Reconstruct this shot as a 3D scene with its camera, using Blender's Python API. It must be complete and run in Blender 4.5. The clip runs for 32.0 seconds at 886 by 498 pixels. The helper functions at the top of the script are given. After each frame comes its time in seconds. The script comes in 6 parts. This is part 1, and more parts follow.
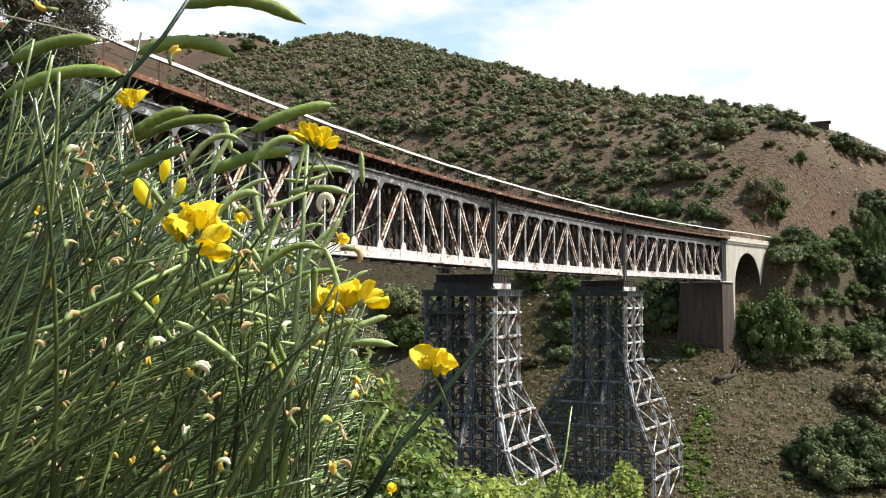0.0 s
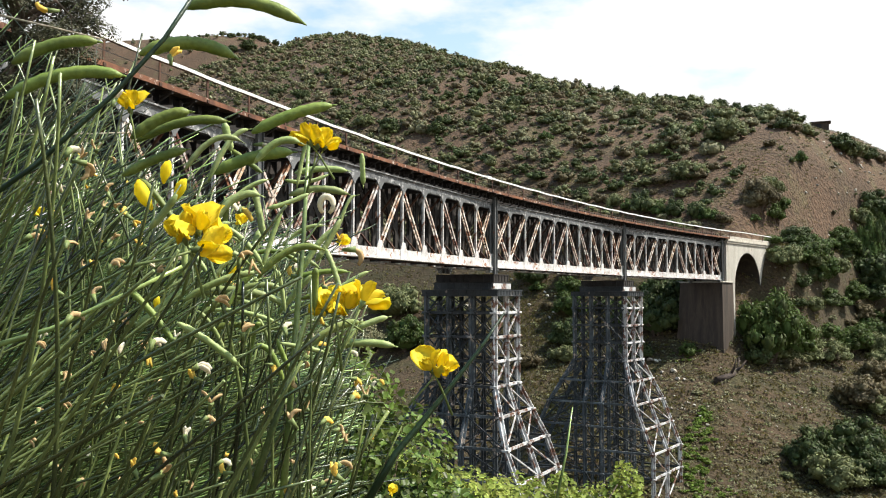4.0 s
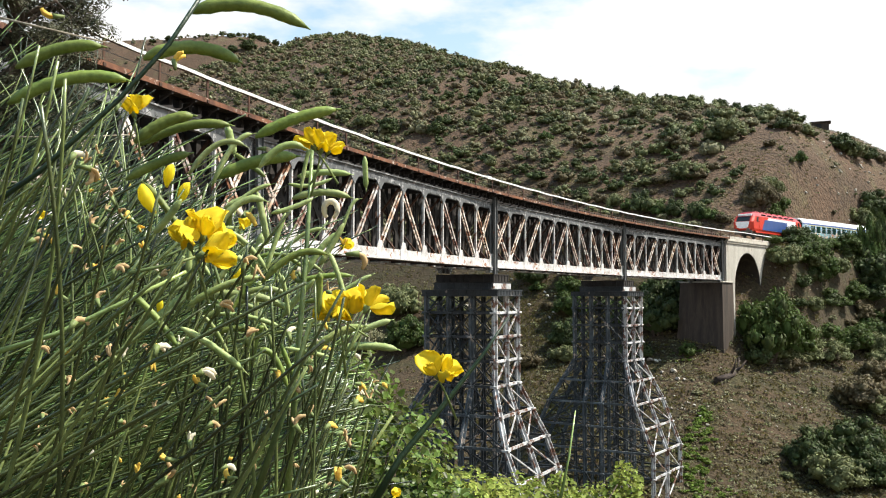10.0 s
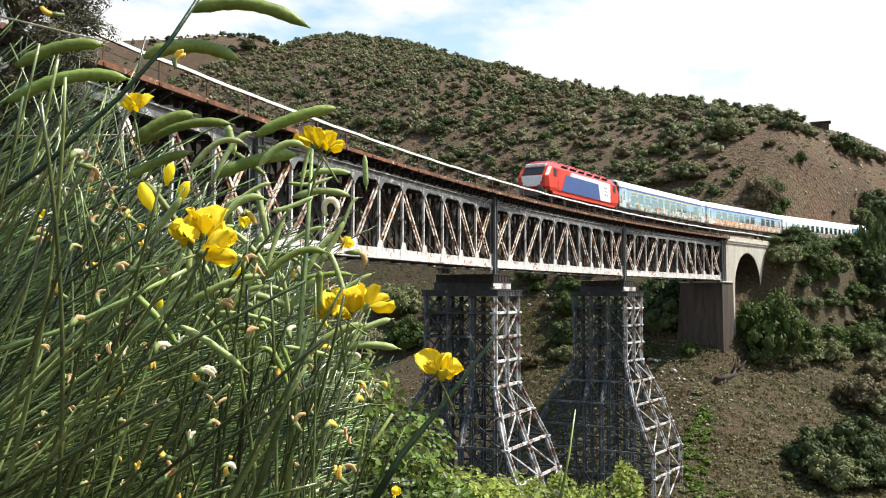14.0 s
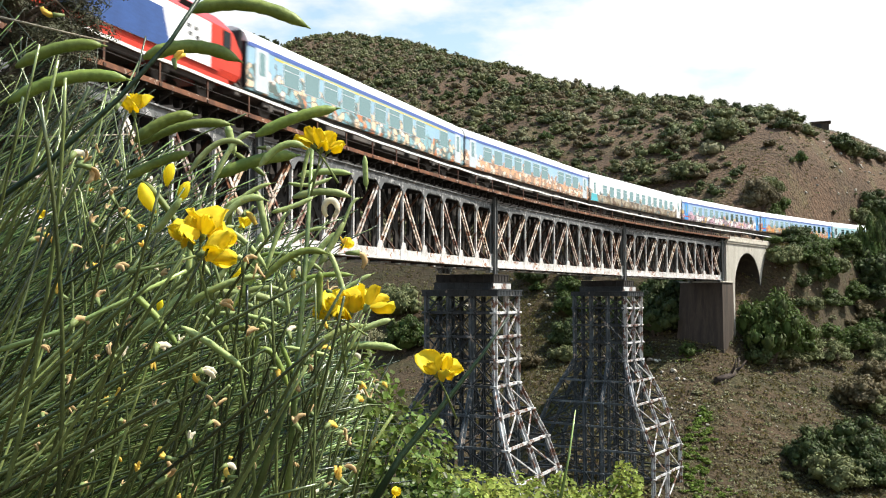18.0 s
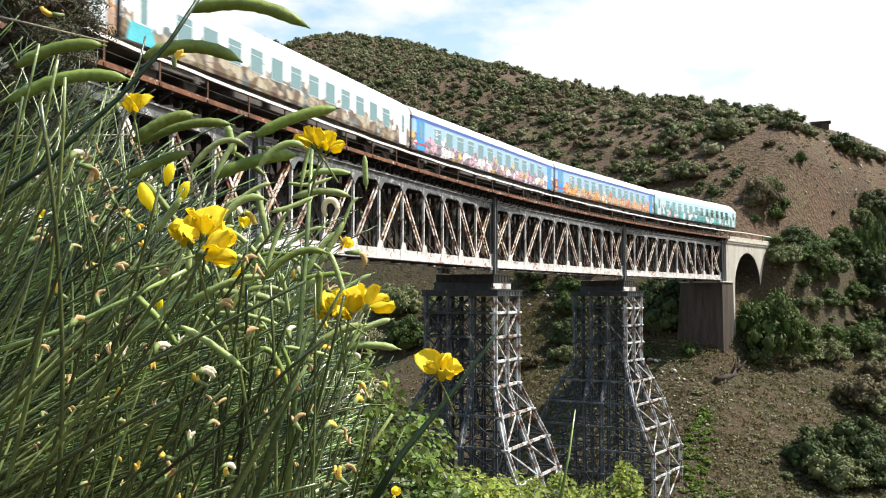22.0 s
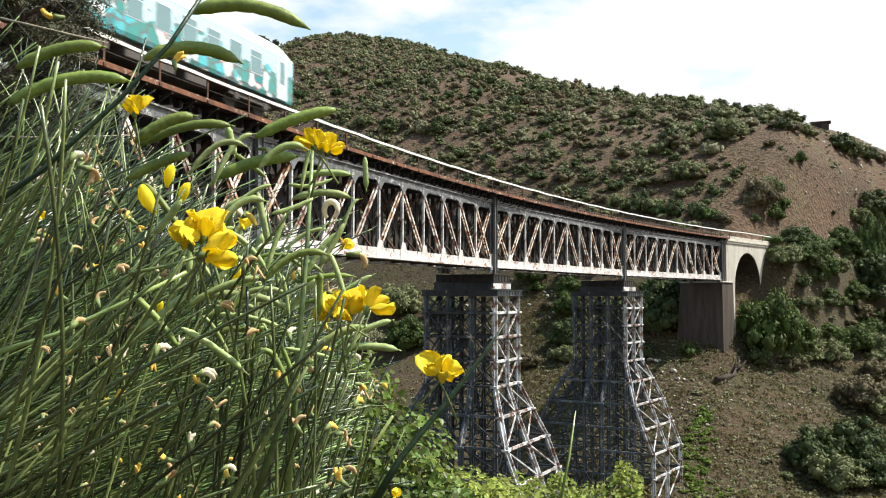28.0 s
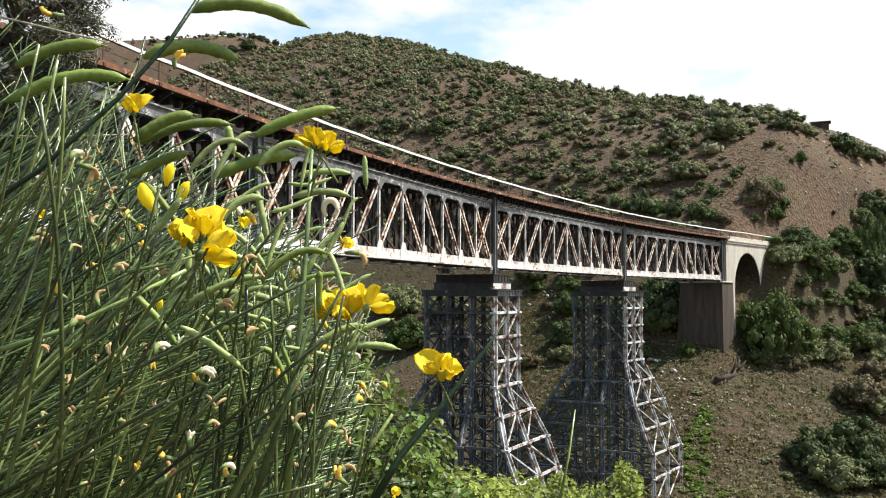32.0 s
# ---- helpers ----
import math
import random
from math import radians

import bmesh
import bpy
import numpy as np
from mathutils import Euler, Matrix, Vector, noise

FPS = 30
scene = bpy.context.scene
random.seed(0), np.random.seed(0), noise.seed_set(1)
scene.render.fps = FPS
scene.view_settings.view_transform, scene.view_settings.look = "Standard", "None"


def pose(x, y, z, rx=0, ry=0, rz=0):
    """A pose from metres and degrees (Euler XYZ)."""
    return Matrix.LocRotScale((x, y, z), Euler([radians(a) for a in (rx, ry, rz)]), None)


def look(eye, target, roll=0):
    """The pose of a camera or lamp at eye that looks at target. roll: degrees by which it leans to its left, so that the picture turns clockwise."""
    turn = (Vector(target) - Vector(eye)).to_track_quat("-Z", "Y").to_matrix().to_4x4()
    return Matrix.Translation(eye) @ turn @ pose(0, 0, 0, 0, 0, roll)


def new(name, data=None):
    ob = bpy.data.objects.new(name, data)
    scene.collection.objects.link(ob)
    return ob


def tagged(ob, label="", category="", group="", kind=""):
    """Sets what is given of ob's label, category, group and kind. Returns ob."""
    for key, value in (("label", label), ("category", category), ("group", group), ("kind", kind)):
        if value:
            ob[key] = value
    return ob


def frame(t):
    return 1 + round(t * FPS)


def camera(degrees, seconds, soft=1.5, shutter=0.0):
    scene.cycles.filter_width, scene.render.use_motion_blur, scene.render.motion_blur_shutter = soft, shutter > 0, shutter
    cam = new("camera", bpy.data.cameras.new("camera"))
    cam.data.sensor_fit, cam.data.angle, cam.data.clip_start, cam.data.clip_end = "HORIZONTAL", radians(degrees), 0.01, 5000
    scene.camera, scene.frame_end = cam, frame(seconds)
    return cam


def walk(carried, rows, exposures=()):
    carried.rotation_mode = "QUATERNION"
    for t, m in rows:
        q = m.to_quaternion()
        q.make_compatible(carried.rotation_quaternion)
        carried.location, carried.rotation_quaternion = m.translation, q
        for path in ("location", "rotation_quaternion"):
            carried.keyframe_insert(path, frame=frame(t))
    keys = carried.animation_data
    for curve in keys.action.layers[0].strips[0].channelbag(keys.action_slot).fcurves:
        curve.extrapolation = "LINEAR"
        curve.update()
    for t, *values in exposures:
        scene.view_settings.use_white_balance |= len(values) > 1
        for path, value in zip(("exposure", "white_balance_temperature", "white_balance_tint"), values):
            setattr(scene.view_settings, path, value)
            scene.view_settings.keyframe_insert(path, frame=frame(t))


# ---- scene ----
# Camera: it stands still on the near bank, eye at the origin, looking a little up.
cam = camera(52.19, 32.0, soft=1.1, shutter=0.5)
walk(cam, [(0, pose(0, 0, 0, 92.99, 0, 0)), (32, pose(0, 0, 0, 92.99, 0, 0))])
scene.view_settings.exposure = 0.70

# ---- light ----
SUN_HEADING, SUN_HEIGHT = 88, 56          # degrees from the view axis to the right; above the horizon
world = bpy.data.worlds.new("sky")
scene.world = world
world.use_nodes = True
wn, wl = world.node_tree.nodes, world.node_tree.links
wn.clear()
w_out = wn.new("ShaderNodeOutputWorld")
w_sky = wn.new("ShaderNodeTexSky")
w_sky.sky_type, w_sky.sun_disc = "NISHITA", False
w_sky.sun_elevation, w_sky.sun_rotation = radians(SUN_HEIGHT), radians(SUN_HEADING)
w_sky.air_density, w_sky.dust_density, w_sky.ozone_density = 1.0, 1.6, 0.3
w_blue = wn.new("ShaderNodeBackground")
w_blue.inputs["Strength"].default_value = 0.14
w_tint = wn.new("ShaderNodeMix")
w_tint.data_type, w_tint.blend_type = "RGBA", "MULTIPLY"
w_tint.inputs[0].default_value, w_tint.inputs[7].default_value = 1.0, (0.80, 1.06, 1.02, 1)
wl.new(w_sky.outputs[0], w_tint.inputs[6])
wl.new(w_tint.outputs[2], w_blue.inputs["Color"])
w_white = wn.new("ShaderNodeBackground")
w_white.inputs["Color"].default_value = (1.0, 1.0, 1.0, 1)
w_white.inputs["Strength"].default_value = 0.68
w_co = wn.new("ShaderNodeTexCoord")
w_map = wn.new("ShaderNodeMapping")
w_map.inputs["Location"].default_value = (0.36, 0.1, 0.2)
w_map.inputs["Scale"].default_value = (1.0, 1.0, 2.6)
wl.new(w_co.outputs["Generated"], w_map.inputs["Vector"])
w_n = wn.new("ShaderNodeTexNoise")
w_n.inputs["Scale"].default_value, w_n.inputs["Detail"].default_value, w_n.inputs["Roughness"].default_value = 3.2, 8, 0.55
wl.new(w_map.outputs[0], w_n.inputs["Vector"])
w_sep = wn.new("ShaderNodeSeparateXYZ")
wl.new(w_co.outputs["Generated"], w_sep.inputs[0])
w_low = wn.new("ShaderNodeMath")                          # the cloud cover thins out towards the zenith
w_low.operation = "MULTIPLY_ADD"
w_low.inputs[1].default_value, w_low.inputs[2].default_value = -0.95, 0.40
wl.new(w_sep.outputs["Z"], w_low.inputs[0])
w_sum = wn.new("ShaderNodeMath")
w_side = wn.new("ShaderNodeMath")                         # and towards one side
w_side.operation = "MULTIPLY_ADD"
w_side.inputs[1].default_value = 0.16
wl.new(w_sep.outputs["X"], w_side.inputs[0])
wl.new(w_low.outputs[0], w_side.inputs[2])
wl.new(w_side.outputs[0], w_sum.inputs[0])
wl.new(w_n.outputs["Fac"], w_sum.inputs[1])
w_ramp = wn.new("ShaderNodeMapRange")
w_ramp.inputs[1].default_value, w_ramp.inputs[2].default_value = 0.44, 0.58
w_ramp.inputs[3].default_value, w_ramp.inputs[4].default_value = 0.0, 1.0
wl.new(w_sum.outputs[0], w_ramp.inputs[0])
w_haze = wn.new("ShaderNodeMapRange")                     # pale haze low in the sky
w_haze.inputs[1].default_value, w_haze.inputs[2].default_value = 0.0, 0.55
w_haze.inputs[3].default_value, w_haze.inputs[4].default_value = 0.65, 0.0
wl.new(w_sep.outputs["Z"], w_haze.inputs[0])
w_max = wn.new("ShaderNodeMath")
w_max.operation = "MAXIMUM"
wl.new(w_ramp.outputs[0], w_max.inputs[0])
wl.new(w_haze.outputs[0], w_max.inputs[1])
w_mix = wn.new("ShaderNodeMixShader")
wl.new(w_max.outputs[0], w_mix.inputs[0])
wl.new(w_blue.outputs[0], w_mix.inputs[1])
wl.new(w_white.outputs[0], w_mix.inputs[2])
wl.new(w_mix.outputs[0], w_out.inputs["Surface"])

sun_data = bpy.data.lights.new("sun", "SUN")
sun_data.energy, sun_data.angle, sun_data.color = 5.0, radians(0.53), (1.0, 0.94, 0.85)
sun = new("sun", sun_data)
_h, _e = radians(SUN_HEADING), radians(SUN_HEIGHT)
SUN_WAY = Vector((math.sin(_h) * math.cos(_e), math.cos(_h) * math.cos(_e), math.sin(_e)))
sun.matrix_world = look(SUN_WAY * 400, (0, 0, 0))


# ---- materials ----
def material(name, base, second=None, rough=0.7, metal=0.0, scale=6.0, fine=60.0, bump=0.15, spread=0.0, blotch=None,
             blotch_at=0.6, blotch_scale=2.0, island=0.0, relief=0.02, edge=0.06, stretch=(1, 1, 1), grain_span=0.15):
    """Two-colour procedural surface: broad patches, fine grain, optional blotches of wear, bump, and random tint."""
    m = bpy.data.materials.new(name)
    m.use_nodes = True
    n, l = m.node_tree.nodes, m.node_tree.links
    b = n["Principled BSDF"]
    b.inputs["Roughness"].default_value, b.inputs["Metallic"].default_value = rough, metal
    b.inputs["Specular IOR Level"].default_value = 0.35
    co = n.new("ShaderNodeTexCoord")
    mp = n.new("ShaderNodeMapping")
    mp.inputs["Scale"].default_value = stretch
    l.new(co.outputs["Object"], mp.inputs["Vector"])

    def noise_tex(sc, detail):
        t = n.new("ShaderNodeTexNoise")
        t.inputs["Scale"].default_value, t.inputs["Detail"].default_value = sc, detail
        l.new(mp.outputs[0], t.inputs["Vector"])
        return t

    def mixer(fac, c1, c2):
        x = n.new("ShaderNodeMix")
        x.data_type = "RGBA"
        l.new(fac, x.inputs[0])
        for sock, c in ((x.inputs[6], c1), (x.inputs[7], c2)):
            if isinstance(c, tuple):
                sock.default_value = (*c, 1)
            else:
                l.new(c, sock)
        return x.outputs[2]

    def ramp(fac, lo, hi):
        r = n.new("ShaderNodeMapRange")
        r.inputs[1].default_value, r.inputs[2].default_value = lo, hi
        l.new(fac, r.inputs[0])
        return r.outputs[0]

    second = second or tuple(c * 0.7 for c in base)
    broad, grain = noise_tex(scale, 4), noise_tex(fine, 3)
    col = mixer(ramp(broad.outputs["Fac"], 0.35, 0.65), base, second)
    if blotch:
        spots = noise_tex(blotch_scale, 7)
        spots.inputs["Roughness"].default_value = 0.65
        col = mixer(ramp(spots.outputs["Fac"], blotch_at, blotch_at + edge), col, blotch)
    hsv = n.new("ShaderNodeHueSaturation")
    l.new(col, hsv.inputs["Color"])
    val = n.new("ShaderNodeMapRange")
    val.inputs[1].default_value, val.inputs[2].default_value = 0.3, 0.7
    val.inputs[3].default_value, val.inputs[4].default_value = 1 - grain_span, 1 + grain_span
    l.new(grain.outputs["Fac"], val.inputs[0])
    last = val.outputs[0]
    for amount, kind, socket in ((spread, "ShaderNodeObjectInfo", "Random"), (island, "ShaderNodeNewGeometry", "Random Per Island")):
        if amount:
            src = n.new(kind)
            r = n.new("ShaderNodeMapRange")
            r.inputs[3].default_value, r.inputs[4].default_value = 1 - amount, 1 + amount
            l.new(src.outputs[socket], r.inputs[0])
            mul = n.new("ShaderNodeMath")
            mul.operation = "MULTIPLY"
            l.new(last, mul.inputs[0])
            l.new(r.outputs[0], mul.inputs[1])
            last = mul.outputs[0]
            h = n.new("ShaderNodeMapRange")
            h.inputs[3].default_value, h.inputs[4].default_value = 0.5 - amount * 0.04, 0.5 + amount * 0.04
            l.new(src.outputs[socket], h.inputs[0])
            l.new(h.outputs[0], hsv.inputs["Hue"])
    l.new(last, hsv.inputs["Value"])
    l.new(hsv.outputs[0], b.inputs["Base Color"])
    if bump:
        bp = n.new("ShaderNodeBump")
        bp.inputs["Strength"].default_value, bp.inputs["Distance"].default_value = bump, relief
        l.new(grain.outputs["Fac"], bp.inputs["Height"])
        l.new(bp.outputs[0], b.inputs["Normal"])
    return m


def leafy(name, base, second, glow=0.3, island=0.35, rough=0.55, scale=3.0, gloss=0.15):
    """Leaf surface: light passes through it a little."""
    m = material(name, base, second, rough=rough, scale=scale, fine=40, bump=0.0, island=island)
    n, l = m.node_tree.nodes, m.node_tree.links
    b = n["Principled BSDF"]
    b.inputs["Specular IOR Level"].default_value = gloss
    tr = n.new("ShaderNodeBsdfTranslucent")
    src = b.inputs["Base Color"].links[0].from_socket
    l.new(src, tr.inputs["Color"])
    mx = n.new("ShaderNodeMixShader")
    mx.inputs[0].default_value = glow
    l.new(b.outputs[0], mx.inputs[1])
    l.new(tr.outputs[0], mx.inputs[2])
    l.new(mx.outputs[0], n["Material Output"].inputs["Surface"])
    return m


M_PAINT = material("weathered_light_paint", (0.17, 0.175, 0.175), (0.10, 0.103, 0.105), rough=0.6, scale=1.2, fine=25,
                   blotch=(0.42, 0.41, 0.40), blotch_at=0.54, blotch_scale=3.2, spread=0.12, bump=0.3)
M_PAINT_RUST = material("rust_streaked_paint", (0.78, 0.75, 0.70), (0.36, 0.22, 0.14), rough=0.7, scale=1.6, fine=25,
                        blotch=(0.15, 0.058, 0.03), blotch_at=0.50, blotch_scale=2.4, spread=0.35, bump=0.3)
M_CHORD = material("flaking_white_paint", (0.70, 0.69, 0.67), (0.40, 0.38, 0.36), rough=0.6, scale=1.5, fine=30,
                   blotch=(0.24, 0.10, 0.05), blotch_at=0.55, blotch_scale=2.2, spread=0.08, bump=0.5, grain_span=0.3)
M_GREY = material("dull_grey_paint", (0.12, 0.125, 0.125), (0.075, 0.08, 0.08), rough=0.65, scale=1.5, fine=25,
                  blotch=(0.15, 0.07, 0.04), blotch_at=0.62, blotch_scale=1.2, spread=0.15, bump=0.3)
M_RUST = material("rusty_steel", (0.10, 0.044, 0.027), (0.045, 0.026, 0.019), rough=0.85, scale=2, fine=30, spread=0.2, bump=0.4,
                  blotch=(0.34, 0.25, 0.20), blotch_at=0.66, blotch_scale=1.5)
M_EDGE = material("orange_rust_edge_steel", (0.21, 0.088, 0.045), (0.095, 0.044, 0.028), rough=0.85, scale=1.8, fine=30, bump=0.4,
                  blotch=(0.46, 0.37, 0.30), blotch_at=0.575, blotch_scale=2.6)
# weathered steel; its near-black also paints the shade under the deck
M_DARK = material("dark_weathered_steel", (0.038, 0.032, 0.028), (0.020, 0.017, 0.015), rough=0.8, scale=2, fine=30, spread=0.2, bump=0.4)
# one rusty tower paint, sun and shade put into its tones: dark, mid, pale
M_TOWER_SHADED = material("grey_blue_tower_paint", (0.046, 0.052, 0.057), (0.022, 0.025, 0.027), rough=0.6, scale=0.9, fine=20,
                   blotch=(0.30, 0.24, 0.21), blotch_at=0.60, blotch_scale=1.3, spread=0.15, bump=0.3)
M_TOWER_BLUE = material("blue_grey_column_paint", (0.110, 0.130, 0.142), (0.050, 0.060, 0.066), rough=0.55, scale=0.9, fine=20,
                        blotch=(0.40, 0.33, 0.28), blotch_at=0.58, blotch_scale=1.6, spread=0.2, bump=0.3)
M_TOWER_SUNLIT = material("pale_tower_paint", (0.66, 0.66, 0.65), (0.30, 0.30, 0.30), rough=0.6, scale=1.0, fine=20,
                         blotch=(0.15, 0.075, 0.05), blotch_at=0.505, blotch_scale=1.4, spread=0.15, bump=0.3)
M_RAIL_WHITE = material("white_handrail_paint", (0.80, 0.80, 0.77), (0.68, 0.67, 0.64), rough=0.5, scale=3, fine=40,
                        blotch=(0.30, 0.2, 0.14), blotch_at=0.7, blotch_scale=4, bump=0.15)
M_SLEEPER = material("weathered_timber", (0.15, 0.115, 0.085), (0.08, 0.06, 0.045), rough=0.9, scale=3, fine=50, spread=0.3, bump=0.5)
M_CONCRETE = material("stained_concrete", (0.52, 0.49, 0.43), (0.38, 0.35, 0.30), rough=0.9, scale=0.6, fine=12,
                      blotch=(0.16, 0.12, 0.09), blotch_at=0.60, blotch_scale=0.7, bump=0.4, stretch=(1, 1, 0.35), edge=0.15)
# brown stains and streaks, with the pier's shade painted into the dark base
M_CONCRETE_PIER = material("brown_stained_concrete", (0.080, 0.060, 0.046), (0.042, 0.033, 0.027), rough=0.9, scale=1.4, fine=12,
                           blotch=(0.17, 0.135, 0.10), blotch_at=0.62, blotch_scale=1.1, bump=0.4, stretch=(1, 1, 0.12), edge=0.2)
M_STONE = material("pale_stone", (0.50, 0.46, 0.40), (0.36, 0.32, 0.27), rough=0.9, scale=2, fine=20, spread=0.25, bump=0.5)


# ---- mesh helpers ----
def link_mesh(name, bm, mat, smooth=False):
    me = bpy.data.meshes.new(name)
    bm.to_mesh(me)
    bm.free()
    if smooth:
        me.shade_smooth()
    for m in (mat if isinstance(mat, (list, tuple)) else (mat,)):
        me.materials.append(m)
    return new(name, me)


def part(name, bm, mat, parent, label="", smooth=False):
    ob = link_mesh(name, bm, mat, smooth)
    ob.parent = parent
    if label:
        ob["label"] = label
    return ob


def share(name, ob, parent, m=None):
    """One more object on the mesh of ob."""
    c = new(name, ob.data)
    c.parent = parent
    if m is not None:
        c.matrix_basis = m
    return c


def block(bm, cx, cy, cz, sx, sy, sz, m=None, bevel=0.0):
    r = bmesh.ops.create_cube(bm, size=1, matrix=Matrix.Translation((cx, cy, cz)) @ Matrix.Diagonal((sx, sy, sz, 1)))
    if bevel:
        edges = list({e for v in r["verts"] for e in v.link_edges})
        r = {"verts": bmesh.ops.bevel(bm, geom=edges, offset=bevel, segments=1, affect="EDGES")["verts"]}
    if m is not None:
        bmesh.ops.transform(bm, matrix=m, verts=list({v for v in r["verts"]}))
    return bm


def beam(bm, a, b, w, h=None, up=(0, 0, 1)):
    """Rectangular bar from a to b, w across and h along up."""
    a, b, h = Vector(a), Vector(b), h or w
    d = (b - a).normalized()
    side = d.cross(Vector(up))
    side = (side if side.length > 1e-4 else d.cross(Vector((1, 0, 0)))).normalized()
    top = side.cross(d).normalized()
    vs = [bm.verts.new(p + side * (i * w / 2) + top * (j * h / 2)) for p in (a, b) for i, j in ((-1, -1), (1, -1), (1, 1), (-1, 1))]
    for f in ((0, 1, 2, 3), (7, 6, 5, 4), (0, 4, 5, 1), (1, 5, 6, 2), (2, 6, 7, 3), (3, 7, 4, 0)):
        bm.faces.new([vs[i] for i in f])
    return bm


def tube(bm, pts, radii, sides=6, cap=True):
    """Round stalk through points with a radius at each."""
    rings, up = [], Vector((0.13, 0.21, 0.97))
    for i, p in enumerate(pts):
        d = (Vector(pts[min(i + 1, len(pts) - 1)]) - Vector(pts[max(i - 1, 0)])).normalized()
        s = d.cross(up)
        s = (s if s.length > 1e-3 else d.cross(Vector((1, 0, 0)))).normalized()
        t = s.cross(d)
        rings.append([bm.verts.new(Vector(p) + (s * math.cos(k * math.tau / sides) + t * math.sin(k * math.tau / sides)) * radii[i])
                      for k in range(sides)])
    for r0, r1 in zip(rings, rings[1:]):
        for k in range(sides):
            f = bm.faces.new((r0[k], r0[(k + 1) % sides], r1[(k + 1) % sides], r1[k]))
            f.smooth = True
    if cap and sides > 2:
        bm.faces.new(rings[0][::-1])
        bm.faces.new(rings[-1])
    return bm


def outline(bm, pts, depth, m):
    """Flat plate with the outline pts (x, z), depth thick along y, placed by m."""
    front = [bm.verts.new(m @ Vector((x, -depth / 2, z))) for x, z in pts]
    back = [bm.verts.new(m @ Vector((x, depth / 2, z))) for x, z in pts]
    bm.faces.new(front)
    bm.faces.new(back[::-1])
    for i in range(len(pts)):
        j = (i + 1) % len(pts)
        bm.faces.new((front[j], front[i], back[i], back[j]))
    return bm


def empty(name, m=None):
    e = new(name)
    if m is not None:
        e.matrix_world = m
    return e


# ---- the line of the track: an arc that tightens slowly ----
RAIL = 8.3
_ss = np.arange(-320, 560, 0.25)
_sc = np.clip(_ss, -40, 200)
_th = 0.38056 + 0.0036788 * _sc - 0.0319e-4 * _sc ** 2 / 2
_tx = np.concatenate([[0], np.cumsum((np.sin(_th)[1:] + np.sin(_th)[:-1]) * 0.125)])
_ty = np.concatenate([[0], np.cumsum((np.cos(_th)[1:] + np.cos(_th)[:-1]) * 0.125)])
_i0 = int(np.argmin(np.abs(_ss)))
_tx, _ty = _tx - _tx[_i0] - 7.619, _ty - _ty[_i0] + 46.391


def heading(s):
    return float(np.interp(s, _ss, _th))


def track(s, o=0.0, z=0.0):
    """Point at s metres along the line, o metres to its valley side, at height z."""
    t = heading(s)
    return Vector((float(np.interp(s, _ss, _tx)) + o * math.cos(t), float(np.interp(s, _ss, _ty)) - o * math.sin(t), z))


def along(s, z=0.0):
    """Pose on the line: x along it (away), y to the hill side, z up."""
    return Matrix.Translation(track(s, 0, z)) @ Matrix.Rotation(math.pi / 2 - heading(s), 4, "Z")


def chord(s0, s1, z=0.0):
    """Pose at s0 whose x runs straight to s1."""
    a, b = track(s0), track(s1)
    return Matrix.Translation((a.x, a.y, z)) @ Matrix.Rotation(math.atan2(b.y - a.y, b.x - a.x), 4, "Z"), (b - a).length


# ---- the lie of the land ----
AXIS_N, AXIS_U, MID = (0.485, 0.8745), (0.8745, -0.485), (7.5, 78.0)
BANK_N = [-400, -90, -71, -66, -58, -48, -30, -12, 8, 20, 48, 62, 69, 76]
BANK_Z = [22, 3.0, -1.75, -2.7, -6.5, -12, -19, -21.5, -21.8, -20.2, -7.6, 1.5, 7.3, 8.0]
FOOT_U, FOOT_N = [-200, 6, 12.5, 19, 26, 40, 70, 200], [60, 65, 82, 101, 119, 142, 172, 260]
CREST_U = [-400, -300, -285, -262, -240, -224, -207, -190, -170, -150, -135, -120, -105, -90, -75, -60, -45, -30, -15, 0, 10, 20, 35, 80, 200]
CREST_Z = [30, 38, 46, 72, 105, 126, 138, 137, 128, 115, 108, 99, 92, 84, 74, 66, 57, 59, 47.5, 48.5, 39, 32, 33, 40, 36]
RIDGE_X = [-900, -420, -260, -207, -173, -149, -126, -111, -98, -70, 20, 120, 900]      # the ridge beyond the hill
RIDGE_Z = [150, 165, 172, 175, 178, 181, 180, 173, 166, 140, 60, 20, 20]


def smooth_interp(x, xs, ys, soft):
    """Piecewise-linear profile with its corners rounded over a length."""
    return sum(wt * np.interp(x + k * soft, xs, ys) for k, wt in ((-1, 0.15), (-0.5, 0.22), (0, 0.26), (0.5, 0.22), (1, 0.15)))


def wavy(x, y, length, seed):
    a = np.sin(x / length * 2.1 + seed) * np.cos(y / length * 1.7 - seed * 1.3)
    b = np.sin((x * 0.7 + y * 0.9) / length * 3.3 + seed * 2.1)
    c = np.cos((x * 1.1 - y * 0.6) / length * 5.1 + seed * 0.7)
    return a * 0.5 + b * 0.3 + c * 0.2


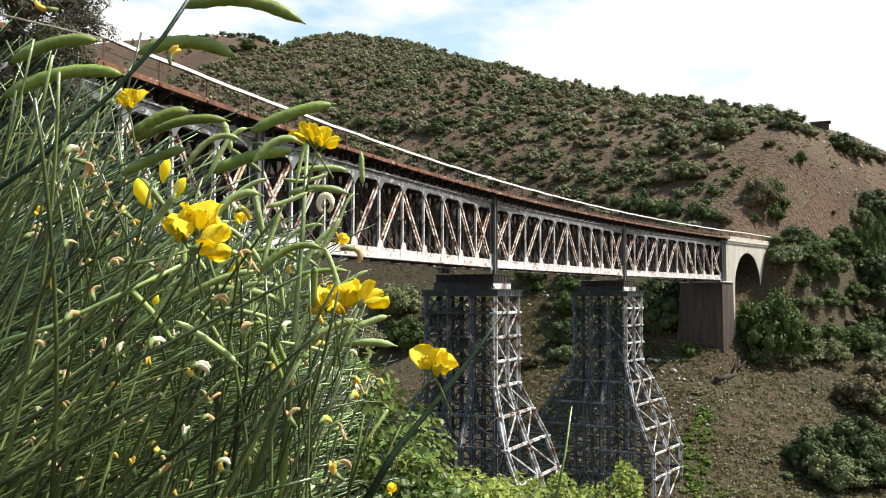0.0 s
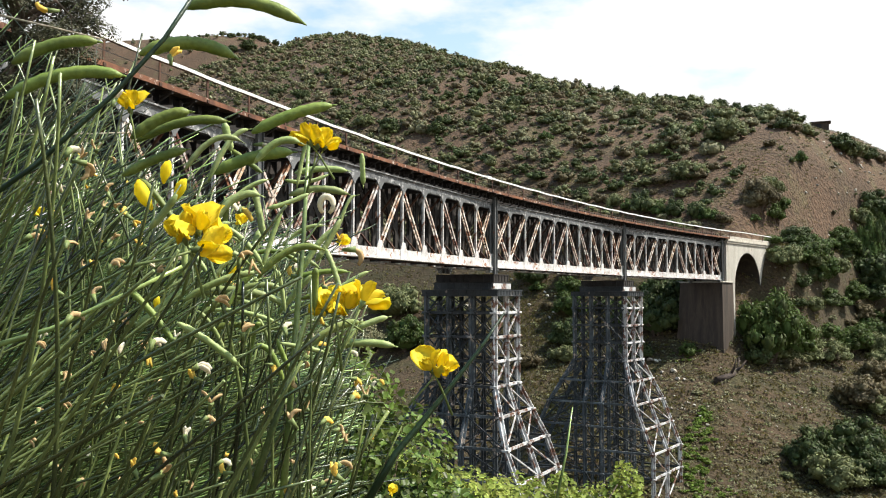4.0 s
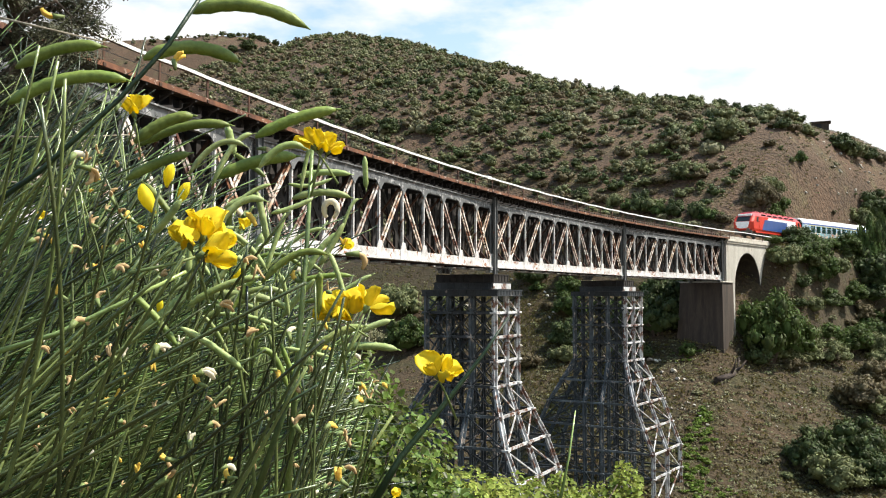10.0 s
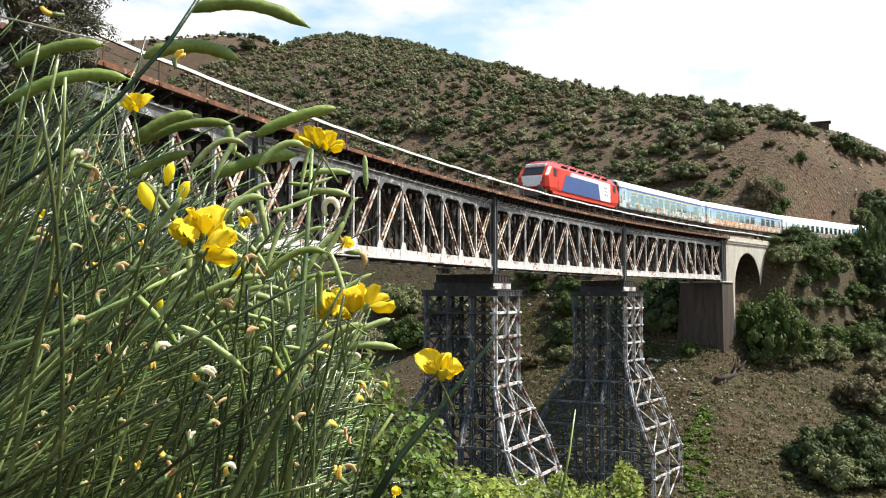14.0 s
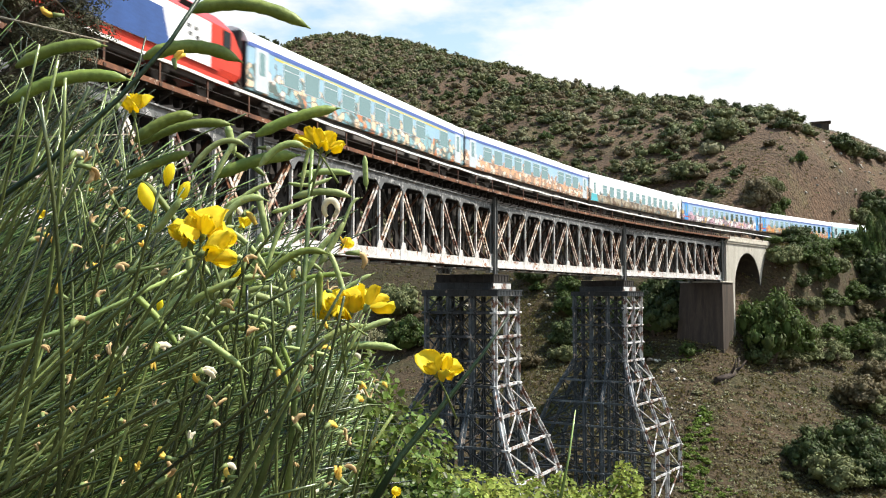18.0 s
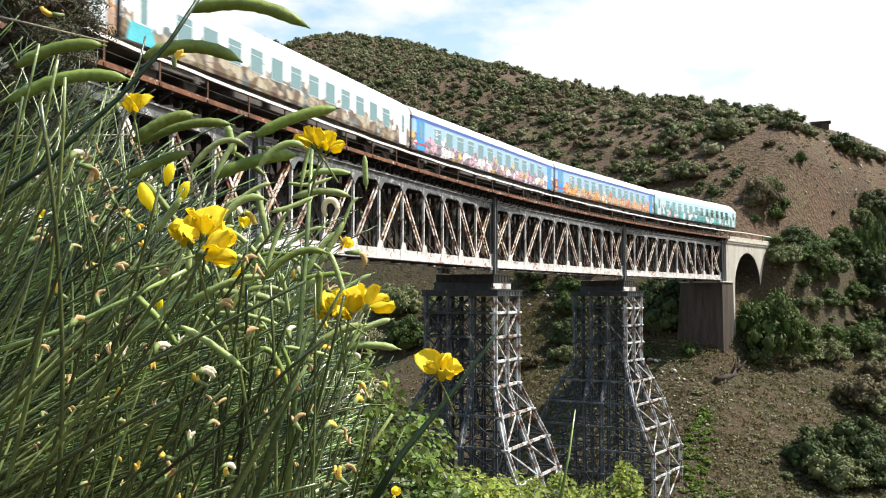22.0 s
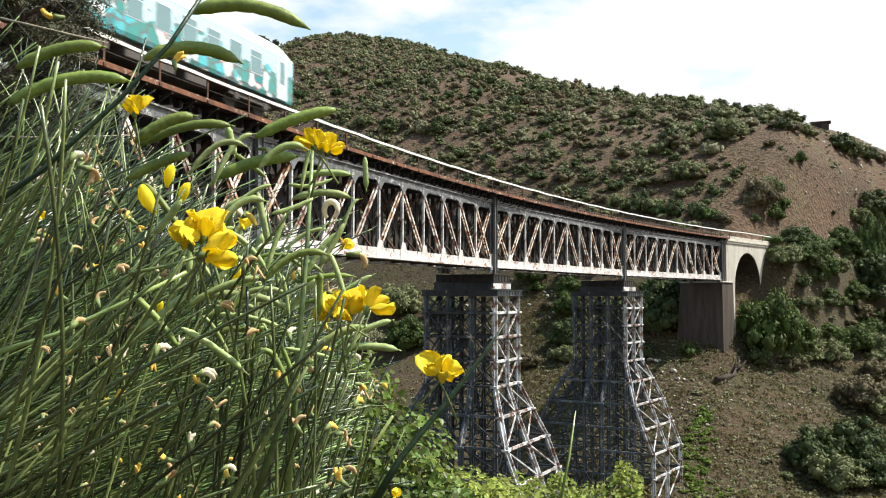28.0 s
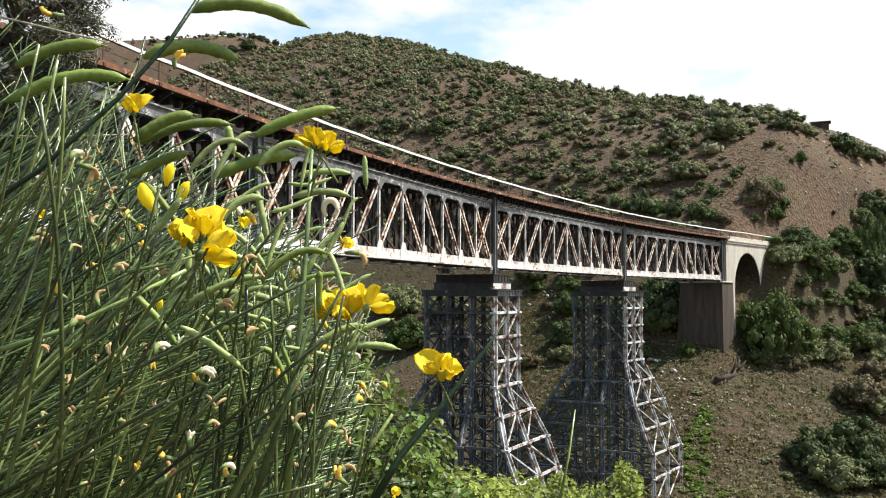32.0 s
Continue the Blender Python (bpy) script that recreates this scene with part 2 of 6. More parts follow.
def land(x, y):
    """Height of the ground at plan positions (arrays)."""
    x, y = np.asarray(x, float), np.asarray(y, float)
    dx, dy = x - MID[0], y - MID[1]
    n, u = dx * AXIS_N[0] + dy * AXIS_N[1], dx * AXIS_U[0] + dy * AXIS_U[1]
    foot = smooth_interp(u, FOOT_U, FOOT_N, 2)
    low = smooth_interp(np.where(n > 0, n * 69 / foot, n), BANK_N, BANK_Z, 3)
    crest = smooth_interp(u, CREST_U, CREST_Z, 14) - 8
    w = np.maximum(n - foot - 5, 0)
    rise = w * (0.70 + 0.06 * wavy(x, y, 60, 1.0))
    t = rise / crest
    hill = crest * (t / (1 + np.abs(t) ** 3.2) ** (1 / 3.2)) - 0.06 * np.maximum(w - crest / 0.7, 0)
    far = np.clip((np.hypot(x, y) - 250) / 500, 0, 1)
    z = low + hill + np.clip(w / 30, 0, 1) * (2.0 * wavy(x, y, 38, 2.0) + 0.7 * wavy(x, y, 13, 4.0)) * (1 - far)
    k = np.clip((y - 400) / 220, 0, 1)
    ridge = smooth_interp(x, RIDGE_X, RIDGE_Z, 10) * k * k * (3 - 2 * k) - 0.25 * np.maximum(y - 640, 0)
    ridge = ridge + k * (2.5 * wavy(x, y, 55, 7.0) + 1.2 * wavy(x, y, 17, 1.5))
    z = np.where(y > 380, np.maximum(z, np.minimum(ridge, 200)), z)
    z = z + 0.25 * wavy(x, y, 6, 3.0) * np.clip(np.hypot(x, y) / 20, 0, 1)
    return z


def ground_height(x, y):
    """The land with the track's bench cut into it past the far abutment and before the near one."""
    x, y = np.asarray(x, float), np.asarray(y, float)
    z = land(x, y)
    for s0, s1 in ((103, 480), (-320, -39)):
        best, level = np.full(x.shape, 1e9), RAIL - 0.75
        for s in np.arange(s0, s1, 3.0):
            p = track(s)
            best = np.minimum(best, np.hypot(x - p.x, y - p.y))
        k = np.clip((best - 3.2) / 5.5, 0, 1)
        k = k * k * (3 - 2 * k)
        z = np.where(best < 9, level * (1 - k) + z * k, z)
    return z


def ground_at(x, y):
    return float(ground_height(np.array([x]), np.array([y]))[0])


M_SOIL = material("dry_slope_soil", (0.058, 0.037, 0.019), (0.040, 0.029, 0.014), rough=0.95, scale=0.07, fine=2.6, bump=0.9, relief=0.25, grain_span=0.45,
                  blotch=(0.041, 0.037, 0.014), blotch_at=0.47, blotch_scale=0.22, edge=0.16)
M_HILL_SOIL = material("bare_red_brown_hill_soil", (0.097, 0.058, 0.034), (0.069, 0.044, 0.026), rough=0.95, scale=0.09, fine=1.7, bump=1.0, relief=0.5, grain_span=0.5,
                       blotch=(0.094, 0.074, 0.036), blotch_at=0.53, blotch_scale=0.12, edge=0.14)


def build_ground():
    def axis(lo, fine0, fine1, hi, step, grow):
        v = list(np.arange(fine0, fine1 + 0.01, step))
        d, p = step, fine0
        while p > lo:
            d *= grow
            p -= d
            v.insert(0, p)
        d, p = step, fine1
        while p < hi:
            d *= grow
            p += d
            v.append(p)
        return np.array(v)
    xs, ys = axis(-3500, -190, 150, 3500, 1.8, 1.14), axis(-3000, -20, 430, 4200, 1.8, 1.12)
    gx, gy = np.meshgrid(xs, ys)
    gz = ground_height(gx.ravel(), gy.ravel())
    verts = np.column_stack([gx.ravel(), gy.ravel(), gz])
    w, h = len(xs), len(ys)
    i = np.arange((h - 1) * w).reshape(h - 1, w)[:, :-1].ravel()
    faces = np.column_stack([i, i + 1, i + w + 1, i + w])
    me = bpy.data.meshes.new("ground")
    me.from_pydata(verts.tolist(), [], faces.tolist())
    me.shade_smooth()
    me.materials.append(M_SOIL)
    me.materials.append(M_HILL_SOIL)
    c = verts[faces].mean(axis=1)                               # the bare hill begins above the track's bench
    dx, dy = c[:, 0] - MID[0], c[:, 1] - MID[1]
    n, u = dx * AXIS_N[0] + dy * AXIS_N[1], dx * AXIS_U[0] + dy * AXIS_U[1]
    me.polygons.foreach_set("material_index", (n > np.interp(u, FOOT_U, FOOT_N) + 4 + wavy(c[:, 0], c[:, 1], 7, 3.0) * 3).astype(np.int32))
    return tagged(new("ground", me), "dry brown hillside and valley floor with sparse grass", "ground", kind="structure")


build_ground()


# ---- bridge ----
NODES = [-37.0, -7.0, 23.0, 53.0, 83.2]
BOTTOM, TOP, HALF = 2.1, 6.9, 1.9        # truss heights and its half-width
PANELS = 10


def truss_span(s0, s1):
    m, length = chord(s0, s1)
    span = empty("truss_span", m)
    tagged(span, "riveted steel truss span with flaking white paint and rust", "bridge span", "bridge spans")
    step, gap = (length - 0.5) / PANELS, 0.25
    xs = [gap + i * step for i in range(PANELS + 1)]
    for side in (-1, 1):
        y = side * HALF
        bm = bmesh.new()                                       # bottom chord: two webs and flanges
        block(bm, length / 2, y, BOTTOM + 0.03, length - 0.1, 0.50, 0.06)
        block(bm, length / 2, y - side * -0.10, BOTTOM + 0.33, length - 0.1, 0.04, 0.54)
        block(bm, length / 2, y + side * -0.14, BOTTOM + 0.30, length - 0.1, 0.04, 0.48)
        part("bottom_chord", bm, M_CHORD, span)
        bm = bmesh.new()
        block(bm, length / 2, y, TOP - 0.03, length - 0.1, 0.46, 0.06)
        block(bm, length / 2, y + side * 0.10, TOP - 0.27, length - 0.1, 0.04, 0.42)
        block(bm, length / 2, y - side * 0.10, TOP - 0.27, length - 0.1, 0.04, 0.42)
        part("top_chord", bm, M_PAINT, span, "grey riveted top chord")
        lo_plate = hi_plate = None
        for i, x in enumerate(xs):
            end = i in (0, PANELS)
            bm = bmesh.new()
            wd = 0.46 if end else 0.12
            block(bm, 0, side * 0.06, 0, wd, 0.025, TOP - BOTTOM - 0.9)
            block(bm, 0, -side * 0.06, 0, wd * 0.9, 0.025, TOP - BOTTOM - 0.9)
            block(bm, 0, 0.0, 0, 0.03, 0.10, TOP - BOTTOM - 0.9)
            # far-side verticals get the deck's shade as a darker colour
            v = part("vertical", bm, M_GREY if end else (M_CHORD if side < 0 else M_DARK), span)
            v.location = (x, y + side * 0.02, (TOP + BOTTOM) / 2)
            if lo_plate is None:
                bm = bmesh.new()
                w = 0.42
                outline(bm, [(-w, 0.50), (-w, -0.1), (w, -0.1), (w, 0.50), (0.2, 0.92), (-0.2, 0.92)], 0.02, Matrix.Identity(4))
                for k in range(9):
                    bmesh.ops.create_icosphere(bm, subdivisions=1, radius=0.03,
                                               matrix=Matrix.Translation((-0.3 + 0.3 * (k % 3), -0.012 * side * 0 + 0.012, 0.0 + 0.22 * (k // 3))))
                lo_plate = part("gusset_plate", bm, M_CHORD, span)
                lo_plate.location = (x, y + side * 0.135, BOTTOM + 0.1)
                bm = bmesh.new()
                arc = [(0.12, -0.86), (0.26, -0.70), (0.44, -0.54), (0.66, -0.45), (0.9, -0.42), (1.2, -0.41)]
                outline(bm, [(-p[0], p[1]) for p in arc[::-1]] + [(-0.10, -0.95), (0.10, -0.95)] + arc + [(1.2, -0.25), (-1.2, -0.25)],
                        0.02, Matrix.Identity(4))
                hi_plate = part("knee_plate", bm, M_PAINT, span)
                hi_plate.location = (x, y + side * 0.125, TOP)
            else:
                g = share("gusset_plate", lo_plate, span, Matrix.Translation((x, y + side * 0.135, BOTTOM + 0.1)))
                g = share("knee_plate", hi_plate, span, Matrix.Translation((x, y + side * 0.125, TOP)))
        mid = PANELS // 2
        for i in range(PANELS):
            x0, x1 = xs[i], xs[i + 1]
            # the upper end lies nearer to mid-span
            top_x, low_x = (x1, x0) if i < mid else (x0, x1)
            pairs = [(top_x, low_x)]
            if i in (0, PANELS - 1):
                pairs.append((low_x, top_x))
            for a, b in pairs:
                bm = bmesh.new()
                d = 0.09
                for off in (-d, d):
                    beam(bm, (a, y + off, TOP - 0.55), (b, y + off, BOTTOM + 0.45), 0.03, 0.14, (1, 0, 0))
                A, B = Vector((a, y, TOP - 0.55)), Vector((b, y, BOTTOM + 0.45))
                for k in range(9):
                    p, q = A.lerp(B, 0.08 + k * 0.09), A.lerp(B, 0.08 + k * 0.09 + 0.07)
                    beam(bm, p + Vector((0, -d, 0)), q + Vector((0, d, 0)), 0.05, 0.012, (1, 0, 0))
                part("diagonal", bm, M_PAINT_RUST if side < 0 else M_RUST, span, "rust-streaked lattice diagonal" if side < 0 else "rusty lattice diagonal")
    for i, x in enumerate(xs):                                  # cross frames between the two trusses
        bm = bmesh.new()
        block(bm, x, 0, TOP - 0.3, 0.16, 2 * HALF - 0.3, 0.5)
        part("cross_beam", bm, M_DARK, span)
        bm = bmesh.new()
        block(bm, x, 0, BOTTOM + 0.2, 0.14, 2 * HALF - 0.3, 0.22)
        beam(bm, (x, -HALF + 0.2, TOP - 0.6), (x, HALF - 0.2, BOTTOM + 0.3), 0.1, 0.1)
        beam(bm, (x + 0.11, HALF - 0.2, TOP - 0.6), (x + 0.11, -HALF + 0.2, BOTTOM + 0.3), 0.1, 0.1)
        part("sway_brace", bm, M_RUST, span, "rusty cross bracing")
        if i < PANELS:
            bm = bmesh.new()
            beam(bm, (x, -HALF + 0.2, BOTTOM + 0.12), (xs[i + 1], HALF - 0.2, BOTTOM + 0.12), 0.12, 0.08)
            beam(bm, (x, HALF - 0.2, BOTTOM + 0.2), (xs[i + 1], -HALF + 0.2, BOTTOM + 0.2), 0.12, 0.06)
            part("wind_brace", bm, M_DARK, span)
    for i in range(PANELS):                                     # inner bracing added under the track, near-black to stand in for shade
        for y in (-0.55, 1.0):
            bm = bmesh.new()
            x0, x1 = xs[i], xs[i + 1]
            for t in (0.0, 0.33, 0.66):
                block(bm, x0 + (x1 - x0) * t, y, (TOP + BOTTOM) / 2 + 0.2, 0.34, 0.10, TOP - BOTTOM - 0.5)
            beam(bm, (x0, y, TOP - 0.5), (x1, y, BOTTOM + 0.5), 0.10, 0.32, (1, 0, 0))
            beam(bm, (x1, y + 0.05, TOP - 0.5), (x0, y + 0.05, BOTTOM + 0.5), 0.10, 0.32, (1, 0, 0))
            part("inner_web", bm, M_DARK, span, "dark inner bracing added as shade inside the truss")
    bm = block(bmesh.new(), length - 0.02, -HALF - 0.30, 4.35, 0.50, 0.07, 5.9)
    for dx in (-0.24, 0.24):
        block(bm, length - 0.02 + dx, -HALF - 0.37, 4.35, 0.05, 0.10, 5.9)
    part("end_post", bm, M_GREY, span, "dull grey steel end post")
    for x in (0.45, length - 0.45):                             # bearings under the ends
        for side in (-1, 1):
            bm = bmesh.new()
            block(bm, x, side * HALF, BOTTOM - 0.10, 0.7, 0.5, 0.18)
            block(bm, x, side * HALF, BOTTOM - 0.29, 0.5, 0.4, 0.20, bevel=0.04)
            part("bearing", bm, M_PAINT, span)
    return span


for a, b in zip(NODES, NODES[1:]):
    truss_span(a, b)


def bridge_deck():
    deck = empty("bridge_deck")
    tagged(deck, "railway deck of timber sleepers on rusty stringers", "bridge deck")
    s0, s1 = -40.0, 84.5
    steps = np.arange(s0, s1 + 0.01, 1.5)

    def strip(name, o, z, w, h, mat, label=""):
        bm = bmesh.new()
        prev = None
        for s in steps:
            ring = [bm.verts.new(track(s, o + i * w / 2, z + j * h / 2)) for i, j in ((-1, -1), (1, -1), (1, 1), (-1, 1))]
            if prev:
                for k in range(4):
                    bm.faces.new((prev[k], prev[(k + 1) % 4], ring[(k + 1) % 4], ring[k]))
            else:
                bm.faces.new(ring)
            prev = ring
        bm.faces.new(prev[::-1])
        return part(name, bm, mat, deck, label)
    for o in (-0.95, 0.95):
        strip("stringer", o, 7.35, 0.3, 0.75, M_DARK, "dark steel stringer")
    for o in (-0.75, 0.75):
        strip("rail", o, RAIL - 0.08, 0.07, 0.16, M_RUST, "rusty running rail")
    for o in (-2.73, 2.73):
        strip("edge_channel", o, 7.55, 0.07, 0.19, M_EDGE, "rust-red steel edge channel of the walkway")
        strip("walkway_plate", o * 0.84, 7.62, 0.80, 0.04, M_SLEEPER, "weathered walkway boards")
        strip("edge_tie", o * 0.72, 7.50, 0.08, 0.12, M_DARK)
    bm = bmesh.new()
    block(bm, 0, 0, 0, 0.24, 2.6, 0.22, bevel=0.015)
    tie = None
    for s in np.arange(s0 + 0.3, s1, 0.62):
        if tie is None:
            tie = part("sleeper", bm, M_SLEEPER, deck, "weathered timber sleeper")
            tie.matrix_basis = along(s, RAIL - 0.27)
        else:
            share("sleeper", tie, deck, along(s, RAIL - 0.27))
    bm = bmesh.new()                                            # brackets that carry the walkway
    beam(bm, (0, -2.72, 7.44), (0, 2.72, 7.44), 0.12, 0.16)
    for k in (-1, 1):
        beam(bm, (0, k * 2.65, 7.40), (0, k * 1.75, 6.93), 0.08, 0.08)
    # brackets and tie ends are coloured dark for the shade below the walkway
    br = None
    for s in np.arange(s0 + 0.7, s1, 1.5):
        if br is None:
            br = part("bracket", bm, M_DARK, deck, "steel walkway bracket, coloured dark for the shade under the deck")
            br.matrix_basis = along(s)
        else:
            share("bracket", br, deck, along(s))
    bm = bmesh.new()                                            # cleat blocks on the chord, a row of teeth under the walkway
    block(bm, 0, 0, 0, 0.2, 0.28, 0.26)
    cl = None
    for s in np.arange(s0 + 0.2, s1, 0.62):
        for o in (-2.05, 2.05):
            p = along(s, 7.28) @ Matrix.Translation((0, -o, 0))
            if cl is None:
                cl = part("tie_end", bm, M_DARK, deck, "timber end of a cross tie, coloured dark for shade")
                cl.matrix_basis = p
            elif o > 0 or s > 60:
                share("tie_end", cl, deck, p)
    return deck


bridge_deck()


def railing(o, s0, s1):
    rail = empty("railing")
    tagged(rail, "low white-topped steel handrail with rusty posts along the bridge", "railing", "bridge railings")
    steps = np.arange(s0, s1 + 0.01, 1.5)
    for name, z, w, h, mat in (("handrail", 8.43, 0.11, 0.12, M_RAIL_WHITE), ("handrail_angle", 8.37, 0.04, 0.06, M_RUST), ("mid_wire", 7.98, 0.02, 0.02, M_DARK)):
        bm = bmesh.new()
        prev = None
        for s in steps:
            dz = 0.03 * math.sin(s * 1.3) if name == "handrail" else 0.0
            ring = [bm.verts.new(track(s, o + i * w / 2 + 0.02 * math.sin(s * 0.9), z + dz * 0.5 + j * h / 2)) for i, j in ((-1, -1), (1, -1), (1, 1), (-1, 1))]
            if prev:
                for k in range(4):
                    bm.faces.new((prev[k], prev[(k + 1) % 4], ring[(k + 1) % 4], ring[k]))
            else:
                bm.faces.new(ring)
            prev = ring
        bm.faces.new(prev[::-1])
        part(name, bm, mat, rail)
    bm = bmesh.new()
    block(bm, 0, 0, 0.42, 0.10, 0.02, 0.95)
    block(bm, 0.04, 0.04, 0.42, 0.02, 0.09, 0.95)
    block(bm, 0, 0, 0.0, 0.14, 0.1, 0.12)
    post = None
    for s in np.arange(s0 + 1.4, s1, 3.0):
        p = along(s, 7.52) @ Matrix.Translation((0, -o, 0))
        if post is None:
            post = part("post", bm, M_RUST, rail, "rusty angle-iron post")
            post.matrix_basis = p
        else:
            share("post", post, rail, p)
    return rail


for o in (2.75, -2.75):
    RAILING = railing(o, -40.0, 84.5)
    if o > 0:
        plate = part("splice_plate", block(bmesh.new(), 0, 0, 0, 0.75, 0.14, 0.2), M_RAIL_WHITE, RAILING, "white splice plate on the handrail")
        plate.matrix_basis = along(20.7, 8.44) @ Matrix.Translation((0, -o, 0))


def lattice_tower(s_mid, foot):
    """Trestle tower: a shaft of columns that spreads in two steps into a wide base."""
    tower = empty("trestle_tower", along(s_mid))
    tagged(tower, "tall lattice steel trestle tower, grey and rusty, spreading below", "bridge tower", "bridge towers")
    # local x along the line (away), y to the hill side
    hx, hy = 2.15, 2.75
    z0, z1, z2, z3 = -0.02, -6.5, -10.6, -15.2
    ys, xs = (-hy, -hy / 3, hy / 3, hy), (-hx, 0.0, hx)
    # caps
    for nm, bx, by, za, zb in (("cap_plate", hx + 0.25, hy + 0.35, 0.0, 0.48), ("cap_beam", hx - 0.35, hy - 0.35, 0.48, 1.0),
                               ("bearing_beam", hx - 0.7, hy - 0.35, 1.0, 1.62)):
        bm = bmesh.new()
        block(bm, 0, 0, za + 0.04, 2 * bx, 2 * by, 0.06)
        block(bm, 0, 0, zb - 0.04, 2 * bx, 2 * by, 0.06)
        for k in (-1, 1):
            block(bm, k * (bx - 0.08), 0, (za + zb) / 2, 0.06, 2 * by - 0.1, zb - za - 0.1)
            block(bm, 0, k * (by - 0.08), (za + zb) / 2, 2 * bx - 0.3, 0.06, zb - za - 0.1)
        for k in np.arange(-by + 0.3, by, 0.55):
            block(bm, -bx + 0.03, k, (za + zb) / 2, 0.05, 0.05, zb - za - 0.12)
            if abs(k) < bx:
                block(bm, k, -by + 0.03, (za + zb) / 2, 0.05, 0.05, zb - za - 0.12)
        part(nm, bm, M_DARK if nm == "bearing_beam" else M_TOWER_SHADED, tower)
    # extra plate in the pale tone: paints the sun on the cap's valley side
    bm = block(bmesh.new(), 0, -hy + 0.33, 0.74, 2 * (hx - 0.5), 0.03, 0.40)
    part("cap_side", bm, M_TOWER_SUNLIT, tower, "side plate of the cap, sunlight painted into its colour")

    def column_at(ix, iy, z):
        """Where an outer column stands at a level."""
        x, y = xs[ix], ys[iy]
        k1 = min(max((z1 - z) / (z1 - z2), 0), 1)
        k2 = min(max((z1 - z) / (z1 - z3), 0), 1)
        if ix in (0, 2):
            x += (1 if ix else -1) * 1.8 * k1
        if iy in (0, 3):
            y += (4.3 if iy else -3.4) * k2
        return Vector((x, y, z))
    outer = [(i, j) for i in range(3) for j in range(4) if i in (0, 2) or j in (0, 3)]
    levels = [z0, -1.2, -2.95, -4.7, z1, -8.5, z2, -12.9, z3, -17.5, foot]
    for i, j in outer:
        bm = bmesh.new()
        pts = [column_at(i, j, z) for z in (z0, z1, z2, z3, foot)]
        for a, b in zip(pts, pts[1:]):
            ext = (b - a).normalized() * 0.06
            beam(bm, a - ext, b + ext, 0.44, 0.07, (1, 0, 0))
            beam(bm, a - ext, b + ext, 0.07, 0.38, (1, 0, 0))
        for z in levels[1:-1]:
            p = column_at(i, j, z)
            block(bm, p.x, p.y, p.z, 0.54, 0.54, 0.14)
        part("column", bm, M_TOWER_SUNLIT if j == 0 else M_TOWER_BLUE, tower, "riveted column with splice collars")
    for i in (0, 1, 2):                                        # shaft columns that go straight down inside the spread base
        for j in range(4):
            bm = bmesh.new()
            top = z1 if (i, j) in outer else z0
            beam(bm, (xs[i], ys[j], top), (xs[i], ys[j], foot), 0.36, 0.06, (1, 0, 0))
            beam(bm, (xs[i], ys[j], top), (xs[i], ys[j], foot), 0.06, 0.32, (1, 0, 0))
            part("inner_column", bm, M_TOWER_BLUE if i == 0 or j == 0 else M_TOWER_SHADED, tower)
    faces = [[(0, j) for j in range(4)], [(2, j) for j in range(4)], [(i, 0) for i in range(3)], [(i, 3) for i in range(3)]]
    for f, line in enumerate(faces):
        for a, b in zip(line, line[1:]):
            # valley face painted as sunlit, the other faces as shaded
            bright = M_TOWER_SUNLIT if f == 2 else M_TOWER_SHADED
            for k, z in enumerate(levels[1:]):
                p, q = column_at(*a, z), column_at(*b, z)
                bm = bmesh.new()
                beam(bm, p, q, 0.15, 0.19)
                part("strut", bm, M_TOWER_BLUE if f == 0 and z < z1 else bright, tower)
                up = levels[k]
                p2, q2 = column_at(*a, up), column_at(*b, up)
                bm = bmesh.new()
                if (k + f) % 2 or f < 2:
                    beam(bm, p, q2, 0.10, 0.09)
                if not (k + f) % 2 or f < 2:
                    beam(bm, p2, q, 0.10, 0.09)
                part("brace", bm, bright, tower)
    for k, z in enumerate(levels[1:]):                         # inside horizontals
        for j in range(4):
            bm = bmesh.new()
            beam(bm, (xs[0], ys[j], z - 0.1), (xs[2], ys[j], z - 0.1), 0.1, 0.12)
            if k:
                beam(bm, (xs[0], ys[j], z - 0.1), (xs[1], ys[j], levels[k]), 0.06, 0.06)
                beam(bm, (xs[2], ys[j], z - 0.1), (xs[1], ys[j], levels[k]), 0.06, 0.06)
            part("inner_strut", bm, M_TOWER_SHADED, tower)
        bm = bmesh.new()
        beam(bm, (xs[1], ys[0], z - 0.05), (xs[1], ys[3], z - 0.05), 0.1, 0.12)
        part("inner_strut", bm, M_TOWER_SHADED, tower)
        if z <= z2:                                            # ties from the spread columns back to the shaft
            for i in range(3):
                for j, k2 in ((0, 1), (3, 2)):
                    bm = bmesh.new()
                    beam(bm, column_at(i, j, z), (xs[i], ys[j], z), 0.1, 0.12)
                    part("tie", bm, M_TOWER_SHADED, tower)
    bm = bmesh.new()
    block(bm, 0, 0, foot - 0.6, 2 * (hx + 2.6), 2 * (hy + 5.0), 1.3, bevel=0.08)
    part("plinth", bm, M_CONCRETE, tower, "concrete plinth")
    return tower


lattice_tower(23.9, -21.0)
lattice_tower(53.8, -20.2)
lattice_tower(-7.0, -18.0)


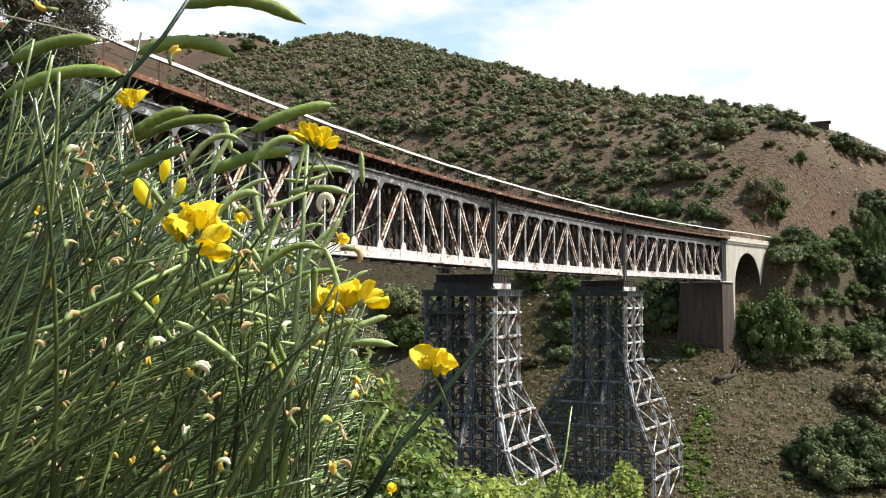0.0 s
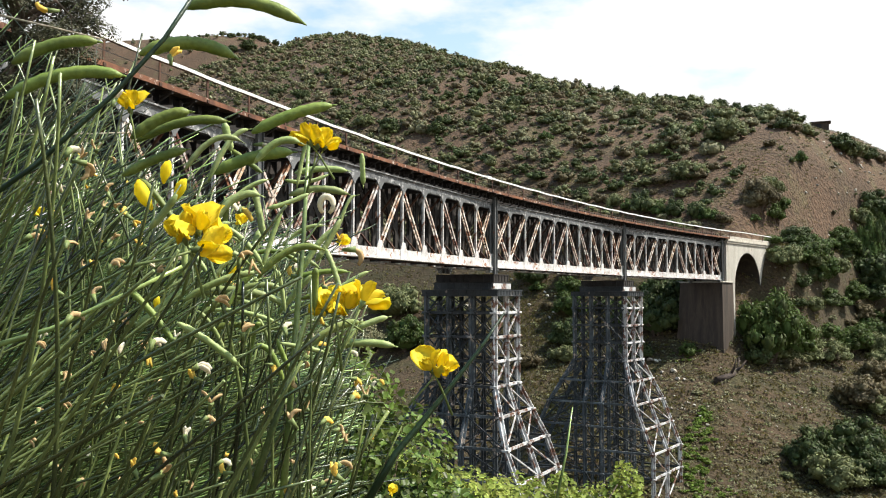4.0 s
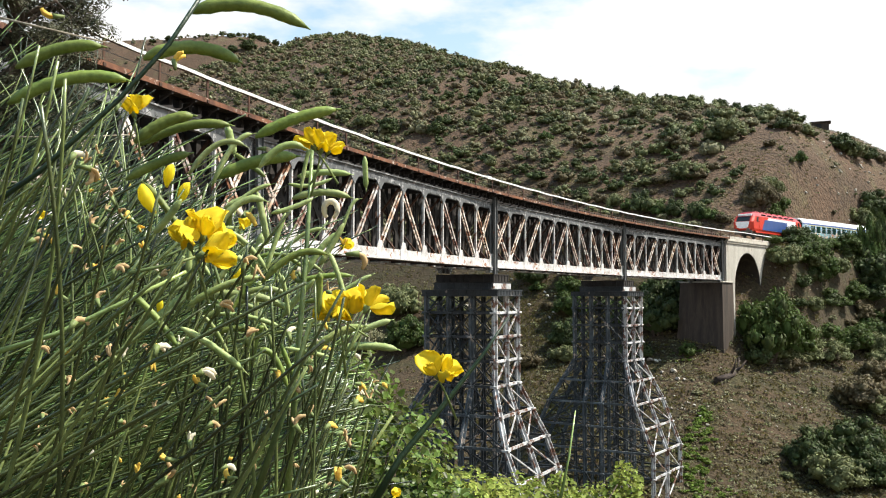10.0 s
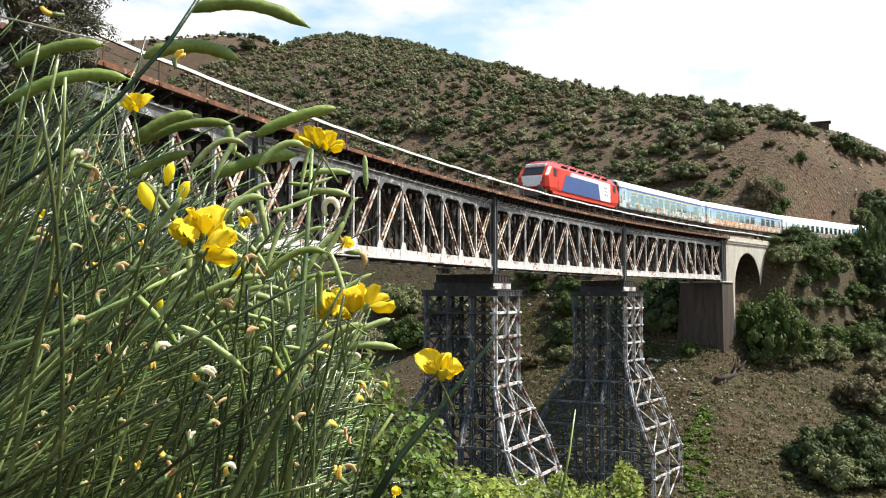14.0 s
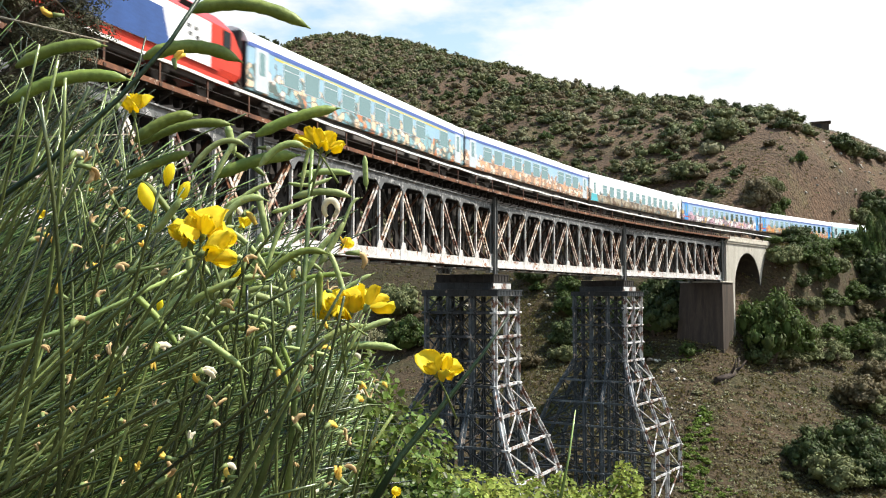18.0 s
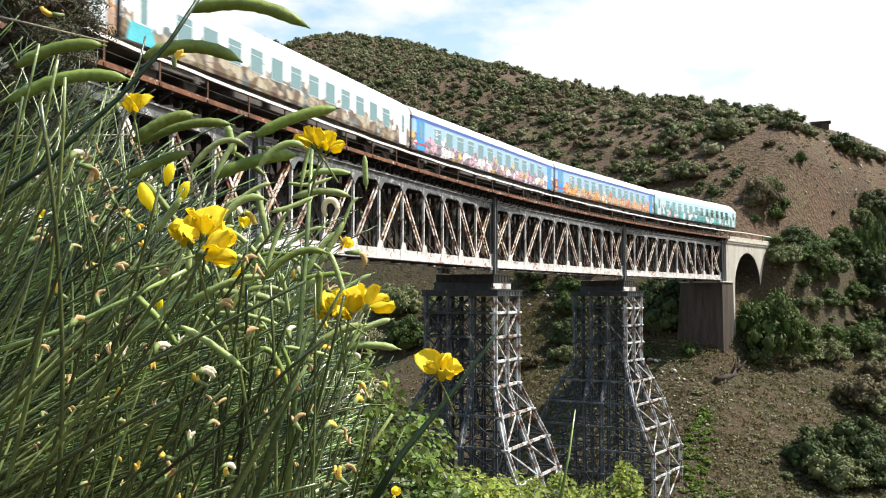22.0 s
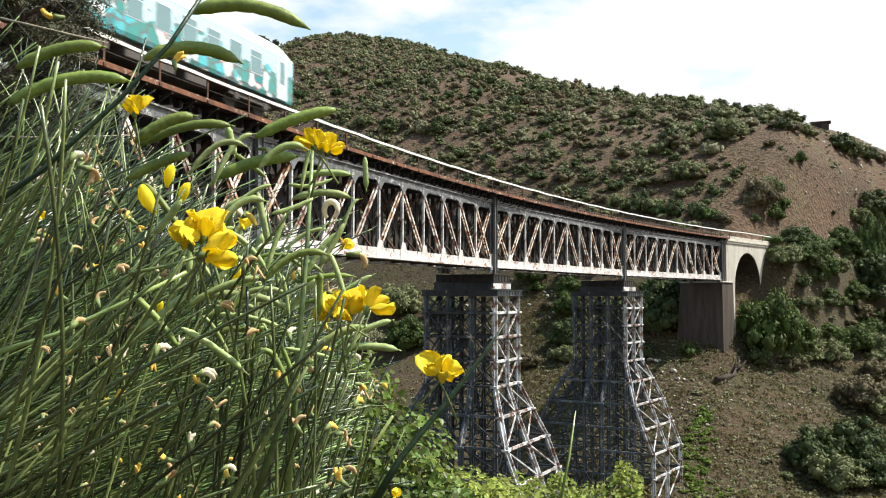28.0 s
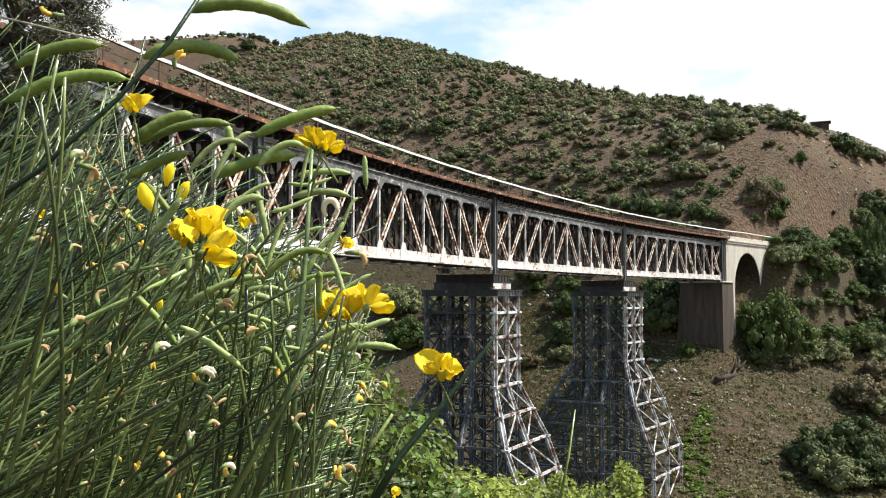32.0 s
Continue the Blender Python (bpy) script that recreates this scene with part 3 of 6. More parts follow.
def abutment(m):
    ab = empty("abutment", m)
    tagged(ab, "concrete abutment with a round arch, stained pale front", "abutment", "bridge abutments")
    hw, length, top, base = 2.35, 22.0, 6.9, -12.0
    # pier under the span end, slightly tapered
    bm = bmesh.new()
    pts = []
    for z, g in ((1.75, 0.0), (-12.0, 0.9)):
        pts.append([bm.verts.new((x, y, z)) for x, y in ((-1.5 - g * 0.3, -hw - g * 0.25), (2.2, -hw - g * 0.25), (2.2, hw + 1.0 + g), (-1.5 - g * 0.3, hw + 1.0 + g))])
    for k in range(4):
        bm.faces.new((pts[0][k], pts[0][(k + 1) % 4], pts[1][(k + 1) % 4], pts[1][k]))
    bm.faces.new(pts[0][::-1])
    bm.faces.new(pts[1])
    part("pier", bm, M_CONCRETE_PIER, ab, "brown-stained concrete pier, shade painted into its colour")
    bm = bmesh.new()
    block(bm, 0.2, 0.5, 1.84, 3.5, 2 * hw + 1.3, 0.16, bevel=0.03)
    part("bearing_shelf", bm, M_CONCRETE, ab)
    # arch wall: outline with the opening, through the whole width
    cx, r, spring = 7.6, 4.75, 1.15
    bm = bmesh.new()
    block(bm, (cx - r) / 2, 0, (top + base) / 2, cx - r, 2 * hw, top - base)
    block(bm, (cx + r + length) / 2, 0, (top + base) / 2, length - cx - r, 2 * hw, top - base)
    turn = np.linspace(math.pi, 0, 21)
    for a0, a1 in zip(turn, turn[1:]):
        x0, x1, z0, z1 = cx + r * math.cos(a0), cx + r * math.cos(a1), spring + r * math.sin(a0), spring + r * math.sin(a1)
        outline(bm, [(x0, z0), (x1, z1), (x1, top), (x0, top)], 2 * hw, Matrix.Identity(4))
    bmesh.ops.remove_doubles(bm, verts=bm.verts, dist=0.002)
    part("arch_wall", bm, M_CONCRETE, ab, "pale concrete arch wall")
    # thin lining added only to darken the inside of the arch
    bm = bmesh.new()
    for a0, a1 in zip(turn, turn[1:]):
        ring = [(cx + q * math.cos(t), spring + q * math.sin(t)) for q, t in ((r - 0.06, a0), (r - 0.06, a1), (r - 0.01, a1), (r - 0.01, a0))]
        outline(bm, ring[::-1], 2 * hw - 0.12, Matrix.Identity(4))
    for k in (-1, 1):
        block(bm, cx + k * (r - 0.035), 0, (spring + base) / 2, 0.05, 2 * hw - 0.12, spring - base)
    part("arch_lining", bm, M_CONCRETE_PIER, ab, "dark brown lining added inside the arch")
    # near-black wall added to close the opening, in place of its shade
    bm = bmesh.new()
    block(bm, cx, hw - 0.25, -2.5, 2 * r - 0.16, 0.3, 17.4)
    part("back_wall", bm, M_DARK, ab, "dark wall added to stand in for shade in the arch")
    for z, w, h in ((top + 0.14, 0.28, 0.28), (top + 0.42, 0.5, 0.28), (top + 0.75, 0.38, 0.38)):
        bm = bmesh.new()
        block(bm, length / 2 + 0.1, 0, z, length + 0.2, 2 * hw + w, h, bevel=0.02)
        part("cornice", bm, M_STONE, ab, "grey stone cornice")
    for k in (-1, 1):
        bm = bmesh.new()
        block(bm, -0.35, k * (HALF + 0.1), (TOP + BOTTOM) / 2, 0.5, 0.5, TOP - BOTTOM + 0.2)
        part("end_post", bm, M_DARK, ab, "dark steel end post")
    bm = bmesh.new()
    block(bm, -0.1, 0, (TOP + BOTTOM) / 2, 0.12, 2 * HALF, TOP - BOTTOM)
    part("end_wall", bm, M_DARK, ab)
    return ab


abutment(along(84.2))
abutment(along(-38.0) @ Matrix.Rotation(math.pi, 4, "Z"))


def far_railing():
    rail = empty("railing", along(84.6))
    tagged(rail, "white tubular handrail over the abutment, sloping down at its end", "railing", "bridge railings")
    for y in (-2.7, 2.7):
        bm = bmesh.new()
        pts = [(-0.3, y, 8.43), (4.0, y, 8.52), (15.5, y, 8.45), (20.5, y, 7.1)]
        for a, b in zip(pts, pts[1:]):
            beam(bm, a, b, 0.08, 0.10)
        part("handrail", bm, M_RAIL_WHITE, rail)
        for x in (0.5, 4, 8, 12, 15.4):
            bm = bmesh.new()
            block(bm, x, y, 8.1, 0.06, 0.06, 0.85)
            part("post", bm, M_RUST, rail)
    return rail


far_railing()


# ---- train ----
def graffiti(name, ground, cols, height=2.0, wob=0.45, cell=1.3, low=(0.16, 0.13, 0.12)):
    """Coach side: plain upper paint, spray-painted lower half with an uneven upper edge."""
    m = material(name, ground, tuple(c * 0.92 for c in ground), rough=0.45, scale=0.8, fine=15, bump=0.05)
    n, l = m.node_tree.nodes, m.node_tree.links
    hsv = [x for x in n if x.type == "HUE_SAT"][0]
    plain = hsv.inputs["Color"].links[0].from_socket
    co = n.new("ShaderNodeTexCoord")
    sep = n.new("ShaderNodeSeparateXYZ")
    l.new(co.outputs["Object"], sep.inputs[0])
    wobble = n.new("ShaderNodeTexNoise")
    wobble.inputs["Scale"].default_value, wobble.inputs["Detail"].default_value = 1.9, 6
    l.new(co.outputs["Object"], wobble.inputs["Vector"])
    mix = n.new("ShaderNodeMix")
    mix.data_type = "VECTOR"
    mix.inputs[0].default_value = 0.25
    l.new(co.outputs["Object"], mix.inputs[4])
    l.new(wobble.outputs["Color"], mix.inputs[5])
    vor = n.new("ShaderNodeTexVoronoi")
    vor.inputs["Scale"].default_value = cell * 2.5
    l.new(mix.outputs[1], vor.inputs["Vector"])
    ramp = n.new("ShaderNodeValToRGB")
    ramp.color_ramp.interpolation = "CONSTANT"
    el = ramp.color_ramp.elements
    for i, c in enumerate(cols):
        e = el[i] if i < 2 else el.new(0.5)
        e.position, e.color = i / len(cols), (*[v ** 1.7 for v in c], 1)
    broad = n.new("ShaderNodeTexNoise")
    broad.inputs["Scale"].default_value, broad.inputs["Detail"].default_value = 0.5, 2
    l.new(co.outputs["Object"], broad.inputs["Vector"])
    cellv = n.new("ShaderNodeSeparateColor")
    l.new(vor.outputs["Color"], cellv.inputs[0])
    add = n.new("ShaderNodeMath")
    add.operation = "MULTIPLY_ADD"
    add.inputs[1].default_value, add.inputs[2].default_value = 0.8, 0.0
    l.new(cellv.outputs[0], add.inputs[0])
    spread = n.new("ShaderNodeMapRange")
    spread.inputs[1].default_value, spread.inputs[2].default_value, spread.inputs[4].default_value = 0.3, 0.7, 0.2
    l.new(broad.outputs["Fac"], spread.inputs[0])
    l.new(spread.outputs[0], add.inputs[2])
    l.new(add.outputs[0], ramp.inputs[0])
    line = n.new("ShaderNodeTexVoronoi")                      # dark outlines of the letters
    line.feature = "DISTANCE_TO_EDGE"
    line.inputs["Scale"].default_value = cell * 2.5
    l.new(mix.outputs[1], line.inputs["Vector"])
    lm = n.new("ShaderNodeMapRange")
    lm.inputs[1].default_value, lm.inputs[2].default_value, lm.inputs[3].default_value, lm.inputs[4].default_value = 0.03, 0.08, 0.9, 0.0
    l.new(line.outputs["Distance"], lm.inputs[0])
    dark = n.new("ShaderNodeMix")
    dark.data_type = "RGBA"
    l.new(lm.outputs[0], dark.inputs[0])
    l.new(ramp.outputs["Color"], dark.inputs[6])
    dark.inputs[7].default_value = (*low, 1)
    edge = n.new("ShaderNodeMath")
    edge.operation = "MULTIPLY_ADD"
    edge.inputs[1].default_value = wob * 4
    edge.inputs[2].default_value = height - wob * 2
    l.new(wobble.outputs["Fac"], edge.inputs[0])
    less = n.new("ShaderNodeMath")
    less.operation = "LESS_THAN"
    l.new(sep.outputs["Z"], less.inputs[0])
    l.new(edge.outputs[0], less.inputs[1])
    fin = n.new("ShaderNodeMix")
    fin.data_type = "RGBA"
    l.new(less.outputs[0], fin.inputs[0])
    l.new(plain, fin.inputs[6])
    l.new(dark.outputs[2], fin.inputs[7])
    l.new(fin.outputs[2], hsv.inputs["Color"])
    return m


M_RED = material("red_engine_paint", (0.60, 0.045, 0.02), (0.50, 0.035, 0.018), rough=0.4, scale=1, fine=10, bump=0.03)
M_RED_ROOF = material("faded_red_roof", (0.42, 0.06, 0.07), (0.33, 0.05, 0.06), rough=0.6, scale=1, fine=12, bump=0.05)
M_BLUE = material("deep_blue_paint", (0.035, 0.085, 0.26), (0.03, 0.07, 0.21), rough=0.35, scale=1, fine=10, bump=0.02)
M_WHITE = material("white_train_paint", (0.78, 0.78, 0.78), (0.70, 0.70, 0.71), rough=0.4, scale=0.8, fine=10, bump=0.03)
M_ROOF_WHITE = material("white_coach_roof", (0.80, 0.80, 0.79), (0.70, 0.70, 0.70), rough=0.5, scale=0.6, fine=8, bump=0.05)
M_UNDER = material("grimy_underframe", (0.11, 0.095, 0.085), (0.065, 0.058, 0.052), rough=0.85, scale=1.5, fine=15, bump=0.3)
M_BLACK = material("black_rubber", (0.02, 0.02, 0.022), (0.03, 0.03, 0.03), rough=0.8, bump=0.1)
M_GLASS = material("tinted_train_glass", (0.014, 0.045, 0.044), (0.022, 0.06, 0.06), rough=0.05, scale=0.7, fine=4, bump=0.0)
M_GLASS.node_tree.nodes["Principled BSDF"].inputs["Specular IOR Level"].default_value = 0.6
M_GLASS.node_tree.nodes["Principled BSDF"].inputs["IOR"].default_value = 4.2
M_GLASS.node_tree.nodes["Principled BSDF"].inputs["Specular Tint"].default_value = (0.72, 1.0, 1.0, 1)
M_GLASS_DARK = material("dark_cab_glass", (0.012, 0.018, 0.02), (0.02, 0.026, 0.03), rough=0.12, scale=0.7, fine=4, bump=0.0)
M_GLASS_DARK.node_tree.nodes["Principled BSDF"].inputs["Specular IOR Level"].default_value = 0.15
M_FRAME = material("pale_window_frame", (0.55, 0.60, 0.64), (0.45, 0.5, 0.54), rough=0.4, bump=0.03)
M_STRIPE = material("violet_blue_stripe", (0.09, 0.15, 0.42), (0.07, 0.12, 0.35), rough=0.4, bump=0.02)
M_YELLOW_STRIPE = material("yellow_class_stripe", (0.70, 0.55, 0.12), (0.62, 0.48, 0.10), rough=0.4, bump=0.02)
M_DOOR_BLUE = material("bright_blue_door", (0.05, 0.30, 0.70), (0.04, 0.25, 0.60), rough=0.4, bump=0.03)
M_MARK = material("black_lettering", (0.03, 0.03, 0.03), (0.04, 0.04, 0.04), rough=0.5, bump=0.0)
M_TEAL = material("teal_spray", (0.10, 0.50, 0.58), (0.08, 0.36, 0.42), rough=0.5, scale=0.7, fine=8, bump=0.02)
M_LAMP = material("lamp_lens", (0.85, 0.83, 0.75), (0.75, 0.73, 0.66), rough=0.15, bump=0.0)

SIDES = [
    graffiti("side_salmon", (0.30, 0.47, 0.60), [(0.78, 0.44, 0.27), (0.26, 0.32, 0.30), (0.86, 0.73, 0.58), (0.42, 0.60, 0.64), (0.86, 0.80, 0.74), (0.58, 0.34, 0.24)], 2.15, wob=0.6),
    graffiti("side_peach", (0.33, 0.50, 0.66), [(0.84, 0.70, 0.58), (0.90, 0.84, 0.74), (0.55, 0.42, 0.34), (0.82, 0.56, 0.40), (0.86, 0.78, 0.74), (0.56, 0.46, 0.34)], 2.05, wob=0.55),
    graffiti("side_brown", (0.80, 0.81, 0.81), [(0.22, 0.20, 0.18), (0.46, 0.40, 0.30), (0.32, 0.24, 0.18), (0.60, 0.55, 0.46), (0.26, 0.36, 0.38), (0.62, 0.28, 0.26)], 1.95, wob=0.55),
    graffiti("side_letters", (0.33, 0.49, 0.71), [(0.92, 0.88, 0.86), (0.74, 0.56, 0.62), (0.90, 0.87, 0.86), (0.46, 0.40, 0.43), (0.82, 0.64, 0.34), (0.66, 0.68, 0.70)], 2.05, cell=1.1, low=(0.05, 0.04, 0.06)),
    graffiti("side_orange", (0.35, 0.50, 0.70), [(0.88, 0.86, 0.82), (0.84, 0.50, 0.26), (0.62, 0.58, 0.54), (0.78, 0.60, 0.38), (0.66, 0.34, 0.34), (0.84, 0.80, 0.76)], 2.05, cell=1.2, low=(0.10, 0.07, 0.07)),
    graffiti("side_teal", (0.46, 0.70, 0.77), [(0.12, 0.42, 0.44), (0.24, 0.60, 0.64), (0.80, 0.86, 0.86), (0.20, 0.46, 0.44), (0.86, 0.66, 0.68), (0.16, 0.30, 0.28)], 2.2, wob=0.6, cell=0.9),
]


def stack(bm, levels, length, mats=None):
    """Body from horizontal outlines: (z, half width, inset at the ends, corner cut) rows, bottom to top."""
    rings = []
    for z, w, ins, cut in levels:
        a = length / 2 - ins
        pts = [(-a, -w + cut), (-a + cut * 1.3, -w), (a - cut * 1.3, -w), (a, -w + cut), (a, w - cut), (a - cut * 1.3, w), (-a + cut * 1.3, w), (-a, w - cut)]
        rings.append([bm.verts.new((x, y, z)) for x, y in pts])
    for i, (r0, r1) in enumerate(zip(rings, rings[1:])):
        for k in range(8):
            f = bm.faces.new((r0[k], r0[(k + 1) % 8], r1[(k + 1) % 8], r1[k]))
            f.material_index = mats[i] if mats else 0
    bm.faces.new(rings[0][::-1])
    f = bm.faces.new(rings[-1])
    f.material_index = mats[-1] if mats else 0
    return bm


def panel(bm, x0, x1, z0, z1, y, slant0=0.0, slant1=0.0, thick=0.012):
    """Flat sheet on a car's side; the slants shift the upper corners."""
    m = Matrix.Translation((0, y, 0))
    return outline(bm, [(x0, z0), (x1, z0), (x1 + slant1, z1), (x0 + slant0, z1)], thick, m)


def bogie(parent, x, base=2.5):
    bm = bmesh.new()
    for y in (-1.05, 1.05):
        block(bm, x, y, 0.62, base + 1.1, 0.16, 0.26, bevel=0.03)
        block(bm, x, y, 0.85, 0.7, 0.2, 0.3, bevel=0.03)
        for k in (-1, 1):
            block(bm, x + k * base / 2, y * 1.04, 0.5, 0.34, 0.2, 0.34, bevel=0.04)
    block(bm, x, 0, 0.72, 0.5, 2.2, 0.3)
    part("bogie_frame", bm, M_UNDER, parent)
    for k in (-1, 1):
        bm = bmesh.new()
        for y in (-0.75, 0.75):
            bmesh.ops.create_cone(bm, cap_ends=True, segments=20, radius1=0.46, radius2=0.46, depth=0.13,
                                  matrix=Matrix.Translation((x + k * base / 2, y, 0.46)) @ Matrix.Rotation(math.pi / 2, 4, "X"))
        bmesh.ops.create_cone(bm, cap_ends=True, segments=10, radius1=0.09, radius2=0.09, depth=1.6,
                              matrix=Matrix.Translation((x + k * base / 2, 0, 0.46)) @ Matrix.Rotation(math.pi / 2, 4, "X"))
        part("wheelset", bm, M_UNDER, parent)


def buffers(parent, x, way):
    for y in (-0.88, 0.88):
        bm = bmesh.new()
        rot = Matrix.Rotation(math.pi / 2, 4, "Y")
        bmesh.ops.create_cone(bm, cap_ends=True, segments=12, radius1=0.11, radius2=0.11, depth=0.45, matrix=Matrix.Translation((x + way * 0.2, y, 1.05)) @ rot)
        bmesh.ops.create_cone(bm, cap_ends=True, segments=16, radius1=0.24, radius2=0.24, depth=0.05, matrix=Matrix.Translation((x + way * 0.44, y, 1.05)) @ rot)
        part("buffer", bm, M_UNDER, parent)


def locomotive():
    loco = empty("locomotive")
    tagged(loco, "red, blue and white electric locomotive with a sloping cab", "locomotive")
    L = 18.0
    bm = bmesh.new()
    stack(bm, [(0.95, 1.42, 0.45, 0.28), (1.25, 1.49, 0.1, 0.28), (2.15, 1.49, 0.0, 0.25), (2.25, 1.49, 0.05, 0.24), (3.05, 1.46, 0.75, 0.22), (3.42, 1.20, 1.15, 0.24), (3.62, 0.98, 1.4, 0.22)],
          L, [0, 0, 0, 0, 1, 1, 1])
    part("body", bm, [M_RED, M_RED_ROOF], loco)
    for side in (-1, 1):
        y = side * 1.505
        bm = bmesh.new()
        panel(bm, -5.9, 6.2, 1.12, 2.99, y, 2.3, 0.0)
        part("white_panel", bm, M_WHITE, loco, "white painted panel")
        bm = bmesh.new()
        panel(bm, -5.9, 3.5, 1.13, 2.64, y + side * 0.008, 0.95, -0.55)
        part("blue_panel", bm, M_BLUE, loco, "slanted blue panel")
        for x in (-7.35, 7.45):
            bm = bmesh.new()
            panel(bm, x - 0.3, x + 0.3, 2.25, 2.95, y + side * 0.004)
            part("cab_window", bm, M_GLASS_DARK, loco)
            bm = bmesh.new()
            panel(bm, x * 0.87 - 0.35, x * 0.87 + 0.35, 1.1, 2.95, y - side * 0.002)
            part("cab_door", bm, M_RED, loco)
        for x, z in ((4.5, 2.35), (5.0, 2.35), (4.6, 2.05), (5.1, 2.0), (4.65, 1.7), (5.15, 1.65)):
            bm = bmesh.new()
            panel(bm, x, x + 0.24, z, z + 0.16, y + side * 0.006, 0.05, 0.05)
            part("marking", bm, M_MARK, loco)
        bm = bmesh.new()
        block(bm, 0, side * 1.36, 0.86, 15.5, 0.1, 0.3)
        part("side_skirt", bm, M_RED, loco)
        for x in np.arange(-5.8, 6.2, 2.0):
            c = Matrix.Translation((x + 0.7, side * 1.335, 3.24)) @ Matrix.Rotation(side * -0.62, 4, "X")
            bm = block(bmesh.new(), 0, 0, 0, 1.45, 0.03, 0.40, m=c)
            part("roof_grille", bm, M_BLACK, loco, "dark roof grille")
    for way in (-1, 1):
        bm = bmesh.new()
        # windscreen and white nose, set on the sloping front
        p = [Vector((way * (L / 2 - 0.09), y, 2.32)) for y in (-0.98, 0.98)] + [Vector((way * (L / 2 - 0.715), y, 3.0)) for y in (0.98, -0.98)]
        off = Vector((way * 0.02, 0, 0.014))
        vs = [bm.verts.new(q + off) for q in p] + [bm.verts.new(q - off) for q in p]
        for f in ((0, 1, 2, 3), (7, 6, 5, 4), (0, 4, 5, 1), (1, 5, 6, 2), (2, 6, 7, 3), (3, 7, 4, 0)):
            bm.faces.new([vs[i] for i in f])
        part("windscreen", bm, M_GLASS_DARK, loco)
        bm = bmesh.new()
        outline(bm, [(-1.0, 2.24), (1.0, 2.24), (0.94, 1.75), (0.5, 1.3), (-0.5, 1.3), (-0.94, 1.75)], 0.03,
                Matrix.Translation((way * (L / 2 + 0.012), 0, 0)) @ Matrix.Rotation(math.pi / 2, 4, "Z"))
        part("nose_panel", bm, M_WHITE, loco, "white nose panel")
        bm = bmesh.new()
        block(bm, way * (L / 2 - 1.05), 0, 3.24, 0.6, 2.0, 0.30, bevel=0.06)
        part("cab_brow", bm, M_WHITE, loco, "white brow above the windscreen")
        for y in (-0.72, 0.72, 0.0):
            bm = bmesh.new()
            z = 1.5 if y else 3.3
            bmesh.ops.create_cone(bm, cap_ends=True, segments=14, radius1=0.12, radius2=0.10, depth=0.06,
                                  matrix=Matrix.Translation((way * (L / 2 + (0.03 if y else -0.75)), y, z)) @ Matrix.Rotation(math.pi / 2, 4, "Y"))
            part("headlight", bm, M_LAMP, loco)
        bm = bmesh.new()
        block(bm, way * (L / 2 - 0.25), 0, 0.72, 0.4, 2.5, 0.5, bevel=0.05)
        part("pilot", bm, M_UNDER, loco)
        buffers(loco, way * (L / 2 - 0.2), way)
        bogie(loco, way * 5.2, 3.0)
    for x in np.arange(-6.0, 6.1, 2.0):
        bm = block(bmesh.new(), x, 0, 3.70, 1.5, 1.7, 0.22, bevel=0.05)
        part("roof_fairing", bm, M_RED_ROOF, loco, "faded red roof fairing")
    bm = bmesh.new()
    for x in (-4.0, 0.5, 4.2):
        beam(bm, (x - 0.7, -0.6, 3.85), (x + 0.7, 0.6, 3.85), 0.05, 0.05)
        beam(bm, (x - 0.7, 0.6, 3.87), (x + 0.7, -0.6, 3.87), 0.05, 0.05)
    part("folded_pantograph", bm, M_DARK, loco)
    bm = bmesh.new()
    block(bm, 0, 0, 0.7, 5.0, 2.2, 0.55, bevel=0.05)
    part("transformer_box", bm, M_UNDER, loco)
    return loco


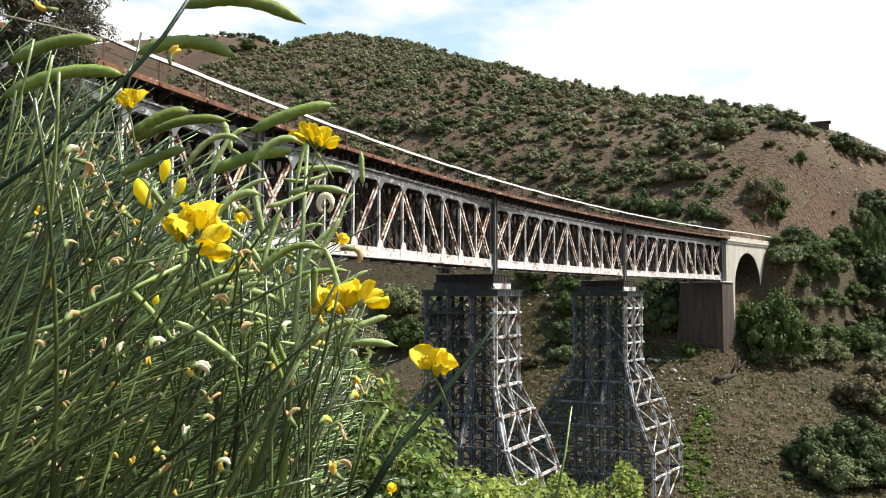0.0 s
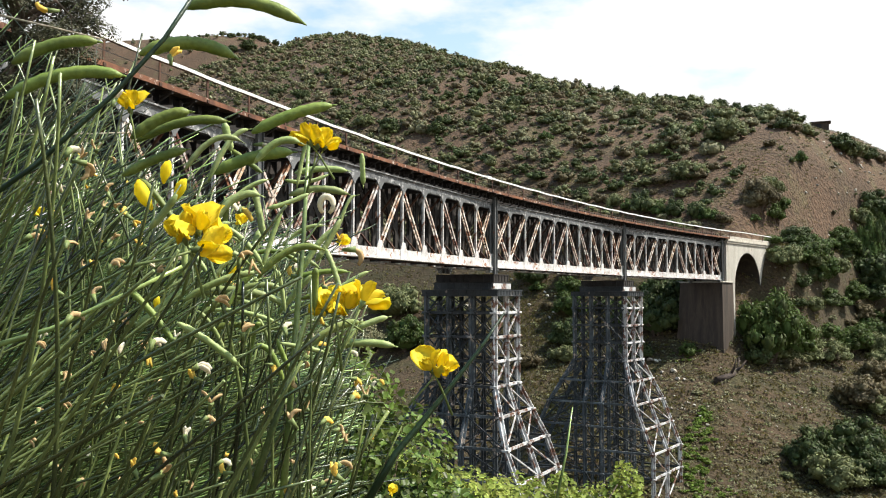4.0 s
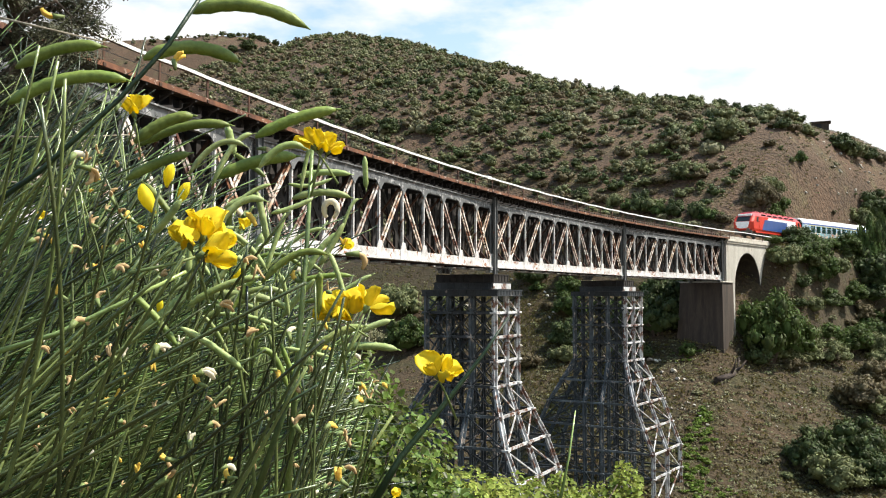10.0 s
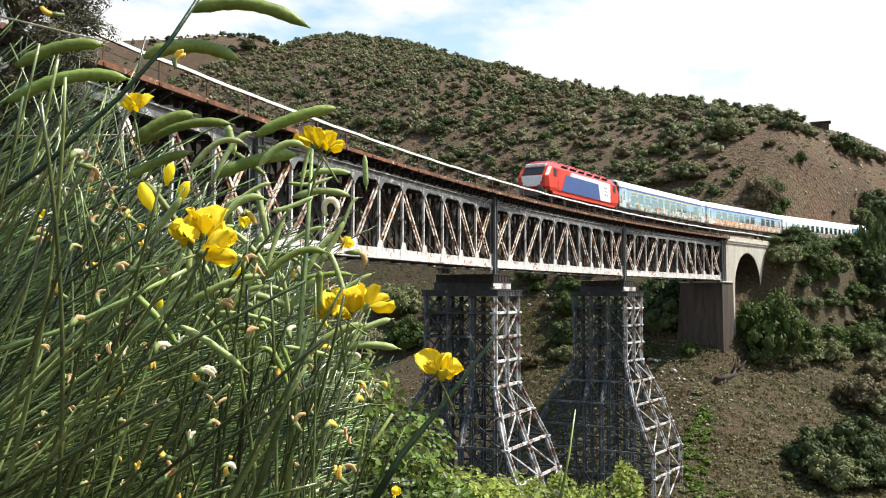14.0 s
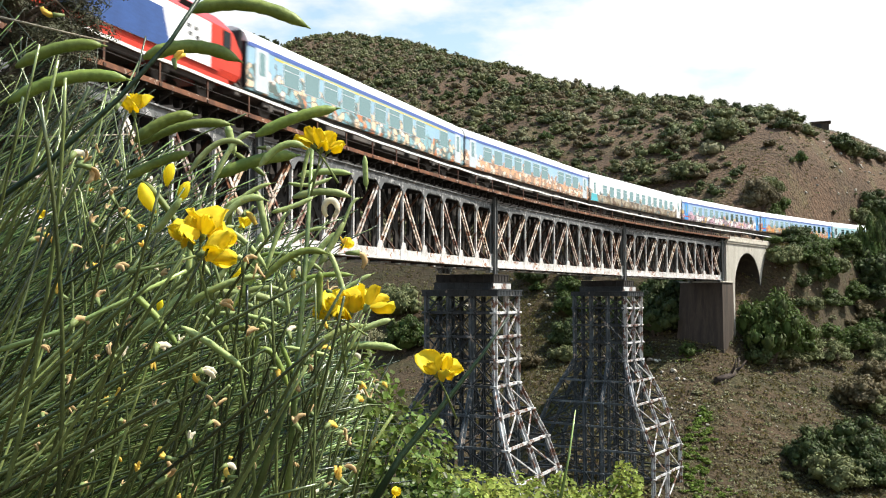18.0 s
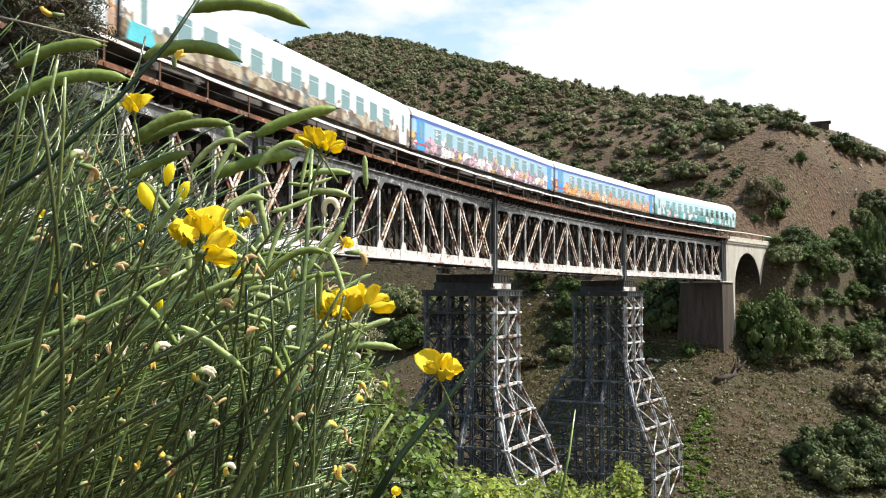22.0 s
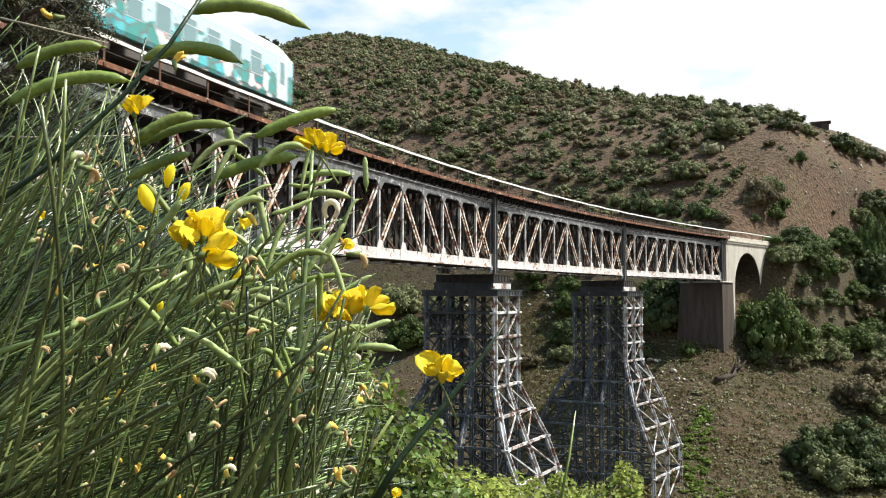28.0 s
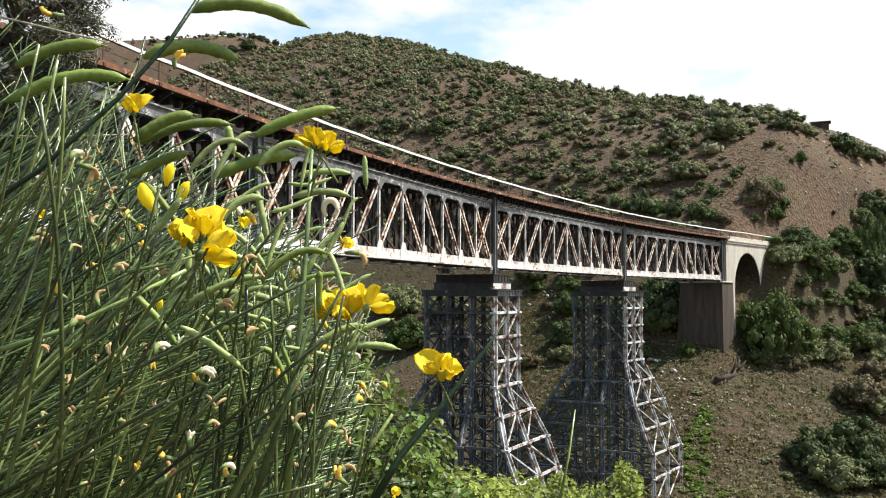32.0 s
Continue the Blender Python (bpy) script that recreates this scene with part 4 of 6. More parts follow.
def coach(k, last=False):
    c = empty("railway_coach")
    looks = ["pale blue passenger coach with salmon graffiti and a yellow stripe", "pale blue passenger coach with peach graffiti along its side",
             "white passenger coach with brown graffiti below the windows", "pale blue passenger coach with blue doors and pale graffiti letters",
             "pale blue passenger coach with blue doors and orange graffiti", "rear passenger coach covered in teal graffiti"]
    tagged(c, looks[k], "railway coach", "coaches of the train")
    L, hw = 26.0, 1.41
    bm = bmesh.new()
    stack(bm, [(0.98, 1.36, 0.04, 0.06), (1.15, hw, 0.0, 0.06), (3.08, hw, 0.0, 0.06)], L)
    part("body", bm, SIDES[k], c)
    bm = bmesh.new()
    rows = [(3.08, hw + 0.012), (3.30, 1.375), (3.55, 1.24), (3.78, 0.98), (3.94, 0.60), (3.99, 0.0)]
    prof = [(-w, z) for z, w in rows] + [(w, z) for z, w in rows[-2::-1]]
    xs = [-L / 2, -L / 2 + 0.7, L / 2 - 0.9, L / 2]
    rings = []
    for i, x in enumerate(xs):
        lower = (0.55 if (last and i == 3) else (0.04 if i in (0, 3) else 0.0))
        rings.append([bm.verts.new((x, y * (1 if not lower > 0.1 else 0.97), max(3.08, z - lower * (z - 3.08)))) for y, z in prof])
    for r0, r1 in zip(rings, rings[1:]):
        for i in range(len(prof) - 1):
            f = bm.faces.new((r0[i], r0[i + 1], r1[i + 1], r1[i]))
            f.smooth = True
    bm.faces.new(rings[0])
    bm.faces.new(rings[-1][::-1])
    bmesh.ops.recalc_face_normals(bm, faces=bm.faces)
    part("roof", bm, M_ROOF_WHITE, c, "white rounded roof")
    style = (0, 0, 1, 2, 2, 2)[k]
    for side in (-1, 1):
        y = side * (hw + 0.004)
        if k not in (2, 5):
            bm = bmesh.new()
            panel(bm, -L / 2 + 0.05, L / 2 - 0.05, 2.97, 3.16, side * (hw + 0.012))
            part("eave_stripe", bm, M_STRIPE, c, "blue stripe under the eave")
        if k == 0:
            bm = bmesh.new()
            panel(bm, -L / 2 + 2.2, L / 2 - 3.0, 2.80, 2.90, y)
            part("class_stripe", bm, M_YELLOW_STRIPE, c, "yellow stripe above the windows")
        wide, tall, low, count = ((1.38, 1.02, 1.77, 11), (0.98, 1.0, 1.76, 12), (0.95, 0.98, 1.78, 12))[style]
        span = L - 5.4
        pitch = span / count
        pane = frame_ob = None
        for i in range(count):
            if style == 0 and i == (7 if k == 1 else 9):
                continue
            x = -span / 2 + pitch * (i + 0.5)
            if pane is None:
                bm = bmesh.new()
                block(bm, 0, 0, 0, wide + 0.10, 0.018, tall + 0.10, bevel=0.006)
                frame_ob = part("window_frame", bm, M_FRAME, c)
                frame_ob.location = (x, y, low + tall / 2)
                bm = bmesh.new()
                block(bm, 0, 0, 0, wide, 0.03, tall)
                pane = part("window_pane", bm, M_GLASS, c, "dark tinted glass pane")
                pane.location = (x, y, low + tall / 2)
                bm = bmesh.new()
                block(bm, 0, 0, 0, wide, 0.036, 0.035)
                bar = part("window_bar", bm, M_FRAME, c)
                bar.location = (x, y, low + tall * 0.72)
            else:
                share("window_frame", frame_ob, c, Matrix.Translation((x, y, low + tall / 2)))
                share("window_pane", pane, c, Matrix.Translation((x, y, low + tall / 2)))
                if i % 3 != 1:
                    share("window_bar", bar, c, Matrix.Translation((x, y, low + tall * 0.72)))
        for x in (-L / 2 + 1.15, L / 2 - 1.15):
            bm = bmesh.new()
            block(bm, x, y, 2.02, 1.05, 0.03, 1.98, bevel=0.008)
            door = part("door", bm, (M_DOOR_BLUE if k in (3, 4) else (M_WHITE if k == 2 else M_FRAME)), c, "")
            bm = bmesh.new()
            block(bm, x, y, 2.32, 0.42, 0.044, 1.05)
            part("door_glass", bm, M_GLASS, door)
        if k == 2:
            bm = bmesh.new()
            panel(bm, -L / 2 + 0.2, -L / 2 + 1.9, 1.02, 1.75, side * (hw + 0.022), 0.2, -0.3)
            part("spray_patch", bm, M_TEAL, c, "turquoise spray-painted patch")
        if k in (3, 4):
            bm = bmesh.new()
            panel(bm, -L / 2 + 0.1, -L / 2 + 1.9, 1.38, 1.48, side * (hw + 0.024))
            part("red_band", bm, M_RED, c)
            bm = bmesh.new()
            if side > 0:
                continue
            for x0, x1, z0, z1 in ((0, 0.28, 0.48, 0.54), (0.22, 0.28, 0.28, 0.5), (0, 0.28, 0.25, 0.31), (0, 0.06, 0.02, 0.28), (0, 0.28, 0, 0.06)):
                panel(bm, -L / 2 + 3.2 + x0, -L / 2 + 3.2 + x1, 2.1 + z0, 2.1 + z1, side * (hw + 0.014))
            part("class_number", bm, M_WHITE, c, "white figure 2")
    for way in (-1, 1):
        if last and way == 1:
            bm = bmesh.new()
            block(bm, L / 2 + 0.05, 0, 2.1, 0.10, 0.9, 2.0)
            part("end_door", bm, M_BLACK, c)
        else:
            bm = bmesh.new()
            block(bm, way * (L / 2 + 0.10), 0, 2.35, 0.2, 2.3, 2.6, bevel=0.05)
            part("gangway", bm, M_BLACK, c, "black rubber gangway")
        bm = block(bmesh.new(), way * (L / 2 + 0.015), 0, 2.1, 0.03, 2.72, 2.1)
        part("end_wall", bm, M_BLACK, c, "black end wall")
        buffers(c, way * (L / 2 - 0.25), way)
        bogie(c, way * 9.5, 2.5)
    bm = bmesh.new()
    block(bm, 0, 0, 0.86, L - 0.6, 2.3, 0.24)
    for x, w in ((-4.6, 2.2), (-1.5, 2.6), (2.2, 3.0), (5.2, 1.6)):
        block(bm, x, 0, 0.58, w, 2.4, 0.5, bevel=0.04)
    part("underframe", bm, M_UNDER, c, "grimy underframe with equipment boxes")
    return c


CARS = [(locomotive(), 10.2)] + [(coach(k, k == 5), 19.6 + 26.4 * k + 13.2) for k in range(6)]


# ---- plants of the slopes ----
M_SCRUB = leafy("olive_scrub_leaves", (0.165, 0.175, 0.076), (0.098, 0.112, 0.046), glow=0.12, island=0.30)
M_SCRUB_GREY = leafy("grey_green_scrub_leaves", (0.215, 0.205, 0.115), (0.145, 0.142, 0.076), glow=0.12, island=0.26)
M_SCRUB_BROWN = leafy("brownish_scrub_leaves", (0.140, 0.112, 0.060), (0.088, 0.074, 0.040), glow=0.12, island=0.26)
M_GREEN = leafy("fresh_green_leaves", (0.088, 0.120, 0.032), (0.046, 0.068, 0.018), glow=0.22, island=0.5)
M_DARKGREEN = leafy("dark_green_leaves", (0.072, 0.092, 0.032), (0.042, 0.058, 0.021), glow=0.12, island=0.4)
M_IVY = leafy("bright_creeper_leaves", (0.150, 0.210, 0.036), (0.085, 0.130, 0.022), glow=0.25, island=0.4)
M_TREE = leafy("grey_olive_tree_leaves", (0.088, 0.088, 0.048), (0.045, 0.046, 0.026), glow=0.15, island=0.5)
M_LIME = leafy("lime_young_leaves", (0.34, 0.38, 0.08), (0.17, 0.21, 0.04), glow=0.40, island=0.45)
M_BARK = material("grey_brown_bark", (0.16, 0.12, 0.09), (0.09, 0.07, 0.055), rough=0.95, scale=6, fine=60, bump=0.6)
M_BARK_DARK = material("rotting_dark_bark", (0.075, 0.055, 0.045), (0.035, 0.027, 0.024), rough=0.95, scale=5, fine=50, bump=0.6,
                       blotch=(0.28, 0.24, 0.20), blotch_at=0.60, blotch_scale=3)
M_GRASS = leafy("dry_grass_blades", (0.150, 0.122, 0.046), (0.092, 0.085, 0.03), glow=0.45, island=0.4)
RNG = np.random.default_rng(11)


def leaf_cloud(rng, n, leaf, lobes, tumble=0.28):
    """Vertices and faces of many small leaf clumps on the skins of some lobes: rows of centre and radii."""
    lobes = np.asarray(lobes, float)
    area = lobes[:, 3] * lobes[:, 4] + lobes[:, 4] * lobes[:, 5]
    pick = rng.choice(len(lobes), n, p=area / area.sum())
    v = rng.normal(size=(n, 3))
    v /= np.linalg.norm(v, axis=1)[:, None]
    v[:, 2] = np.where(v[:, 2] < -0.35, -v[:, 2], v[:, 2])
    rad = rng.uniform(0.72, 1.12, n)[:, None]
    c = lobes[pick, :3] + v * lobes[pick, 3:] * rad
    nrm = v + np.array([0, 0, 0.35]) + rng.normal(scale=tumble, size=(n, 3))
    nrm /= np.linalg.norm(nrm, axis=1)[:, None]
    t = np.cross(nrm, rng.normal(size=(n, 3)))
    t /= np.linalg.norm(t, axis=1)[:, None] + 1e-9
    b = np.cross(nrm, t)
    sz = leaf * rng.uniform(0.6, 1.35, n)[:, None]
    q = np.stack([c - t * sz, c - b * sz * 0.55 + nrm * sz * 0.12, c + t * sz, c + b * sz * 0.55 + nrm * sz * 0.12], 1).reshape(-1, 3)
    f = np.arange(4 * n).reshape(n, 4)
    return q, f


def cloud_mesh(name, verts, faces, mats, index=None):
    me = bpy.data.meshes.new(name)
    k = faces.shape[1]
    me.vertices.add(len(verts))
    me.vertices.foreach_set("co", np.ascontiguousarray(verts, np.float32).ravel())
    me.loops.add(faces.size)
    me.loops.foreach_set("vertex_index", np.ascontiguousarray(faces, np.int32).ravel())
    me.polygons.add(len(faces))
    me.polygons.foreach_set("loop_start", np.arange(0, faces.size, k, dtype=np.int32))
    me.update(calc_edges=True)
    for m in (mats if isinstance(mats, (list, tuple)) else (mats,)):
        me.materials.append(m)
    if index is not None:
        me.polygons.foreach_set("material_index", index)
    return me


def icosahedron():
    bm = bmesh.new()
    bmesh.ops.create_icosphere(bm, subdivisions=1, radius=1)
    v = np.array([p.co[:] for p in bm.verts])
    f = np.array([[p.index for p in q.verts] for q in bm.faces])
    bm.free()
    return v, f


CORE_V, CORE_F = icosahedron()


def random_lobes(rng, n, r=1.0, tall=0.8):
    """A dome of overlapping round clumps: one broad low heart and smaller ones over its skin."""
    rows = [(0, 0, tall * 0.34 * r, 0.66 * r, 0.66 * r, 0.52 * tall * r)]
    for i in range(n - 1):
        a, e = rng.uniform(0, math.tau), math.asin(rng.uniform(0.0, 0.97))
        fine = min(1.0, math.sqrt(22 / n))
        d = rng.uniform(0.5, 0.78 + 0.14 * (1 - fine)) * r
        s = r * rng.uniform(0.20, 0.40) * fine
        rows.append((d * math.cos(a) * math.cos(e), d * math.sin(a) * math.cos(e), tall * (0.22 * r + d * math.sin(e)), s, s, s * rng.uniform(0.7, 1.0)))
    return rows


def crown_of(rng, n, leaf, rows, tumble):
    """Triangles of a crown: a dense heart in every clump and loose leaves over it."""
    rows = np.asarray(rows, float)
    v, q = leaf_cloud(rng, n, leaf, rows, tumble)
    f = np.vstack([q[:, :3], q[:, [0, 2, 3]]])
    core = (CORE_V[None] * rng.uniform(0.72, 1.0, (len(rows), len(CORE_V), 1)) * rows[:, None, 3:] * 0.86 + rows[:, None, :3]).reshape(-1, 3)
    cf = (CORE_F[None] + (np.arange(len(rows)) * len(CORE_V))[:, None, None]).reshape(-1, 3) + len(v)
    return np.vstack([v, core]), np.vstack([f, cf])


def shrub_proto(seed, n, leaf, mat, tall=0.8, lobes=6):
    rng = np.random.default_rng(seed)
    rows = random_lobes(rng, lobes, 1.0, tall)
    v, f = crown_of(rng, n, leaf, rows, 0.6)
    crown = cloud_mesh("crown", v, f, mat)
    bm = bmesh.new()
    for k in range(5):
        a = rng.uniform(0, math.tau)
        r = rows[k % len(rows)]
        tube(bm, [(0.05 * math.cos(a), 0.05 * math.sin(a), -0.25), (r[0] * 0.4, r[1] * 0.4, r[2] * 0.5), (r[0], r[1], r[2])], [0.05, 0.035, 0.015], 5)
    stems = bpy.data.meshes.new("stem")
    bm.to_mesh(stems)
    bm.free()
    stems.materials.append(M_BARK)
    return crown, stems


def plant_shrub(proto, x, y, r, label, z=None, name="shrub", group="hillside shrubs", rz=0.0, squash=1.0):
    crown, stems = proto
    e = empty(name)
    z = ground_at(x, y) if z is None else z
    e.matrix_world = Matrix.Translation((x, y, z - 0.05)) @ Matrix.Rotation(rz, 4, "Z")
    for nm, me in (("crown", crown), ("stem", stems)):
        o = new(nm, me)
        o.parent = e
        o.scale = (r, r, r * squash)
    return tagged(e, label, "shrub", group)


PROTO = {
    "olive": [shrub_proto(s, 2300, 0.052, M_SCRUB, 0.85, 40) for s in (1, 2, 3)],
    "grey": [shrub_proto(s, 1800, 0.054, M_SCRUB_GREY, 0.75, 24) for s in (4, 5)],
    "brown": [shrub_proto(s, 2300, 0.050, M_SCRUB_BROWN, 0.85, 40) for s in (6, 7)],
    "green": [shrub_proto(s, 3000, 0.050, M_GREEN, 0.95, 54) for s in (8, 9)],
    "dark": [shrub_proto(s, 3000, 0.050, M_DARKGREEN, 0.95, 54) for s in (10, 12)],
}
LABELS = {"olive": "olive-green evergreen shrub on the dry slope", "grey": "low grey-green scrub bush on the dry slope", "brown": "half-dry brownish bush on the slope",
          "green": "dense fresh-green bush on the valley side", "dark": "dark green rounded bush casting shade"}
LIGHT_PROTO = {
    "olive": [shrub_proto(s, 900, 0.072, M_SCRUB, 0.8, 18) for s in (31, 32, 33)],
    "grey": [shrub_proto(s, 800, 0.072, M_SCRUB_GREY, 0.7, 16) for s in (34, 35)],
    "brown": [shrub_proto(s, 800, 0.070, M_SCRUB_BROWN, 0.75, 16) for s in (36, 37)],
    "green": [shrub_proto(s, 1000, 0.070, M_GREEN, 0.9, 20) for s in (38, 39)],
    "dark": [shrub_proto(s, 1000, 0.070, M_DARKGREEN, 0.9, 20) for s in (40, 41)],
}
# kind, x, y, radius, height factor
BUSHES = [
    ('olive', 53.9, 170.2, 4.7, 0.95), ('olive', 52.6, 171.2, 2.2, 0.9), ('brown', 44.4, 171.7, 2.6, 1.0), ('olive', 46.2, 172.2, 1.7, 1.0),
    ('dark', 64.7, 170.6, 2.3, 1.0), ('brown', 63.5, 171.6, 1.7, 0.9), ('brown', 66.7, 171.1, 1.9, 1), ('olive', 70.3, 174.1, 2.2, 1.0),
    ('olive', 72.7, 176.1, 1.4, 0.8), ('brown', 59.4, 163.3, 1.5, 0.9), ('green', 64.7, 162.5, 1.5, 1.5), ('olive', 62.4, 160.5, 1.1, 1),
    ('dark', 80.1, 180.2, 3.3, 1.0), ('olive', 83.5, 182.3, 3.3, 1.1), ('dark', 88.2, 186.8, 2.7, 1.0), ('brown', 93.1, 190.8, 2.3, 1.1),
    ('brown', 52.3, 148.4, 3.6, 1.35), ('olive', 54.9, 151.3, 2.8, 1.2), ('brown', 50.1, 146.9, 2.1, 1.0),
] + [
    ('olive', 42.9, 158.7, 3.4, 1.1), ('brown', 44.1, 158.1, 2.6, 1.0), ('brown', 38.8, 159.7, 2.3, 1.0), ('olive', 45.6, 159.1, 1.9, 1.1),
    ('olive', 36.5, 161.2, 1.8, 1), ('dark', 33.9, 153.5, 2.5, 1.5), ('green', 36.2, 151.5, 1.8, 1.4), ('dark', 38.5, 149.5, 2.1, 1.5),
    ('dark', 41.3, 147.5, 2.0, 1.5), ('green', 42.8, 146.1, 1.6, 1.2), ('green', 43.9, 145.1, 1.6, 1.1), ('green', 32.1, 155.9, 1.7, 1.2),
    ('olive', 30.4, 158.4, 2.0, 1.2), ('brown', 27.9, 161.4, 2.1, 1.1), ('dark', 25.4, 164.8, 1.8, 1.2), ('green', 54.9, 149.6, 2.1, 1.3),
    ('green', 57.4, 152.5, 1.6, 1.6), ('green', 50.3, 145.6, 1.2, 1.0), ('dark', 54.0, 228.7, 1.3, 1.2),
] + [
    ('dark', 54.3, 225.8, 1.3, 1.6), ('dark', 56.2, 223.3, 1.5, 1.5), ('olive', 57.8, 222.8, 1.6, 1.0), ('dark', 59.3, 222.3, 1.5, 1.2),
    ('dark', 63.0, 219.4, 1.4, 1.1), ('dark', 66.8, 215.0, 1.6, 1.6), ('dark', 70.1, 214.5, 1.7, 1.3), ('dark', 65.1, 191.2, 1.5, 1.4),
    ('dark', 55.8, 186.3, 1.3, 1.5), ('olive', 66.9, 189.3, 2.1, 0.8), ('olive', 55.4, 200.6, 2.0, 0.9), ('green', 50.0, 177.1, 1.5, 1.4),
    ('olive', 42.9, 196.7, 2.6, 0.9), ('dark', 26.2, 176.4, 1.5, 1.2), ('green', 22.0, 191.0, 1.9, 1.0), ('dark', -1.8, 209.8, 3.0, 1.0),
    ('dark', -0.1, 214.2, 2.4, 1.0), ('dark', -3.7, 246.3, 1.9, 1.1), ('dark', 1.6, 234.6, 2.2, 1.0),
] + [
    ('dark', 7.4, 231.2, 2.3, 1.0), ('dark', 16.7, 219.4, 2.0, 1.0), ('dark', 9.7, 202.9, 1.9, 1.0), ('green', 39.4, 199.2, 1.3, 1.0),
    ('dark', 20.6, 180.4, 1.3, 1.0), ('green', 42.3, 169.8, 1.3, 1.0), ('dark', 23.5, 173.6, 2.0, 1.0), ('dark', 27.3, 169.6, 2.2, 1.1),
    ('dark', -31.3, 263.8, 2.1, 1.2), ('dark', -42.0, 268.3, 2.6, 1.2), ('dark', -16.1, 265.1, 1.9, 1.2), ('olive', -19.7, 225.1, 3.0, 1.1),
    ('dark', -12.9, 217.2, 3.3, 1.1), ('olive', -25.9, 235.9, 3.1, 1.0), ('dark', 83.0, 174.5, 4.8, 1.1), ('olive', 78.6, 170.5, 3.4, 1.0),
    ('green', 71.2, 162.7, 3.0, 0.9), ('green', 55.5, 133.1, 3.2, 1.4), ('dark', 53.9, 131.6, 1.7, 1.2),
] + [
    ('green', 69.9, 147.5, 3.7, 1.1), ('dark', 66.7, 145.0, 1.9, 1.1), ('dark', 68.2, 143.8, 3.8, 0.9), ('green', 63.0, 139.2, 2.6, 0.9),
    ('green', 84.2, 173.3, 3.4, 1.2), ('green', 72.5, 148.2, 3.9, 1.3), ('dark', -148.3, 597.2, 2.0, 1.4), ('dark', -142.7, 594.3, 2.3, 1.0),
    ('dark', -139.8, 593.3, 2.3, 1.0), ('dark', -137.0, 597.7, 1.8, 1.4), ('dark', -156.0, 589.4, 1.7, 1.3), ('dark', -163.7, 588.9, 1.5, 1.0),
    ('dark', -174.8, 594.8, 1.6, 1.0), ('dark', -181.7, 593.0, 3.5, 0.8), ('dark', -127.2, 595.9, 3.9, 1.0), ('dark', -122.7, 601.8, 3.9, 0.9),
    ('dark', -117.7, 598.0, 2.4, 1.3), ('dark', -113.2, 604.0, 3.2, 1.2), ('dark', -125.1, 574.6, 6.4, 1.0),
] + [
    ('dark', -134.1, 569.7, 4.1, 1.0), ('olive', -62.7, 375.0, 1.7, 1), ('dark', -191.9, 589.6, 3.1, 0.7), ('green', 42.6, 119.0, 5.0, 1.69),
    ('green', 46.0, 121, 4.2, 1.3), ('dark', 40.5, 116.5, 2.4, 1.2), ('green', 55.5, 135.3, 2.8, 0.9), ('green', 61, 133, 3.0, 0.9),
    ('dark', 69, 145.3, 5, 1.25), ('olive', 72, 150, 3.5, 1.1), ('olive', 53, 124.3, 3, 1.1), ('dark', 28.7, 122, 4, 1.25),
    ('dark', 31, 126, 4, 1.25), ('green', 25.5, 125, 3, 1.25), ('dark', 17.2, 125, 3, 1.25), ('brown', 11.1, 122.3, 2.4, 1.1),
    ('olive', -7.6, 144.4, 5, 1.1), ('green', -5.4, 135, 4, 1.25), ('olive', 0, 140, 4, 1.1),
] + [
    ('brown', 4, 133, 3, 1.1), ('grey', -12, 138, 4, 1.1), ('dark', 13.8, 141, 3.2, 1.25), ('brown', 20, 139, 2.6, 1.1),
    ('green', 31.5, 116.5, 1.3, 1.25), ('green', 66, 132, 4, 1.25), ('green', 58.5, 130, 3.6, 1.0), ('dark', 66, 134, 3.8, 1.0),
    ('green', 73, 141, 5, 1.25), ('green', 55, 134, 3, 1.25), ('dark', 76, 150, 5, 1.25), ('olive', 66, 131, 3.0, 1.0),
    ('dark', 82, 158, 5, 1.25), ('green', 80, 140, 4, 1.25), ('olive', 73, 127, 3.5, 1.1), ('brown', 68, 122, 3.5, 1.1),
    ('olive', 75, 118, 3, 1.1), ('green', 67.3, 145.6, 2.2, 1.6), ('dark', 70.3, 146.6, 3.4, 1.7),
] + [
    ('green', 74.7, 150.5, 3.8, 1.7), ('dark', 79.5, 154.0, 4.2, 1.7), ('green', 85.1, 158, 4.5, 1.7), ('dark', 90.5, 162.5, 4.5, 1.7),
    ('dark', 75.9, 146.5, 3.6, 1.5), ('green', 82.4, 150.5, 4.2, 1.5), ('dark', 89, 155, 4.5, 1.5), ('green', 18.5, 131, 3.2, 1.1),
    ('olive', 16.3, 121.7, 2.4, 1.0), ('brown', 45.6, 119, 1.8, 1.0), ('brown', 58, 122, 3.2, 1.0), ('olive', 63.1, 131.5, 3.4, 1.1),
    ('olive', 51.1, 126, 2.2, 1.0), ('dark', 24.5, 118.5, 3.0, 1.1), ('olive', 62, 128, 2.6, 1.1), ('olive', 56.9, 140.8, 2.4, 0.5),
    ('olive', 48.2, 127.8, 2.9, 1.08), ('green', 52.7, 131.5, 2.9, 1.1), ('olive', 49.6, 122.6, 2.2, 1.09),
] + [
    ('green', 71.8, 152.6, 2.2, 1.11), ('olive', 65.3, 133.9, 1.3, 1.03), ('green', 63.8, 140.5, 2.1, 0.93), ('grey', 65.5, 134.9, 2.2, 0.85),
    ('olive', 52.6, 128.7, 2.2, 1.0), ('green', 56.4, 133.1, 1.7, 0.92), ('olive', 51.0, 126.0, 1.3, 1.04), ('olive', 54.1, 132.7, 2.8, 0.89),
